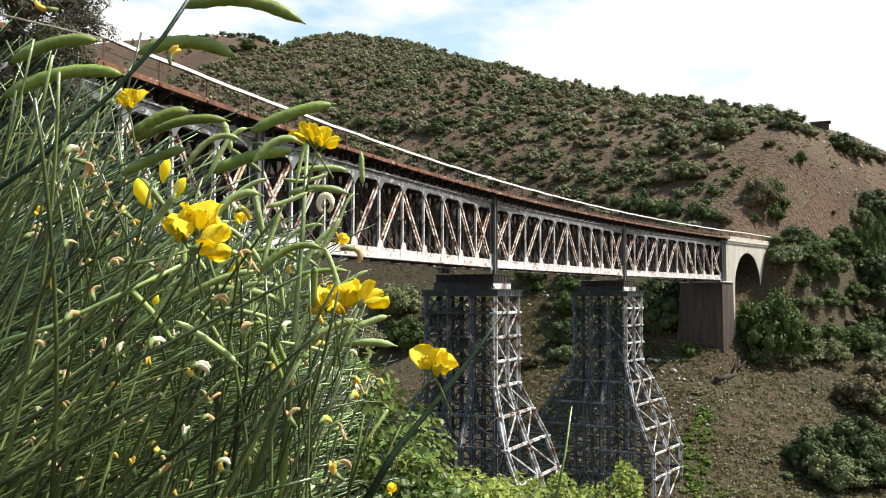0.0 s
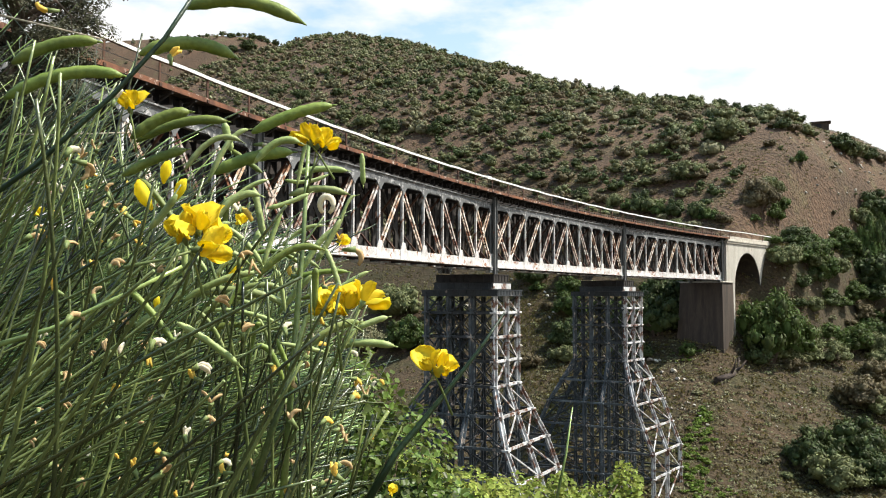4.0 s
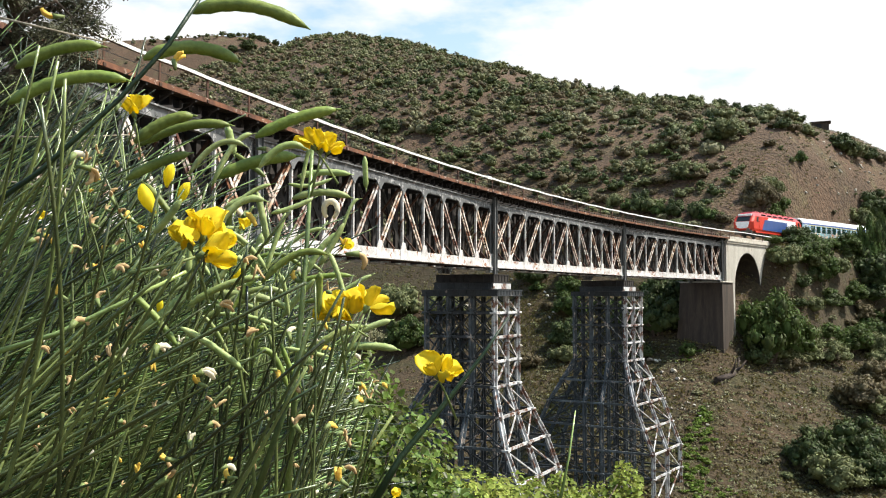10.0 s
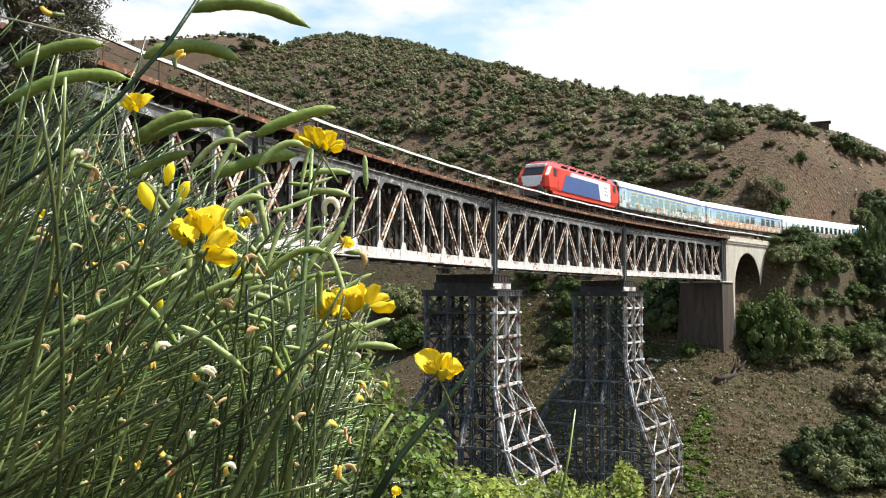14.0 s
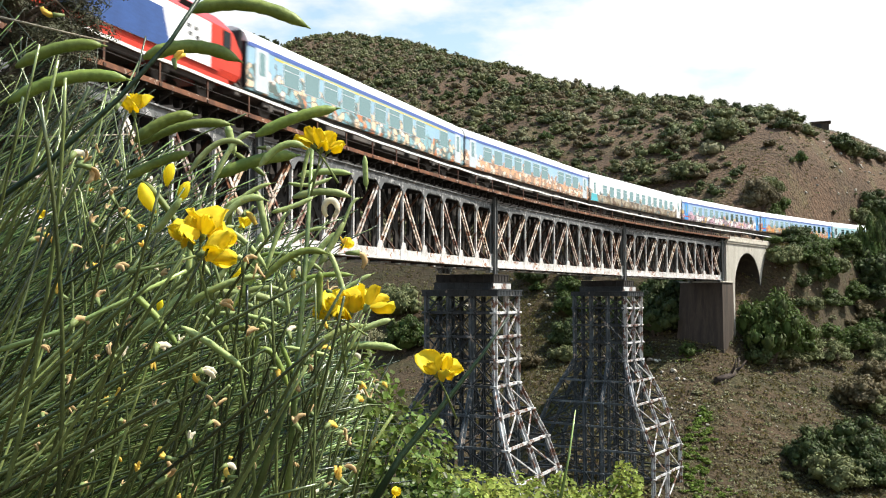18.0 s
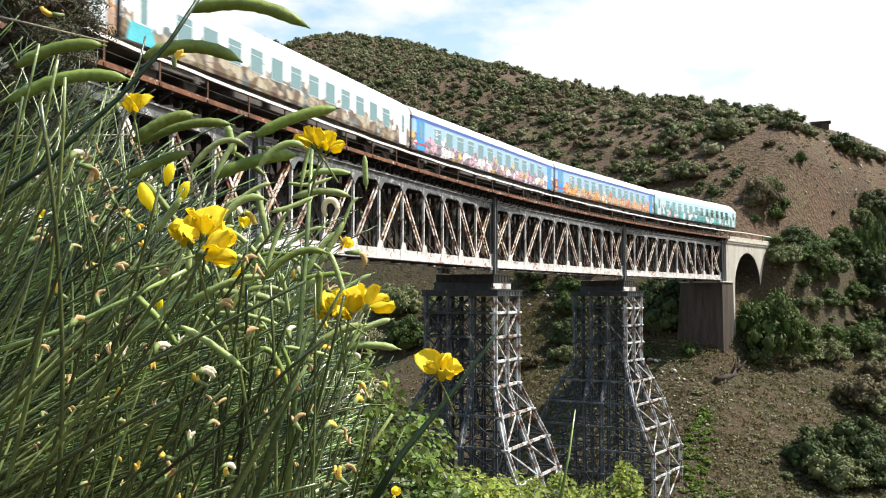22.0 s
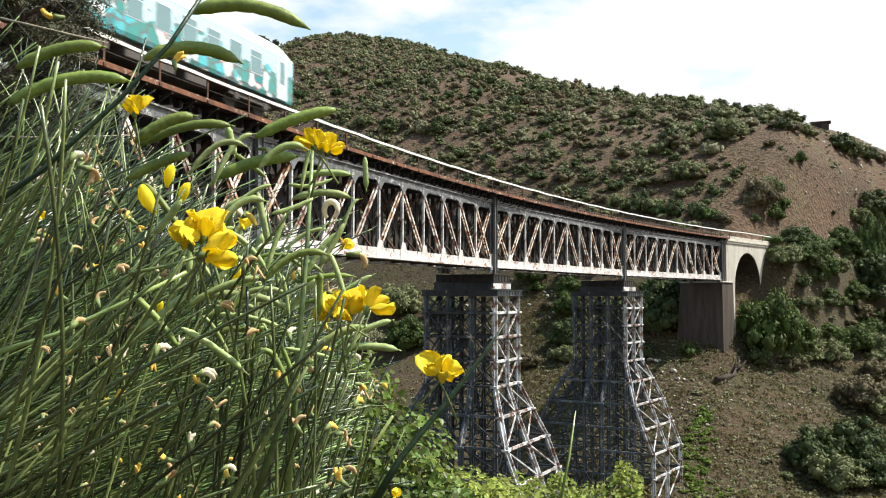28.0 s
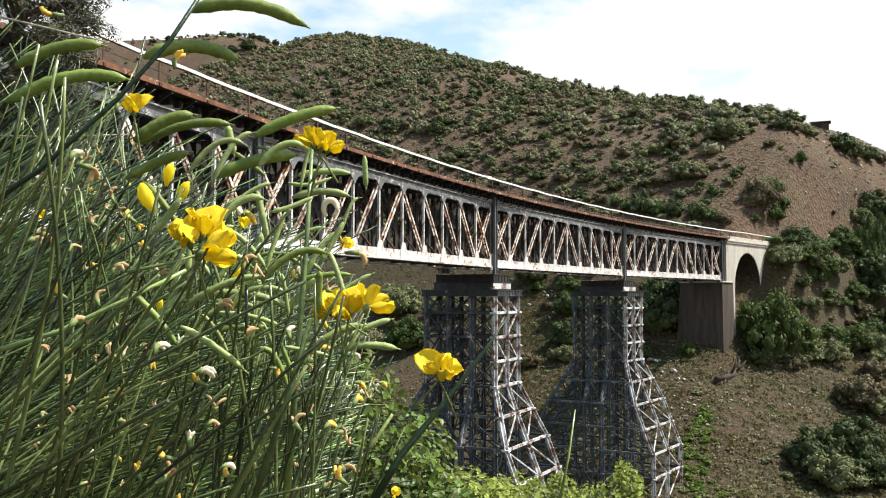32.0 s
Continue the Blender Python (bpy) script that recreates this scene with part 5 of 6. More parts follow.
    ('green', 69.7, 152.9, 2.4, 0.98), ('dark', 52.8, 133.2, 2.2, 1.02), ('dark', 76.2, 157.7, 2.4, 0.93), ('olive', 57.1, 129.1, 1.6, 0.9),
    ('olive', 52.8, 129.4, 1.2, 0.94), ('green', 66.8, 136.7, 2.2, 1.11), ('dark', 69.8, 152.8, 2.1, 0.98), ('green', 52.2, 133.5, 2.3, 0.85),
    ('green', 61.3, 143.4, 2.0, 0.87), ('brown', 64.2, 139.0, 2.6, 1.01), ('dark', 63.9, 143.8, 2.0, 1.01),
] + [
    ('green', 67.8, 145.3, 2.5, 0.92), ('green', 60.9, 142.9, 1.8, 0.93), ('green', 56.2, 138.9, 2.4, 0.93), ('olive', 51.3, 124.5, 1.9, 1.15),
    ('olive', 52.8, 125.2, 1.8, 0.88), ('brown', 49.4, 123.8, 1.6, 1.05), ('green', 65.0, 138.5, 1.8, 1.05), ('olive', 67.5, 147.7, 3.1, 0.87),
    ('brown', 63.2, 129.4, 1.3, 1.12), ('olive', 46.8, 120.4, 2.2, 1.06), ('olive', 58.9, 137.0, 3.1, 0.92), ('olive', 44.9, 120.1, 1.9, 0.93),
    ('green', 54.2, 128.7, 2.3, 1.02), ('brown', 74.0, 154.2, 2.7, 1.1), ('grey', 57.7, 130.9, 1.7, 0.87), ('dark', 69.7, 152.1, 2.4, 1.03),
    ('dark', 52.5, 133.9, 3.1, 0.94), ('olive', 73.6, 150.0, 3.0, 0.97), ('olive', 46.4, 121.1, 1.8, 0.98),
] + [
    ('olive', 29.0, 123.5, 2.1, 1.0), ('dark', 30.9, 124.1, 1.8, 1.0), ('green', 29.5, 130.8, 1.4, 1.0), ('brown', 15.6, 134.1, 1.6, 1.0),
    ('green', 33.4, 130.7, 1.2, 1.0), ('dark', 18.9, 131.7, 2.3, 1.0), ('green', 24.8, 128.9, 1.8, 1.0), ('green', 19.1, 135.7, 2.6, 1.0),
    ('brown', 24.9, 126.8, 2.0, 1.0), ('brown', 29.9, 122.7, 2.5, 1.0), ('dark', 23.1, 130.7, 1.7, 1.0), ('brown', 17.5, 131.5, 1.4, 1.0),
    ('green', 14.6, 139.2, 1.6, 1.0), ('brown', 32.2, 128.9, 2.1, 1.0), ('grey', 56.2, 121.6, 1.2, 0.8), ('brown', 31.2, 99.6, 0.6, 0.8),
    ('grey', 48.2, 104.6, 1.2, 0.8), ('olive', 44.7, 99.7, 0.6, 0.8), ('grey', 42.3, 106.1, 1.2, 0.8),
] + [
    ('olive', 27.5, 94.3, 0.6, 0.8), ('olive', 36.3, 96.6, 0.9, 0.8), ('grey', 51.2, 113.6, 0.8, 0.8), ('grey', 38.7, 96.7, 0.7, 0.8),
    ('grey', 34.9, 98.9, 0.9, 0.8), ('brown', 47.2, 97.7, 0.9, 0.8), ('brown', 54.8, 114.1, 0.8, 0.8), ('grey', 30.2, 107.9, 0.8, 0.8),
    ('brown', 38.5, 98.1, 1.2, 0.8), ('olive', 47.1, 115.5, 0.8, 0.8), ('brown', 49.8, 104.3, 0.9, 0.8), ('olive', 47.8, 131.7, 1.8, 0.8),
    ('brown', 63.9, 147.0, 1.4, 0.8), ('dark', 59.9, 142.8, 1.7, 0.8), ('green', 47.5, 129.7, 1.5, 0.8), ('grey', 54.5, 132.4, 1.7, 0.8),
    ('olive', 74.8, 153.3, 1.6, 0.8), ('brown', 65.6, 145.7, 1.0, 0.8), ('dark', 75.1, 153.3, 1.3, 0.8),
] + [
    ('green', 67.7, 141.8, 1.5, 0.8), ('olive', 57.1, 141.1, 1.7, 0.69), ('brown', 75.0, 154.9, 1.6, 0.8), ('dark', 49.7, 126.7, 1.7, 0.8),
    ('green', 47.1, 123.7, 1.7, 0.8), ('grey', 58.9, 131.7, 1.4, 0.8), ('olive', 60.0, 131.2, 1.1, 0.8), ('brown', 69.4, 147.0, 1.5, 0.8),
    ('dark', 46.3, 124.9, 1.3, 0.8), ('green', 71.9, 151.1, 1.6, 0.8), ('grey', 53.4, 131.3, 1.2, 0.8), ('olive', 46.8, 124.7, 1.8, 0.8),
    ('brown', 54.6, 126.9, 1.2, 0.8), ('dark', 72.7, 153.7, 2.0, 0.8), ('green', 59.5, 135.6, 2.0, 0.8), ('grey', 61.9, 134.0, 1.1, 0.8),
    ('olive', 57.0, 141.1, 1.2, 0.8), ('brown', 46.7, 123.0, 1.1, 0.8), ('dark', 51.7, 131.6, 1.8, 0.8),
] + [
    ('green', 68.1, 139.7, 1.2, 0.8), ('grey', 56.4, 131.9, 1.1, 0.8), ('olive', 64.2, 143.4, 1.6, 0.8), ('brown', 60.2, 135.0, 1.5, 0.8),
    ('dark', 62.0, 144.1, 1.5, 0.8), ('green', 47.2, 128.3, 1.5, 0.8), ('brown', 52.3, 113.9, 4.1, 1.0), ('olive', 53.9, 112.9, 3.0, 1.0),
    ('brown', 51.0, 114.9, 2.3, 1.0), ('brown', 52.5, 124.1, 2.3, 1.1), ('olive', 54.8, 126.6, 1.7, 1.0), ('green', 80.8, 169.8, 3.1, 1.5),
    ('dark', 85.2, 174.2, 3.2, 2.0), ('dark', 79.7, 170.2, 2.0, 1.5), ('dark', 74.0, 153.3, 2.5, 1.7), ('dark', 40.0, 98.6, 3.4, 1.25),
    ('dark', 45.3, 100.6, 4.0, 1.25), ('olive', 40.8, 95.2, 3.7, 1.0), ('dark', 45.2, 95.7, 2.8, 1.2),
] + [
    ('green', 43.7, 103.1, 2.4, 1.1), ('green', 48.2, 103.1, 2.4, 1.1), ('olive', 50.2, 129.4, 1.7, 1.0), ('dark', 57.0, 133.3, 2.4, 0.9),
    ('dark', 50.9, 128.2, 1.8, 1.1), ('green', 64.6, 144.4, 2.8, 1.1),
] + [
    ('green', 68.9, 146.2, 2.7, 3.56), ('dark', 71.1, 148.2, 2.7, 3.52), ('green', 73.3, 150.2, 2.7, 3.54), ('dark', 75.5, 152.1, 2.7, 3.6),
]
for k, (kind, x, y, r, tall) in enumerate(BUSHES):
    forms = (PROTO if r > 2.5 else LIGHT_PROTO)[kind]
    plant_shrub(forms[k % len(forms)], x, y, r, LABELS[kind], rz=k * 1.7, squash=tall)


def creeper():
    """A belt of bright creeper that runs down the valley side, and a patch on the mound: past counting."""
    rng = np.random.default_rng(19)
    line = [(30.4, 105.0), (28.8, 101.9), (27.6, 99.5), (26.4, 96.5), (25.8, 94.0), (27.5, 91.5)]
    spots = []
    for k in range(120):
        t = rng.uniform(0, 4.999)
        a, b = line[int(t)], line[int(t) + 1]
        spots.append((a[0] + (b[0] - a[0]) * (t % 1) + rng.normal(0, 0.35 + 0.26 * t), a[1] + (b[1] - a[1]) * (t % 1) + rng.normal(0, 0.5), rng.uniform(0.3, 0.65)))
    spots += [(31.8 + rng.normal(0, 1.3), 116.6 + rng.normal(0, 0.7), rng.uniform(0.2, 0.42)) for k in range(24)]
    vs, fs, base = [], [], 0
    for x, y, r in spots:
        v, f = crown_of(rng, 170, 0.19, random_lobes(rng, 7, 1.0, 0.8), 0.5)
        vs.append(v * np.array([r, r, r * rng.uniform(0.6, 1.0)]) + np.array([x, y, ground_at(x, y)]))
        fs.append(f + base)
        base += len(v)
    tagged(new("creeper", cloud_mesh("creeper", np.vstack(vs), np.vstack(fs), M_IVY)), "bright green creeper growing down the dry slope", "creeper", kind="stuff")


creeper()


def cover(x, y):
    """How thickly scrub grows at a place on the far slope, 0 to 1."""
    dx, dy = x - MID[0], y - MID[1]
    n, u = dx * AXIS_N[0] + dy * AXIS_N[1], dx * AXIS_U[0] + dy * AXIS_U[1]
    gaps = np.clip((wavy(x * 1.6, y * 0.75, 21, 5.0) + 0.6 * wavy(x, y, 8, 8.0) + 0.72) * 3.0, 0, 1)
    d = gaps * np.clip((6 - u) / 16, 0.12, 1) * np.where(y > 440, 0.06, 1.0)
    return np.clip(np.where(u < -110, np.maximum(d, np.where(y > 430, 0.05, 0.6)), d), 0.02, 1)


def far_scrub():
    """The scrub of the hill: shrubs past counting, the nearest of them things of their own."""
    rng = np.random.default_rng(5)
    m = 340000
    a, d = rng.uniform(-0.47, 0.50, m), np.sqrt(rng.uniform(95 ** 2, 640 ** 2, m))
    x, y = d * np.sin(a), d * np.cos(a)
    dx, dy = x - MID[0], y - MID[1]
    n, u = dx * AXIS_N[0] + dy * AXIS_N[1], dx * AXIS_U[0] + dy * AXIS_U[1]
    foot, crest = np.interp(u, FOOT_U, FOOT_N), np.interp(u, CREST_U, CREST_Z) - 8
    keep = (n > foot + 7) & (((n - foot - 5) * 0.7 < crest * 1.35 + 8) | (y > 430)) & (rng.uniform(size=m) < cover(x, y))
    x, y = x[keep], y[keep]
    r = np.minimum(np.exp(rng.normal(0.58, 0.34, len(x))), 2.9)
    r = r * np.where(u[keep] > 4, 0.32, np.where(rng.uniform(size=len(x)) < 0.4, 0.5, 1.0))
    cell, free = {}, []                                       # crowns may overlap by a third
    for k in range(len(x)):
        key = (int(x[k] // 5), int(y[k] // 5))
        near = [q for i in (-1, 0, 1) for j in (-1, 0, 1) for q in cell.get((key[0] + i, key[1] + j), ())]
        if all((x[k] - x[q]) ** 2 + (y[k] - y[q]) ** 2 > (0.50 * (r[k] + r[q])) ** 2 for q in near):
            cell.setdefault(key, []).append(k)
            free.append(k)
        if len(free) >= 8600:
            break
    x, y, r = x[free], y[free], r[free]
    zs, pick = ground_height(x, y), rng.uniform(size=len(x))
    order = np.argsort(np.hypot(x, y))
    kinds = ("olive", "grey", "grey", "brown", "olive", "grey")
    for k in order[:16]:
        kind = kinds[int(pick[k] * 6)]
        plant_shrub(LIGHT_PROTO[kind][int(k) % len(LIGHT_PROTO[kind])], float(x[k]), float(y[k]), float(r[k]), LABELS[kind], z=float(zs[k]), rz=float(k))
    forms = [[crown_of(rng, nl, lf, random_lobes(rng, lo, 1.0, 0.85), 0.45) for _ in range(14)] for nl, lf, lo in ((170, 0.10, 8), (72, 0.14, 6), (28, 0.20, 4))]
    vs, fs, ix, base = [], [], [], 0
    for c, k in enumerate(order[16:]):
        v, f = forms[int(np.searchsorted((205, 300), math.hypot(x[k], y[k])))][c % 14]
        a = rng.uniform(0, math.tau)
        rot = np.array([[math.cos(a), -math.sin(a), 0], [math.sin(a), math.cos(a), 0], [0, 0, 1]])
        vs.append((v @ rot.T) * np.array([r[k], r[k], r[k] * rng.uniform(0.75, 1.15)]) + np.array([x[k], y[k], zs[k] - 0.05]))
        fs.append(f + base)
        base += len(v)
        ix.append(np.full(len(f), (0, 1, 1, 2, 0, 3)[int(pick[k] * 6)]))
    me = cloud_mesh("far_scrub", np.vstack(vs), np.vstack(fs), [M_SCRUB, M_SCRUB_GREY, M_SCRUB_BROWN, M_DARKGREEN], np.concatenate(ix).astype(np.int32))
    tagged(new("far_scrub", me), "dense olive and grey-green scrub covering the hillside", "scrub", kind="stuff")


far_scrub()


def slope_grass():
    """Tufts of dry grass and herbs on the open valley side."""
    rng = np.random.default_rng(21)
    n = 30000
    a, d = rng.uniform(-0.12, 0.5, n), rng.uniform(62, 175, n)
    a, d = np.concatenate([a, rng.uniform(0.03, 0.20, 22000)]), np.concatenate([d, rng.uniform(98, 160, 22000)])
    n = len(a)
    x, y = d * np.sin(a), d * np.cos(a)
    keep = rng.uniform(size=n) < np.clip(0.55 + 0.6 * wavy(x, y, 11, 6.0), 0.05, 1)
    x, y = x[keep], y[keep]
    z = ground_height(x, y)
    n = len(x)
    h = rng.uniform(0.10, 0.30, n)
    vs, fs = [], []
    for k in range(3):
        t = rng.uniform(0, math.tau, n)
        w = h * 0.5
        lean = rng.normal(scale=0.25, size=(n, 2)) * h[:, None]
        ox, oy = rng.normal(scale=0.15, size=n), rng.normal(scale=0.15, size=n)
        p0 = np.column_stack([x + ox - w * np.cos(t), y + oy - w * np.sin(t), z - 0.03])
        p1 = np.column_stack([x + ox + w * np.cos(t), y + oy + w * np.sin(t), z - 0.03])
        p2 = np.column_stack([x + ox + lean[:, 0], y + oy + lean[:, 1], z + h])
        vs.append(np.stack([p0, p1, p2], 1).reshape(-1, 3))
    v = np.vstack(vs)
    f = np.arange(len(v)).reshape(-1, 3)
    me = cloud_mesh("dry_grass", v, f, M_GRASS)
    tagged(new("dry_grass", me), "short dry grass tufts on the valley side", "grass", kind="stuff")


slope_grass()


def low_herbs():
    """Low herbs and dry cushions that mottle the open valley side."""
    rng = np.random.default_rng(45)
    vs, fs, ix, base = [], [], [], 0
    a, d = rng.uniform(-0.30, 0.5, 17000), np.sqrt(rng.uniform(70 ** 2, 240 ** 2, 17000))
    x, y = d * np.sin(a), d * np.cos(a)
    keep = rng.uniform(size=17000) < np.clip(0.45 + 0.7 * wavy(x, y, 8, 9.0), 0.03, 1)
    x, y = x[keep], y[keep]
    a, d = rng.uniform(0.10, 0.48, 6000), rng.uniform(76, 140, 6000)
    x, y = np.concatenate([x, d * np.sin(a)]), np.concatenate([y, d * np.cos(a)])
    z = ground_height(x, y)
    for k in range(len(x)):
        r, h = rng.uniform(0.25, 0.8), rng.uniform(0.10, 0.3)
        v, f = leaf_cloud(rng, 18, 0.13, [(0, 0, 0.02, r, r, h), (r * 0.7, 0.2, 0.0, r * 0.6, r * 0.6, h * 0.7)])
        vs.append(v + np.array([x[k], y[k], z[k]]))
        fs.append(f + base)
        base += len(v)
        ix.append(np.full(len(f), int(rng.choice(4, p=[0.4, 0.3, 0.2, 0.1]))))
    me = cloud_mesh("low_herbs", np.vstack(vs), np.vstack(fs), [M_GRASS, M_SCRUB_GREY, M_SCRUB_BROWN, M_SCRUB], np.concatenate(ix).astype(np.int32))
    tagged(new("low_herbs", me), "low dry herbs and cushions on the valley side", "herbs", kind="stuff")


low_herbs()


def stone_mesh(seed):
    rng = np.random.default_rng(seed)
    bm = bmesh.new()
    bmesh.ops.create_icosphere(bm, subdivisions=1, radius=1)
    for v in bm.verts:
        v.co *= rng.uniform(0.7, 1.15)
        v.co.z *= 0.65
    me = bpy.data.meshes.new("stone")
    bm.to_mesh(me)
    bm.free()
    me.materials.append(M_STONE)
    return me


def stones():
    rng = np.random.default_rng(61)
    kinds = [stone_mesh(k) for k in range(5)]
    heaps = [(27.0, 114.0, 2.2, 14, 0.32), (28.9, 105.6, 1.5, 22, 0.2), (46.0, 122.5, 2.5, 14, 0.2), (44, 114, 9, 46, 0.13), (38, 103, 9, 40, 0.12), (12, 138, 5, 26, 0.3), (52, 130, 6, 24, 0.18),
             (76.9, 171.2, 4, 30, 0.3), (86.0, 181.0, 3.5, 24, 0.34), (69.0, 163.8, 4, 20, 0.26), (47.5, 120.2, 1.6, 24, 0.12)]
    for x, y, spread, n, size in heaps:
        for i in range(n):
            px, py = x + rng.normal(0, spread), y + rng.normal(0, spread)
            s = size * rng.uniform(0.5, 1.6)
            o = new("stone", kinds[i % 5])
            o.matrix_world = Matrix.Translation((px, py, ground_at(px, py) + s * 0.2)) @ Euler(rng.uniform(0, 3, 3) * (0.2, 0.2, 1)).to_matrix().to_4x4() @ Matrix.Scale(s, 4)
            tagged(o, "pale weathered stone lying on the dry slope", "stone", "scattered stones")


stones()


def fallen_trunk():
    e = tagged(empty("fallen_trunk", Matrix.Translation((34.5, 111.0, ground_at(34.5, 111.0))) @ Matrix.Scale(1.55, 4)), "broken grey tree trunk lying on the slope", "tree trunk")
    bm = bmesh.new()
    tube(bm, [(-0.9, -0.4, 0.3), (0.1, 0.2, 0.45), (1.0, 1.2, 0.6), (1.6, 2.2, 1.0)], [0.24, 0.25, 0.19, 0.10], 9)
    part("log", bm, M_BARK_DARK, e)
    for p, q in (((0.6, 0.8, 0.5), (1.0, 0.5, 1.9)), ((1.2, 1.5, 0.7), (2.2, 1.6, 1.7)), ((-0.5, -0.2, 0.3), (-0.5, -0.8, -1.6)), ((1.5, 2.0, 0.9), (2.1, 3.2, 1.9))):
        bm = tube(bmesh.new(), [p, ((p[0] + q[0]) / 2 + 0.1, (p[1] + q[1]) / 2, (p[2] + q[2]) / 2), q], [0.13, 0.09, 0.03], 6)
        part("branch", bm, M_BARK_DARK, e)


fallen_trunk()


def hut():
    """Small flat-roofed shed on the crest."""
    x, y = 82.5, 196.0
    z = ground_at(x, y) - 0.5
    e = tagged(empty("hut", Matrix.Translation((x, y, z)) @ Matrix.Rotation(-0.4, 4, "Z")), "small flat-roofed concrete hut on the crest", "hut")
    bm = block(bmesh.new(), 0, 0, 0.9, 3.4, 2.6, 2.0)
    part("wall", bm, M_CONCRETE_PIER, e)
    bm = block(bmesh.new(), 0, 0, 1.95, 4.2, 3.4, 0.22, bevel=0.03)
    part("roof", bm, M_CONCRETE_PIER, e, "flat dark roof slab")
    bm = block(bmesh.new(), -0.4, -1.32, 1.1, 1.0, 0.08, 0.9)
    part("opening", bm, M_BLACK, e, "dark window opening")


hut()


# ---- near bank: broom in flower, leafy bushes, tree ----
M_STEM = material("green_broom_stem", (0.225, 0.290, 0.088), (0.018, 0.042, 0.014), rough=0.27, scale=9, fine=160, bump=0.1, island=0.75, spread=0.7)
M_STEM.node_tree.nodes["Principled BSDF"].inputs["Specular IOR Level"].default_value = 0.7
# dark single stems; also paints the deep shade at the back of the thicket
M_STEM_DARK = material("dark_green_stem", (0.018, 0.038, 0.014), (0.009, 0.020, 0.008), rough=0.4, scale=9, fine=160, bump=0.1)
M_STALK = material("dry_grey_stalk", (0.42, 0.37, 0.28), (0.30, 0.25, 0.18), rough=0.8, scale=9, fine=160, bump=0.2, island=0.3)
M_POD = material("green_downy_pod", (0.20, 0.25, 0.055), (0.13, 0.18, 0.035), rough=0.5, scale=45, fine=300, bump=0.08, spread=0.25)
M_POD_PALE = material("pale_green_pod", (0.34, 0.40, 0.16), (0.22, 0.28, 0.085), rough=0.5, scale=45, fine=300, bump=0.08, spread=0.2)
M_PETAL = leafy("yellow_petal", (0.97, 0.85, 0.07), (0.94, 0.74, 0.04), glow=0.5, island=0.08, rough=0.5, scale=30)
M_CALYX = material("green_calyx", (0.20, 0.26, 0.08), (0.14, 0.18, 0.06), rough=0.6, scale=60, fine=200, bump=0.1)
M_DRY = leafy("withered_petal", (0.68, 0.50, 0.27), (0.52, 0.33, 0.15), glow=0.25, island=0.25, rough=0.7, scale=40)
M_FADED = leafy("faded_yellow_petal", (0.95, 0.72, 0.14), (0.82, 0.56, 0.14), glow=0.35, island=0.2, rough=0.6, scale=40)
M_FLUFF = leafy("pale_withered_flower", (0.88, 0.84, 0.70), (0.78, 0.66, 0.42), glow=0.3, island=0.15, rough=0.8, scale=40)

BROOM = tagged(empty("broom_shrub"), "broom shrub with rush-like green stems, yellow flowers and green pods", "shrub", "broom shrubs")
BROOM_BACK = tagged(empty("broom_shrub"), "thicket of green broom stems behind the flowering shrub", "shrub", "broom shrubs")
EDGE_A = [-0.60, -0.49, -0.40, -0.32, -0.24, -0.15, -0.12, -0.09, -0.055, -0.02]
EDGE_E = [0.31, 0.29, 0.215, 0.105, 0.065, 0.02, -0.01, -0.05, -0.10, -0.19]


def stem_line(rng, near, far, flat):
    """One rush-like stem: points of a slightly bent line, rooted low, that ends near the shrub's outline."""
    y = rng.uniform(near, far)
    a = rng.uniform(-0.98, -0.135)
    lean = math.radians(60 + (a + 0.95) / 0.85 * -56) + rng.normal(0, 0.17)
    e = -0.34
    if flat:
        a, lean = rng.uniform(-1.35, -0.30), math.radians(rng.normal(64, 8))
    bend, step, pts = rng.normal(-0.012, 0.02), 0.045, []
    if flat:
        bend = rng.normal(0.004, 0.010)
    drift, limit = rng.normal(0, 0.006), (-0.12 - rng.exponential(0.10) if flat else -0.06 - rng.exponential(0.04))
    stop = rng.uniform(-0.12, 0.02) if rng.uniform() < 0.85 else rng.uniform(0.0, 0.10 if a < -0.5 else 0.04)
    for k in range(34):
        pts.append(Vector((a * y, y + drift * k, e * y)))
        if k > 4 and (e > float(np.interp(a, EDGE_A, EDGE_E)) + stop or a > limit):
            break
        a += math.sin(lean) * step
        e += math.cos(lean) * step
        lean += bend
    # down to the roots, which draw together on the ground
    low = pts[0]
    rx = -0.75 + (low.x + 0.75) * 0.55
    floor = ground_at(rx, y * 1.05)
    root = Vector((rx, y * 1.05, floor - 0.02))
    return [root, root.lerp(low, 0.45) + Vector((-0.02, 0, 0.03)), root.lerp(low, 0.8)] + pts, y


def stems(parent, seed, count, near, far, single, r0, r1, flat, mass_mat):
    rng = np.random.default_rng(seed)
    mass = bmesh.new()
    for i in range(count):
        pts, y = stem_line(rng, near, far, rng.uniform() < flat)
        if len(pts) < 7:
            continue
        r = rng.uniform(r0, r1)
        radii = [r * (1.0 - 0.5 * k / len(pts)) for k in range(len(pts))]
        if i < single:
            bm = tube(bmesh.new(), pts, radii, 6)
            part("stem", bm, M_STALK if rng.uniform() < 0.006 else M_STEM, parent)
        else:
            tube(mass, pts, radii, 4)
    if len(mass.verts):
        ob = part("stem_mass", mass, mass_mat, parent)
        ob["kind"] = "stuff"
    return parent


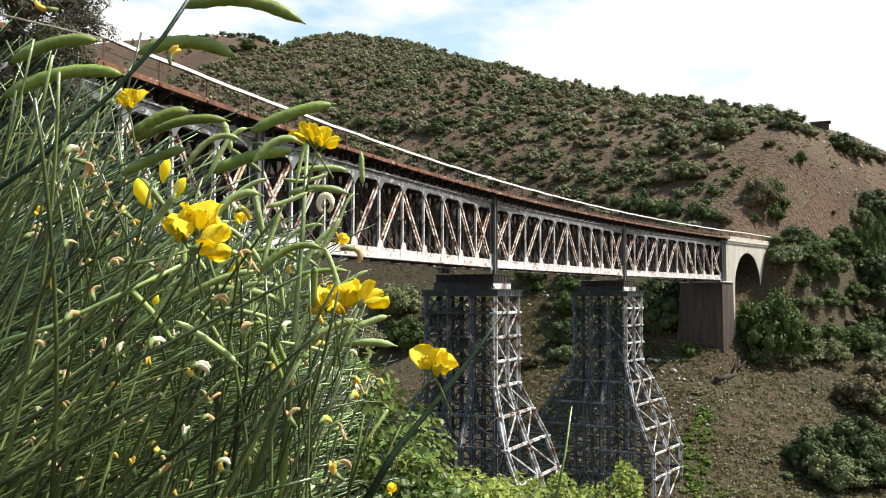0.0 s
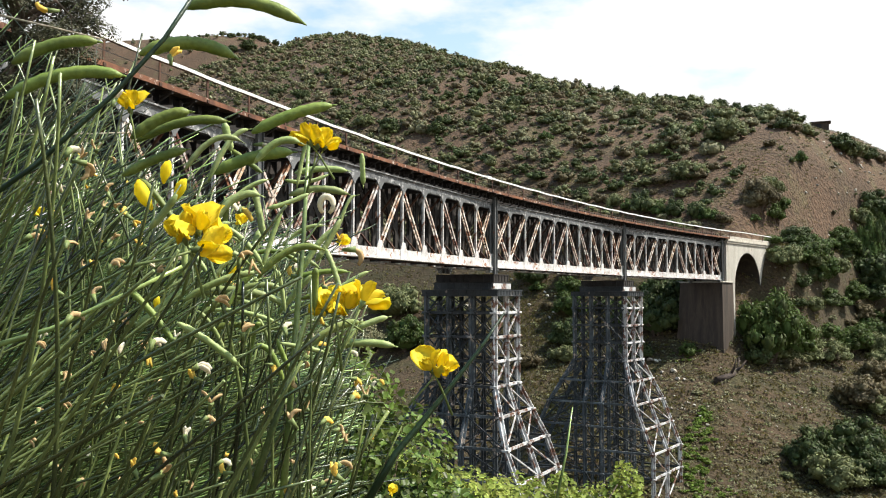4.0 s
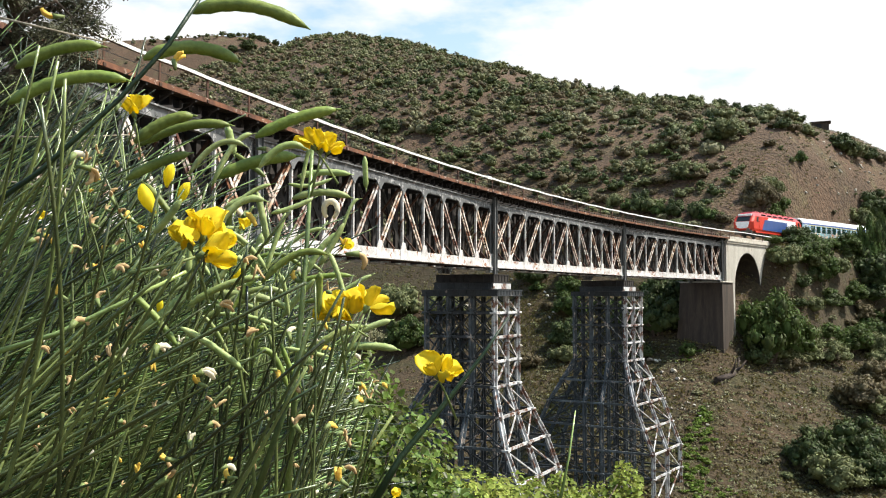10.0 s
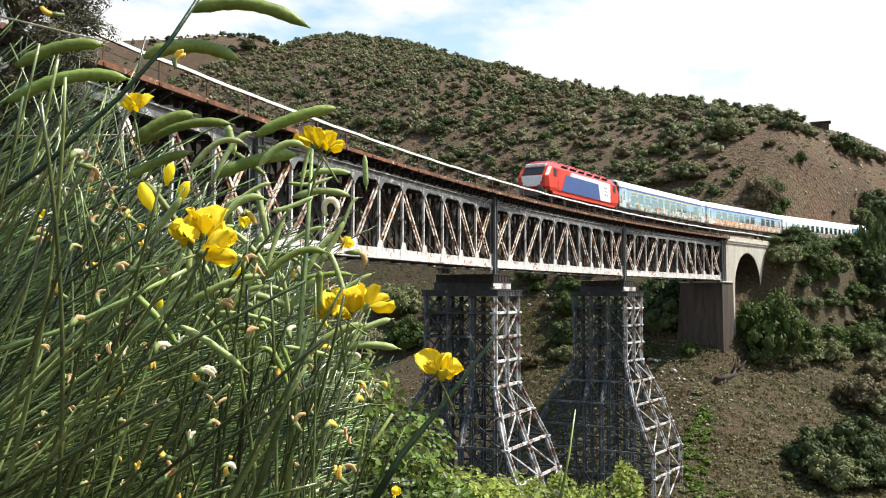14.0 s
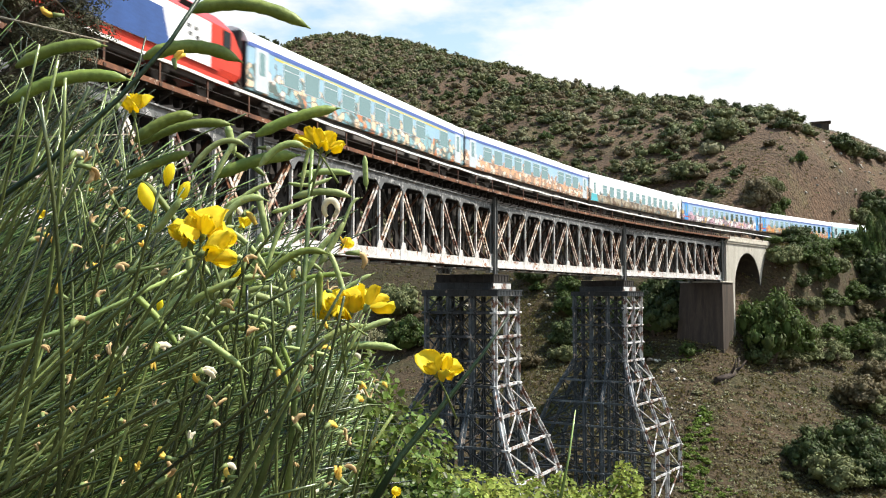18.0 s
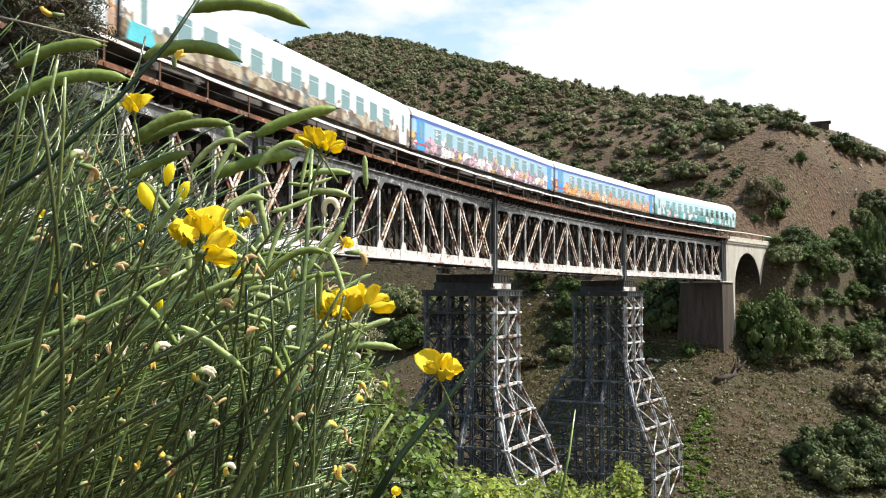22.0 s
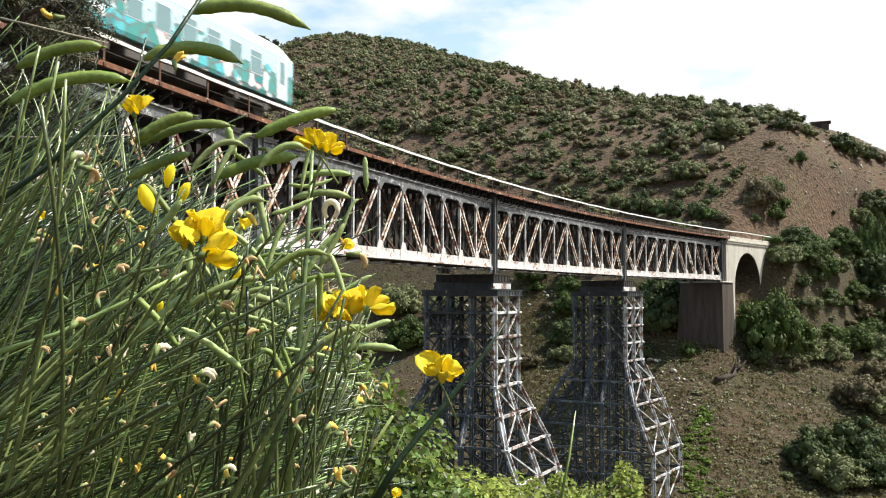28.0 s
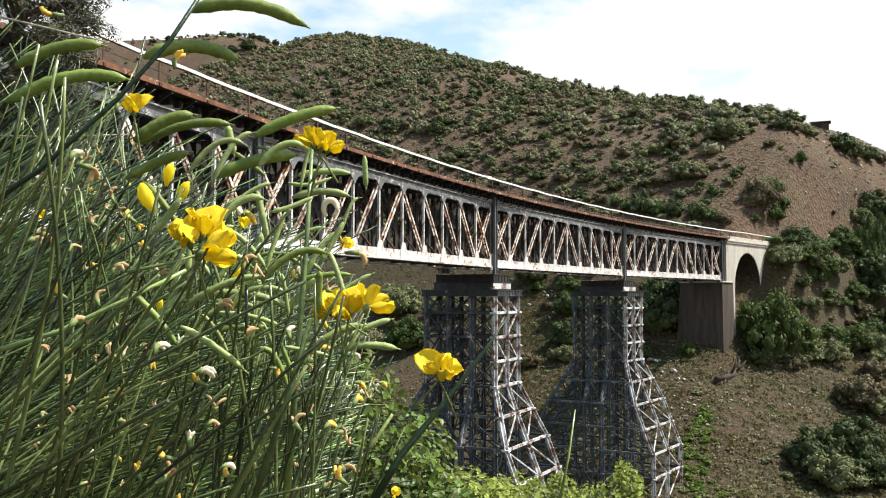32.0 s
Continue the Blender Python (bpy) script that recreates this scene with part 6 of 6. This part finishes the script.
stems(BROOM, 31, 310, 0.55, 1.1, 310, 0.0011, 0.0021, 0.20, M_STEM)
stems(BROOM_BACK, 37, 1700, 1.0, 2.0, 120, 0.0011, 0.0019, 0.94, M_STEM)
# rearmost layer: near-black colour stands in for shade in the gaps
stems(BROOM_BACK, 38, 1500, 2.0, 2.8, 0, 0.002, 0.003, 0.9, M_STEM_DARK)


def pod(x0, z0, x1, z1, sag, y, r, mat, parent, name="pod"):
    """Curved bean-like pod between two ends, arched by sag, swollen over its seeds."""
    a, b = Vector((x0, y, z0)), Vector((x1, y + 0.006, z1))
    n, pts, radii = 18, [], []
    for k in range(n + 1):
        t = k / n
        p = a.lerp(b, t) + Vector((0, 0, sag * 4 * t * (1 - t)))
        pts.append(p)
        swell = min(1, 0.25 + 3.2 * min(t, 1 - t) ** 0.75)
        radii.append(r * swell * (1 + 0.06 * math.sin(k * 2.4)))
    bm = tube(bmesh.new(), pts, radii, 8)
    tip = (pts[-1] - pts[-2]).normalized()
    tube(bm, [pts[-1], pts[-1] + tip * 0.004], [r * 0.25, r * 0.08], 5)
    return part(name, bm, mat, parent)


PODS_GREEN = [
    (-0.3, 0.162, -0.243, 0.179, 0.006, 0.62, 0.0043), (-0.305, 0.137, -0.225, 0.155, 0.0093, 0.62, 0.0046),
    (-0.225, 0.179, -0.156, 0.179, 0.0097, 0.66, 0.0052), (-0.192, 0.214, -0.106, 0.205, 0.0108, 0.66, 0.0052),
    (-0.15, 0.128, -0.088, 0.151, 0.0038, 0.7, 0.0046), (-0.18, 0.096, -0.119, 0.114, 0.0044, 0.7, 0.005),
    (-0.251, 0.127, -0.206, 0.15, 0.0055, 0.72, 0.0049), (-0.257, 0.13, -0.183, 0.148, 0.0076, 0.75, 0.0042),
    (-0.268, 0.101, -0.217, 0.124, 0.0028, 0.75, 0.0042),
]
PODS_PALE = [
    (-0.206, 0.004, -0.145, -0.0, 0.0037, 0.75, 0.0037), (-0.237, -0.022, -0.204, 0.007, -0.0015, 0.7, 0.0035),
    (-0.146, 0.096, -0.092, 0.098, 0.0056, 0.85, 0.0037), (-0.082, 0.144, -0.081, 0.113, -0.0014, 0.9, 0.0028),
    (-0.141, 0.117, -0.092, 0.12, 0.003, 0.85, 0.0032), (-0.106, -0.048, -0.049, -0.049, 0.0033, 0.9, 0.0039),
    (-0.086, -0.031, -0.056, -0.02, 0.0011, 0.9, 0.0031), (-0.196, 0.156, -0.191, 0.131, -0.0, 0.8, 0.0035),
    (-0.183, 0.024, -0.175, 0.064, 0.0013, 0.85, 0.0035),
]
for row in PODS_GREEN:
    pod(*row, M_POD, BROOM)
for row in PODS_PALE:
    pod(*row, M_POD_PALE, BROOM)


def pod_cluster():
    rng = np.random.default_rng(8)
    for i in range(60):
        y = rng.uniform(0.58, 0.85)
        a, e = rng.uniform(-0.30, -0.11), rng.uniform(-0.07, 0.15)
        if e > float(np.interp(a, EDGE_A, EDGE_E)) + 0.10:
            continue
        ang = rng.uniform(-0.6, 1.4) if rng.uniform() < 0.5 else rng.uniform(-2.6, 2.6)
        ln = rng.uniform(0.028, 0.055)
        x, z = a * y, e * y
        pod(x, z, x + ln * math.cos(ang), z + ln * math.sin(ang), rng.uniform(-0.004, 0.012), y, rng.uniform(0.0015, 0.0028),
            M_POD_PALE if rng.uniform() < 0.65 else M_POD, BROOM)


pod_cluster()


def petal_mesh(name, length, width, cup, curl, mat):
    """Thin cupped petal that grows from the origin along +z."""
    bm = bmesh.new()
    n, m, grid = 8, 6, {}
    for side in (0, 1):
        for i in range(n + 1):
            t = i / n
            w = width * (math.sin(math.pi * (0.06 + 0.86 * t ** 0.85)) ** 0.55)
            for j in range(m + 1):
                s = j / m * 2 - 1
                x = s * w / 2
                y = -cup * s * s * w + curl * length * t * t + side * 0.0006 + 0.0022 * math.sin(8 * t + 5 * s) * t
                grid[side, i, j] = bm.verts.new((x, y, length * t))
    for i in range(n):
        for j in range(m):
            bm.faces.new((grid[0, i, j], grid[0, i, j + 1], grid[0, i + 1, j + 1], grid[0, i + 1, j])).smooth = True
            bm.faces.new((grid[1, i + 1, j], grid[1, i + 1, j + 1], grid[1, i, j + 1], grid[1, i, j])).smooth = True
    for i in range(n):
        for j in (0, m):
            bm.faces.new((grid[0, i, j], grid[0, i + 1, j], grid[1, i + 1, j], grid[1, i, j]))
    me = bpy.data.meshes.new(name)
    bm.to_mesh(me)
    bm.free()
    me.materials.append(mat)
    return me


BANNER = petal_mesh("banner_petal", 0.024, 0.026, 0.25, 0.30, M_PETAL)
WING = petal_mesh("wing_petal", 0.019, 0.012, -0.3, -0.12, M_PETAL)
KEEL = petal_mesh("keel_petal", 0.022, 0.011, 0.8, -0.35, M_PETAL)


def curl_mesh(name, length, r, turn, mat):
    """Dry petal rolled into a little crescent."""
    bm, pts, a, p = bmesh.new(), [], 0.2, Vector((0, 0, 0))
    n = 9
    for k in range(n + 1):
        pts.append(p.copy())
        p += Vector((math.sin(a), 0.15 * math.sin(k), math.cos(a))) * length / n
        a += turn / n
    tube(bm, pts, [r * (0.45 + 0.9 * math.sin(math.pi * (0.1 + 0.8 * k / n)) + 0.18 * math.sin(k * 2.3)) for k in range(n + 1)], 8)
    for v in bm.verts:
        v.co.y *= 0.55
    for f in bm.faces:
        f.smooth = True
    me = bpy.data.meshes.new(name)
    bm.to_mesh(me)
    bm.free()
    me.materials.append(mat)
    return me


DRY_PETAL = curl_mesh("dry_petal", 0.012, 0.0012, 2.4, M_DRY)
FLUFF_PETAL = curl_mesh("pale_petal", 0.010, 0.0016, 1.9, M_FLUFF)
FADED_PETAL = curl_mesh("faded_petal", 0.011, 0.0016, 1.5, M_FADED)


def flower(x, y, z, size, tilt, turn, parent=None, stalk=True):
    """Pea-like flower: calyx, banner, two wings and keel."""
    bm = bmesh.new()
    tube(bm, [(0, 0, -0.006), (0, 0, -0.002), (0, 0, 0.003)], [0.0012, 0.003, 0.0034], 8)
    if stalk:
        tube(bm, [(0, 0.002, -0.05), (0.001, 0.001, -0.02), (0, 0, -0.005)], [0.0013, 0.0011, 0.0009], 5)
    f = part("flower", bm, M_CALYX, parent or BROOM, "bright yellow pea-like flower")
    f.matrix_basis = Matrix.Translation((x, y, z)) @ Euler((0, radians(tilt), radians(turn))).to_matrix().to_4x4() @ Matrix.Scale(size, 4)
    for me, m in ((BANNER, pose(0, 0.002, 0.001, -18, 0, 0)), (WING, pose(0.002, -0.003, 0.001, 28, 14, 20)), (WING, pose(-0.002, -0.003, 0.001, 28, -14, -20)),
                  (KEEL, pose(0, -0.004, 0.001, 62, 0, 0))):
        o = new(me.name, me)
        o.parent = f
        o.matrix_basis = m
    return f


FLOWERS = [
    (-0.218, 0.62, 0.131, 0.62, -10, 20), (-0.218, 0.63, 0.135, 0.52, 25, -30), (-0.093, 0.66, 0.112, 0.73, 12, 15),
    (-0.099, 0.66, 0.114, 0.69, -35, -20), (-0.089, 0.67, 0.112, 0.6, 30, 40), (-0.158, 0.55, 0.036, 0.77, -18, 10),
    (-0.15, 0.55, 0.041, 0.82, 18, -25), (-0.146, 0.54, 0.029, 0.9, 75, 30), (-0.147, 0.56, 0.035, 0.77, 40, 20),
    (-0.075, 0.62, -0.01, 0.82, -8, 20), (-0.067, 0.62, -0.008, 0.82, 14, -20), (-0.055, 0.61, -0.004, 0.77, 35, 60),
] + [
    (-0.082, 0.63, -0.009, 0.6, -60, 0), (-0.008, 0.6, -0.0475, 0.70, -28, 30), (-0.003, 0.6, -0.0475, 0.62, 42, 15),
    (-0.169, 0.75, 0.061, 0.43, 10, 0), (-0.359, 0.8, 0.073, 0.34, 0, 0), (-0.046, 0.8, -0.171, 0.34, 20, 0),
    (-0.083, 0.72, 0.043, 0.39, 50, 0),
]
for row in FLOWERS:
    flower(*row)
BUDS = [
    (-0.229, 0.7, 0.071, 0.95, -35), (-0.249, 0.8, 0.104, 0.8, 5),
    (-0.237, 0.8, 0.089, 0.8, 15), (-0.189, 0.8, 0.02, 0.6, 40),
    (-0.254, 0.8, -0.01, 0.5, 0),
]
for x, y, z, size, tilt in BUDS:
    bm = bmesh.new()
    pts = [(0, 0, -0.004), (0, 0, 0.0), (0.001, 0, 0.006), (0.002, 0, 0.013), (0.004, 0, 0.019), (0.006, 0, 0.022)]
    tube(bm, pts, [0.0012, 0.003, 0.0055, 0.0062, 0.004, 0.001], 10)
    o = part("flower_bud", bm, M_PETAL, BROOM, "closed yellow flower bud", smooth=True)
    o.matrix_basis = Matrix.Translation((x, y, z)) @ Euler((0.2, radians(tilt), 0)).to_matrix().to_4x4() @ Matrix.Scale(size, 4)


WITHERED = {"tan": (DRY_PETAL, "tan withered flower"), "pale": (FLUFF_PETAL, "pale withered flower"), "faded": (FADED_PETAL, "fading yellow flower")}


def withered_flower(rng, x, y, z, size, kind):
    """Dry crumpled flower: a small calyx and three curled petals."""
    me, label = WITHERED[kind]
    bm = bmesh.new()
    tube(bm, [(0, 0, -0.006), (0, 0, 0.002)], [0.001, 0.0022], 6)
    f = part("withered_flower", bm, M_CALYX, BROOM, label)
    f.matrix_basis = Matrix.Translation((x, y, z)) @ Euler((rng.uniform(-0.8, 0.8), rng.uniform(-1.8, 1.8), rng.uniform(-1.5, 1.5))).to_matrix().to_4x4() @ Matrix.Scale(size, 4)
    for k in range(2):
        o = new(me.name, me)
        o.parent = f
        o.matrix_basis = pose(0, 0, 0, rng.uniform(-15, 15), rng.uniform(-20, 20), 40 * k + rng.uniform(-25, 25))


def withered():
    """Dry flower remains all over the shrub."""
    rng = np.random.default_rng(77)
    for x, y, z, size, kind in [
    (-0.233, 0.6, -0.039, 0.64, 'tan'), (-0.15, 0.55, -0.042, 1.0, 'pale'), (-0.15, 0.55, -0.049, 0.72, 'faded'), (-0.192, 0.6, -0.069, 0.56, 'tan'),
    (-0.133, 0.6, -0.024, 0.96, 'tan'), (-0.169, 0.55, -0.094, 0.88, 'faded'), (-0.156, 0.55, -0.084, 0.72, 'pale'), (-0.143, 0.6, -0.115, 0.8, 'faded'),
    (-0.141, 0.55, -0.064, 0.96, 'tan'), (-0.075, 0.65, -0.119, 1.04, 'tan'), (-0.072, 0.7, -0.111, 0.72, 'tan'), (-0.11, 0.7, -0.028, 0.72, 'pale'),
    (-0.092, 0.7, -0.021, 0.8, 'faded'), (-0.098, 0.7, -0.032, 0.64, 'pale'), (-0.12, 0.7, -0.063, 0.56, 'tan'), (-0.108, 0.7, -0.049, 0.64, 'tan'),
    (-0.251, 0.6, -0.071, 0.72, 'tan'), (-0.146, 0.65, -0.018, 0.56, 'tan'), (-0.071, 0.7, 0.037, 1.36, 'tan'), (-0.081, 0.7, 0.044, 0.64, 'faded'),
    (-0.307, 0.7, 0.067, 0.64, 'faded'), (-0.259, 0.62, 0.101, 1.04, 'pale'), (-0.245, 0.6, 0.092, 0.96, 'tan'), (-0.224, 0.6, 0.069, 0.8, 'tan'),
    (-0.143, 0.7, 0.119, 0.96, 'pale'), (-0.146, 0.65, 0.063, 1.2, 'faded'), (-0.157, 0.66, 0.068, 0.96, 'pale'), (-0.221, 0.6, 0.132, 0.96, 'pale'),
    (-0.19, 0.62, 0.166, 0.96, 'faded'), (-0.221, 0.5, 0.161, 0.8, 'faded'), (-0.232, 0.6, 0.098, 0.8, 'tan'),
]:
        withered_flower(rng, x, y, z, size, kind)
    pts = [(0.0058 * math.cos(t) + 0.0006 * t, 0.001 * t, 0.0066 * math.sin(t)) for t in np.linspace(-0.9, 3.9, 14)]
    curl = part("withered_flower", tube(bmesh.new(), pts, [0.0013 + 0.0010 * math.sin(k * 0.24) for k in range(14)], 8), M_FLUFF, BROOM, "pale curled withered flower")
    curl.matrix_basis = Matrix.Translation((-0.082, 0.62, 0.063))
    for i in range(150):
        y = rng.uniform(0.55, 0.95)
        a, e = rng.uniform(-0.47, -0.06), rng.uniform(-0.24, 0.17)
        if e > float(np.interp(a, EDGE_A, EDGE_E)) + 0.01:
            continue
        withered_flower(rng, a * y, y, e * y, rng.uniform(0.55, 1.15), ("tan", "tan", "faded", "tan", "pale", "faded")[i % 6])


withered()


def bold_stem(pts, r0, r1, mat, label):
    n = len(pts)
    bm = tube(bmesh.new(), [Vector(p) for p in pts], [r0 + (r1 - r0) * k / (n - 1) for k in range(n)], 8)
    return part("stem", bm, mat, BROOM, label)


bold_stem([(-0.265, 0.5, 0.047), (-0.232, 0.51, 0.075), (-0.192, 0.52, 0.118), (-0.166, 0.53, 0.154), (-0.149, 0.54, 0.188)], 0.0017, 0.0013, M_STEM_DARK, "thick dark green stem")
bold_stem([(-0.055, 0.62, -0.143), (-0.033, 0.63, -0.107), (0.002, 0.64, -0.066), (0.027, 0.65, -0.035), (0.044, 0.66, -0.011)], 0.003, 0.0006, M_STEM_DARK, "long tapering green stem tip")
bold_stem([(0.109, 0.9, -0.208), (0.122, 0.91, -0.155), (0.13, 0.92, -0.111)], 0.0016, 0.0006, M_STEM, "slender stem with a dry brown tip")
bold_stem([(-0.459, 0.9, 0.287), (-0.4, 0.91, 0.275), (-0.349, 0.92, 0.265)], 0.0013, 0.0008, M_STALK, "dry grey stalk")
bold_stem([(-0.608, 1.2, 0.218), (-0.537, 1.21, 0.218), (-0.43, 1.22, 0.223)], 0.0012, 0.001, M_STALK, "dry grey stalk")
bold_stem([(-0.556, 1.1, 0.147), (-0.491, 1.11, 0.139), (-0.432, 1.12, 0.132)], 0.0012, 0.001, M_STALK, "dry grey stalk")
bold_stem([(-0.272, 0.55, -0.029), (-0.242, 0.56, -0.019), (-0.201, 0.57, 0.002), (-0.168, 0.58, 0.02)], 0.0018, 0.0012, M_STEM, "thick grey-green stem")
bold_stem([(-0.116, 0.66, -0.145), (-0.11, 0.67, -0.031), (-0.106, 0.68, 0.044), (-0.104, 0.69, 0.117)], 0.0026, 0.0014, M_STEM, "upright green flower stem")
bold_stem([(-0.132, 0.62, -0.137), (-0.111, 0.63, -0.068), (-0.097, 0.64, -0.014), (-0.079, 0.65, -0.008)], 0.0026, 0.0014, M_STEM, "upright green flower stem")

# leafy bushes on the bank
M_HEART = leafy("glossy_heart_leaves", (0.135, 0.18, 0.035), (0.05, 0.08, 0.018), glow=0.35, island=0.6, rough=0.4, gloss=0.25)


def heart_leaves(rng, n, leaf, lobes):
    """Broad pointed leaves: six-sided blades folded along the midrib."""
    lobes = np.asarray(lobes, float)
    area = lobes[:, 3] * lobes[:, 5]
    pick = rng.choice(len(lobes), n, p=area / area.sum())
    v = rng.normal(size=(n, 3))
    v /= np.linalg.norm(v, axis=1)[:, None]
    c = lobes[pick, :3] + v * lobes[pick, 3:] * rng.uniform(0.55, 1.1, n)[:, None]
    nrm = v * 0.5 + rng.normal(scale=0.5, size=(n, 3)) + np.array([0, -0.2, 0.7])
    nrm /= np.linalg.norm(nrm, axis=1)[:, None]
    t = np.cross(nrm, rng.normal(size=(n, 3)))
    t /= np.linalg.norm(t, axis=1)[:, None] + 1e-9
    b = np.cross(nrm, t)
    s = leaf * rng.uniform(0.55, 1.3, n)[:, None]
    out = []
    for du, dv, dn in ((-0.5, 0, 0), (-0.35, 0.42, 0.12), (0.15, 0.40, 0.12), (0.75, 0, -0.1), (0.15, -0.40, 0.12), (-0.35, -0.42, 0.12)):
        out.append(c + t * s * du + b * s * dv + nrm * s * dn)
    q = np.stack(out, 1).reshape(-1, 3)
    i = np.arange(n)[:, None] * 6
    return q, np.vstack([i + np.array([[0, 3, 2, 1]]), i + np.array([[0, 5, 4, 3]])])


def leafy_bush(seed, lobes, n, leaf, mat, label, foot, twigs=14):
    rng = np.random.default_rng(seed)
    e = tagged(empty("leafy_bush"), label, "bush", "bushes of the near bank")
    v, f = heart_leaves(rng, n, leaf, lobes)
    o = new("foliage", cloud_mesh("foliage", v, f, mat))
    o.parent = e
    o["kind"] = "stuff"
    bm = bmesh.new()
    for k in range(twigs):
        r = lobes[k % len(lobes)]
        tip = Vector((r[0] + rng.normal(0, r[3] * 0.5), r[1] + rng.normal(0, r[4] * 0.4), r[2] + r[5] * rng.uniform(0.2, 0.9)))
        root = Vector(foot) + Vector((rng.normal(0, 0.1), rng.normal(0, 0.1), 0))
        mid = root.lerp(tip, 0.55) + Vector((rng.normal(0, 0.06), 0, 0.08))
        tube(bm, [root, mid, tip], [0.014, 0.009, 0.003], 5)
    ob = part("twigs", bm, M_BARK, e, "thin brown twigs")
    ob["kind"] = "stuff"
    return e


leafy_bush(3, [(-0.42, 3.3, -0.42, 0.26, 0.4, 0.24), (-0.20, 3.4, -0.62, 0.24, 0.4, 0.22), (-0.62, 3.5, -0.75, 0.4, 0.5, 0.35), (-0.25, 3.6, -0.95, 0.42, 0.5, 0.3),
               (-0.02, 3.4, -0.90, 0.2, 0.3, 0.2), (-0.9, 3.8, -0.5, 0.4, 0.5, 0.4)], 15000, 0.026, M_HEART, "leafy green climbing bush with heart-shaped leaves", (-0.5, 3.6, -2.3))
leafy_bush(4, [(0.10, 5.2, -1.22, 0.35, 0.5, 0.22), (0.45, 5.4, -1.28, 0.3, 0.5, 0.2), (-0.3, 5.3, -1.15, 0.4, 0.5, 0.25), (0.72, 5.6, -1.24, 0.10, 0.2, 0.15), (0.95, 5.6, -1.30, 0.22, 0.3, 0.15),
               (1.12, 5.6, -1.18, 0.10, 0.2, 0.16)], 9000, 0.026, M_LIME, "bush with lime-green young leaves", (0.3, 5.4, -3.2))
leafy_bush(5, [(-1.8, 4.0, -0.9, 0.7, 0.6, 0.6), (-1.0, 4.2, -1.0, 0.6, 0.6, 0.5), (-2.6, 4.2, -0.3, 0.6, 0.6, 0.7), (-1.4, 4.4, -0.2, 0.5, 0.5, 0.4)], 5200, 0.06, M_DARKGREEN,
           "dark leafy thicket behind the broom", (-1.6, 4.2, -2.8), 20)


def bank_tree():
    """Small-leaved tree at the bridge's near end."""
    rng = np.random.default_rng(15)
    x, y = -10.4, 20.5
    z0 = ground_at(x, y)
    e = tagged(empty("tree", Matrix.Translation((x, y, z0))), "dark small-leaved tree with twisting branches", "tree")
    h = 7.7 - z0
    bm = bmesh.new()
    trunk = [Vector((0, 0, -0.3)), Vector((0.2, 0.1, h * 0.3)), Vector((0.1, 0.0, h * 0.55)), Vector((0.5, 0.1, h * 0.8)), Vector((0.7, 0.0, h))]
    tube(bm, trunk, [0.28, 0.22, 0.17, 0.11, 0.05], 9)
    part("trunk", bm, M_BARK, e)
    lobes = []
    for k in range(64):
        t = rng.uniform(0.55, 1.0)
        base = trunk[1].lerp(trunk[4], t)
        a = rng.uniform(0, math.tau)
        ln = rng.uniform(0.7, 2.2)
        tip = base + Vector((math.cos(a) * ln, math.sin(a) * ln * 0.8, rng.uniform(-1.4, 1.5)))
        mid = base.lerp(tip, 0.5) + Vector((rng.normal(0, 0.2), rng.normal(0, 0.2), rng.normal(0.15, 0.2)))
        bm = tube(bmesh.new(), [base, mid, tip], [0.07, 0.04, 0.012], 6)
        for q in range(5):
            p = mid.lerp(tip, rng.uniform(0, 1))
            tube(bm, [p, p + Vector(rng.normal(0, 0.35, 3))], [0.015, 0.005], 4)
        part("limb", bm, M_BARK, e)
        for q in range(4):
            p = mid.lerp(tip, rng.uniform(0.2, 1.1))
            s = rng.uniform(0.28, 0.6)
            lobes.append((p.x + rng.normal(0, 0.3), p.y + rng.normal(0, 0.3), p.z + rng.normal(0, 0.2), s, s, s * 0.7))
    v, f = leaf_cloud(rng, 110000, 0.032, lobes)
    o = new("crown", cloud_mesh("crown", v, f, M_TREE))
    o.parent = e
    return e


bank_tree()
SWAYING = [(BROOM, 1.0), (BROOM_BACK, 1.2)]


# ---- what moves ----
def train_front(t):
    """Place of the train's front buffers along the line."""
    return 242.40 - 14.6043 * t - 0.01742 * t * t


def motions():
    for car, back in CARS:
        rows = []
        for k in range(33):
            s = train_front(float(k)) + back
            a, b = track(s - 8.5, 0, RAIL), track(s + 8.5, 0, RAIL)
            mid = (a + b) / 2
            rows.append((float(k), Matrix.Translation(mid) @ Matrix.Rotation(math.atan2(b.y - a.y, b.x - a.x), 4, "Z")))
        walk(car, rows)
    sway = [(0, 0.0, 0.0), (1, -0.6, 0.6), (2, 0.0, -0.5), (3, 1.0, -1.5), (6, 3.0, -3.0), (7, 4.5, -4.5), (8, 7.5, -7.5), (9, 8.0, -9.0), (10, 8.5, -9.8), (12, 8.0, -8.6),
            (14, 8.5, -7.2), (17, 8.8, -8.4), (20, 8.0, -7.6), (23, 8.4, -7.8), (25, 8.8, -8.6), (28, 9.0, -10.4), (30, 8.8, -9.8), (32, 8.0, -7.8)]
    for shrub, k in SWAYING:
        walk(shrub, [(t, Matrix.Translation((dx * 0.00042 * k, 0, dz * 0.00042 * k))) for t, dx, dz in sway])


motions()
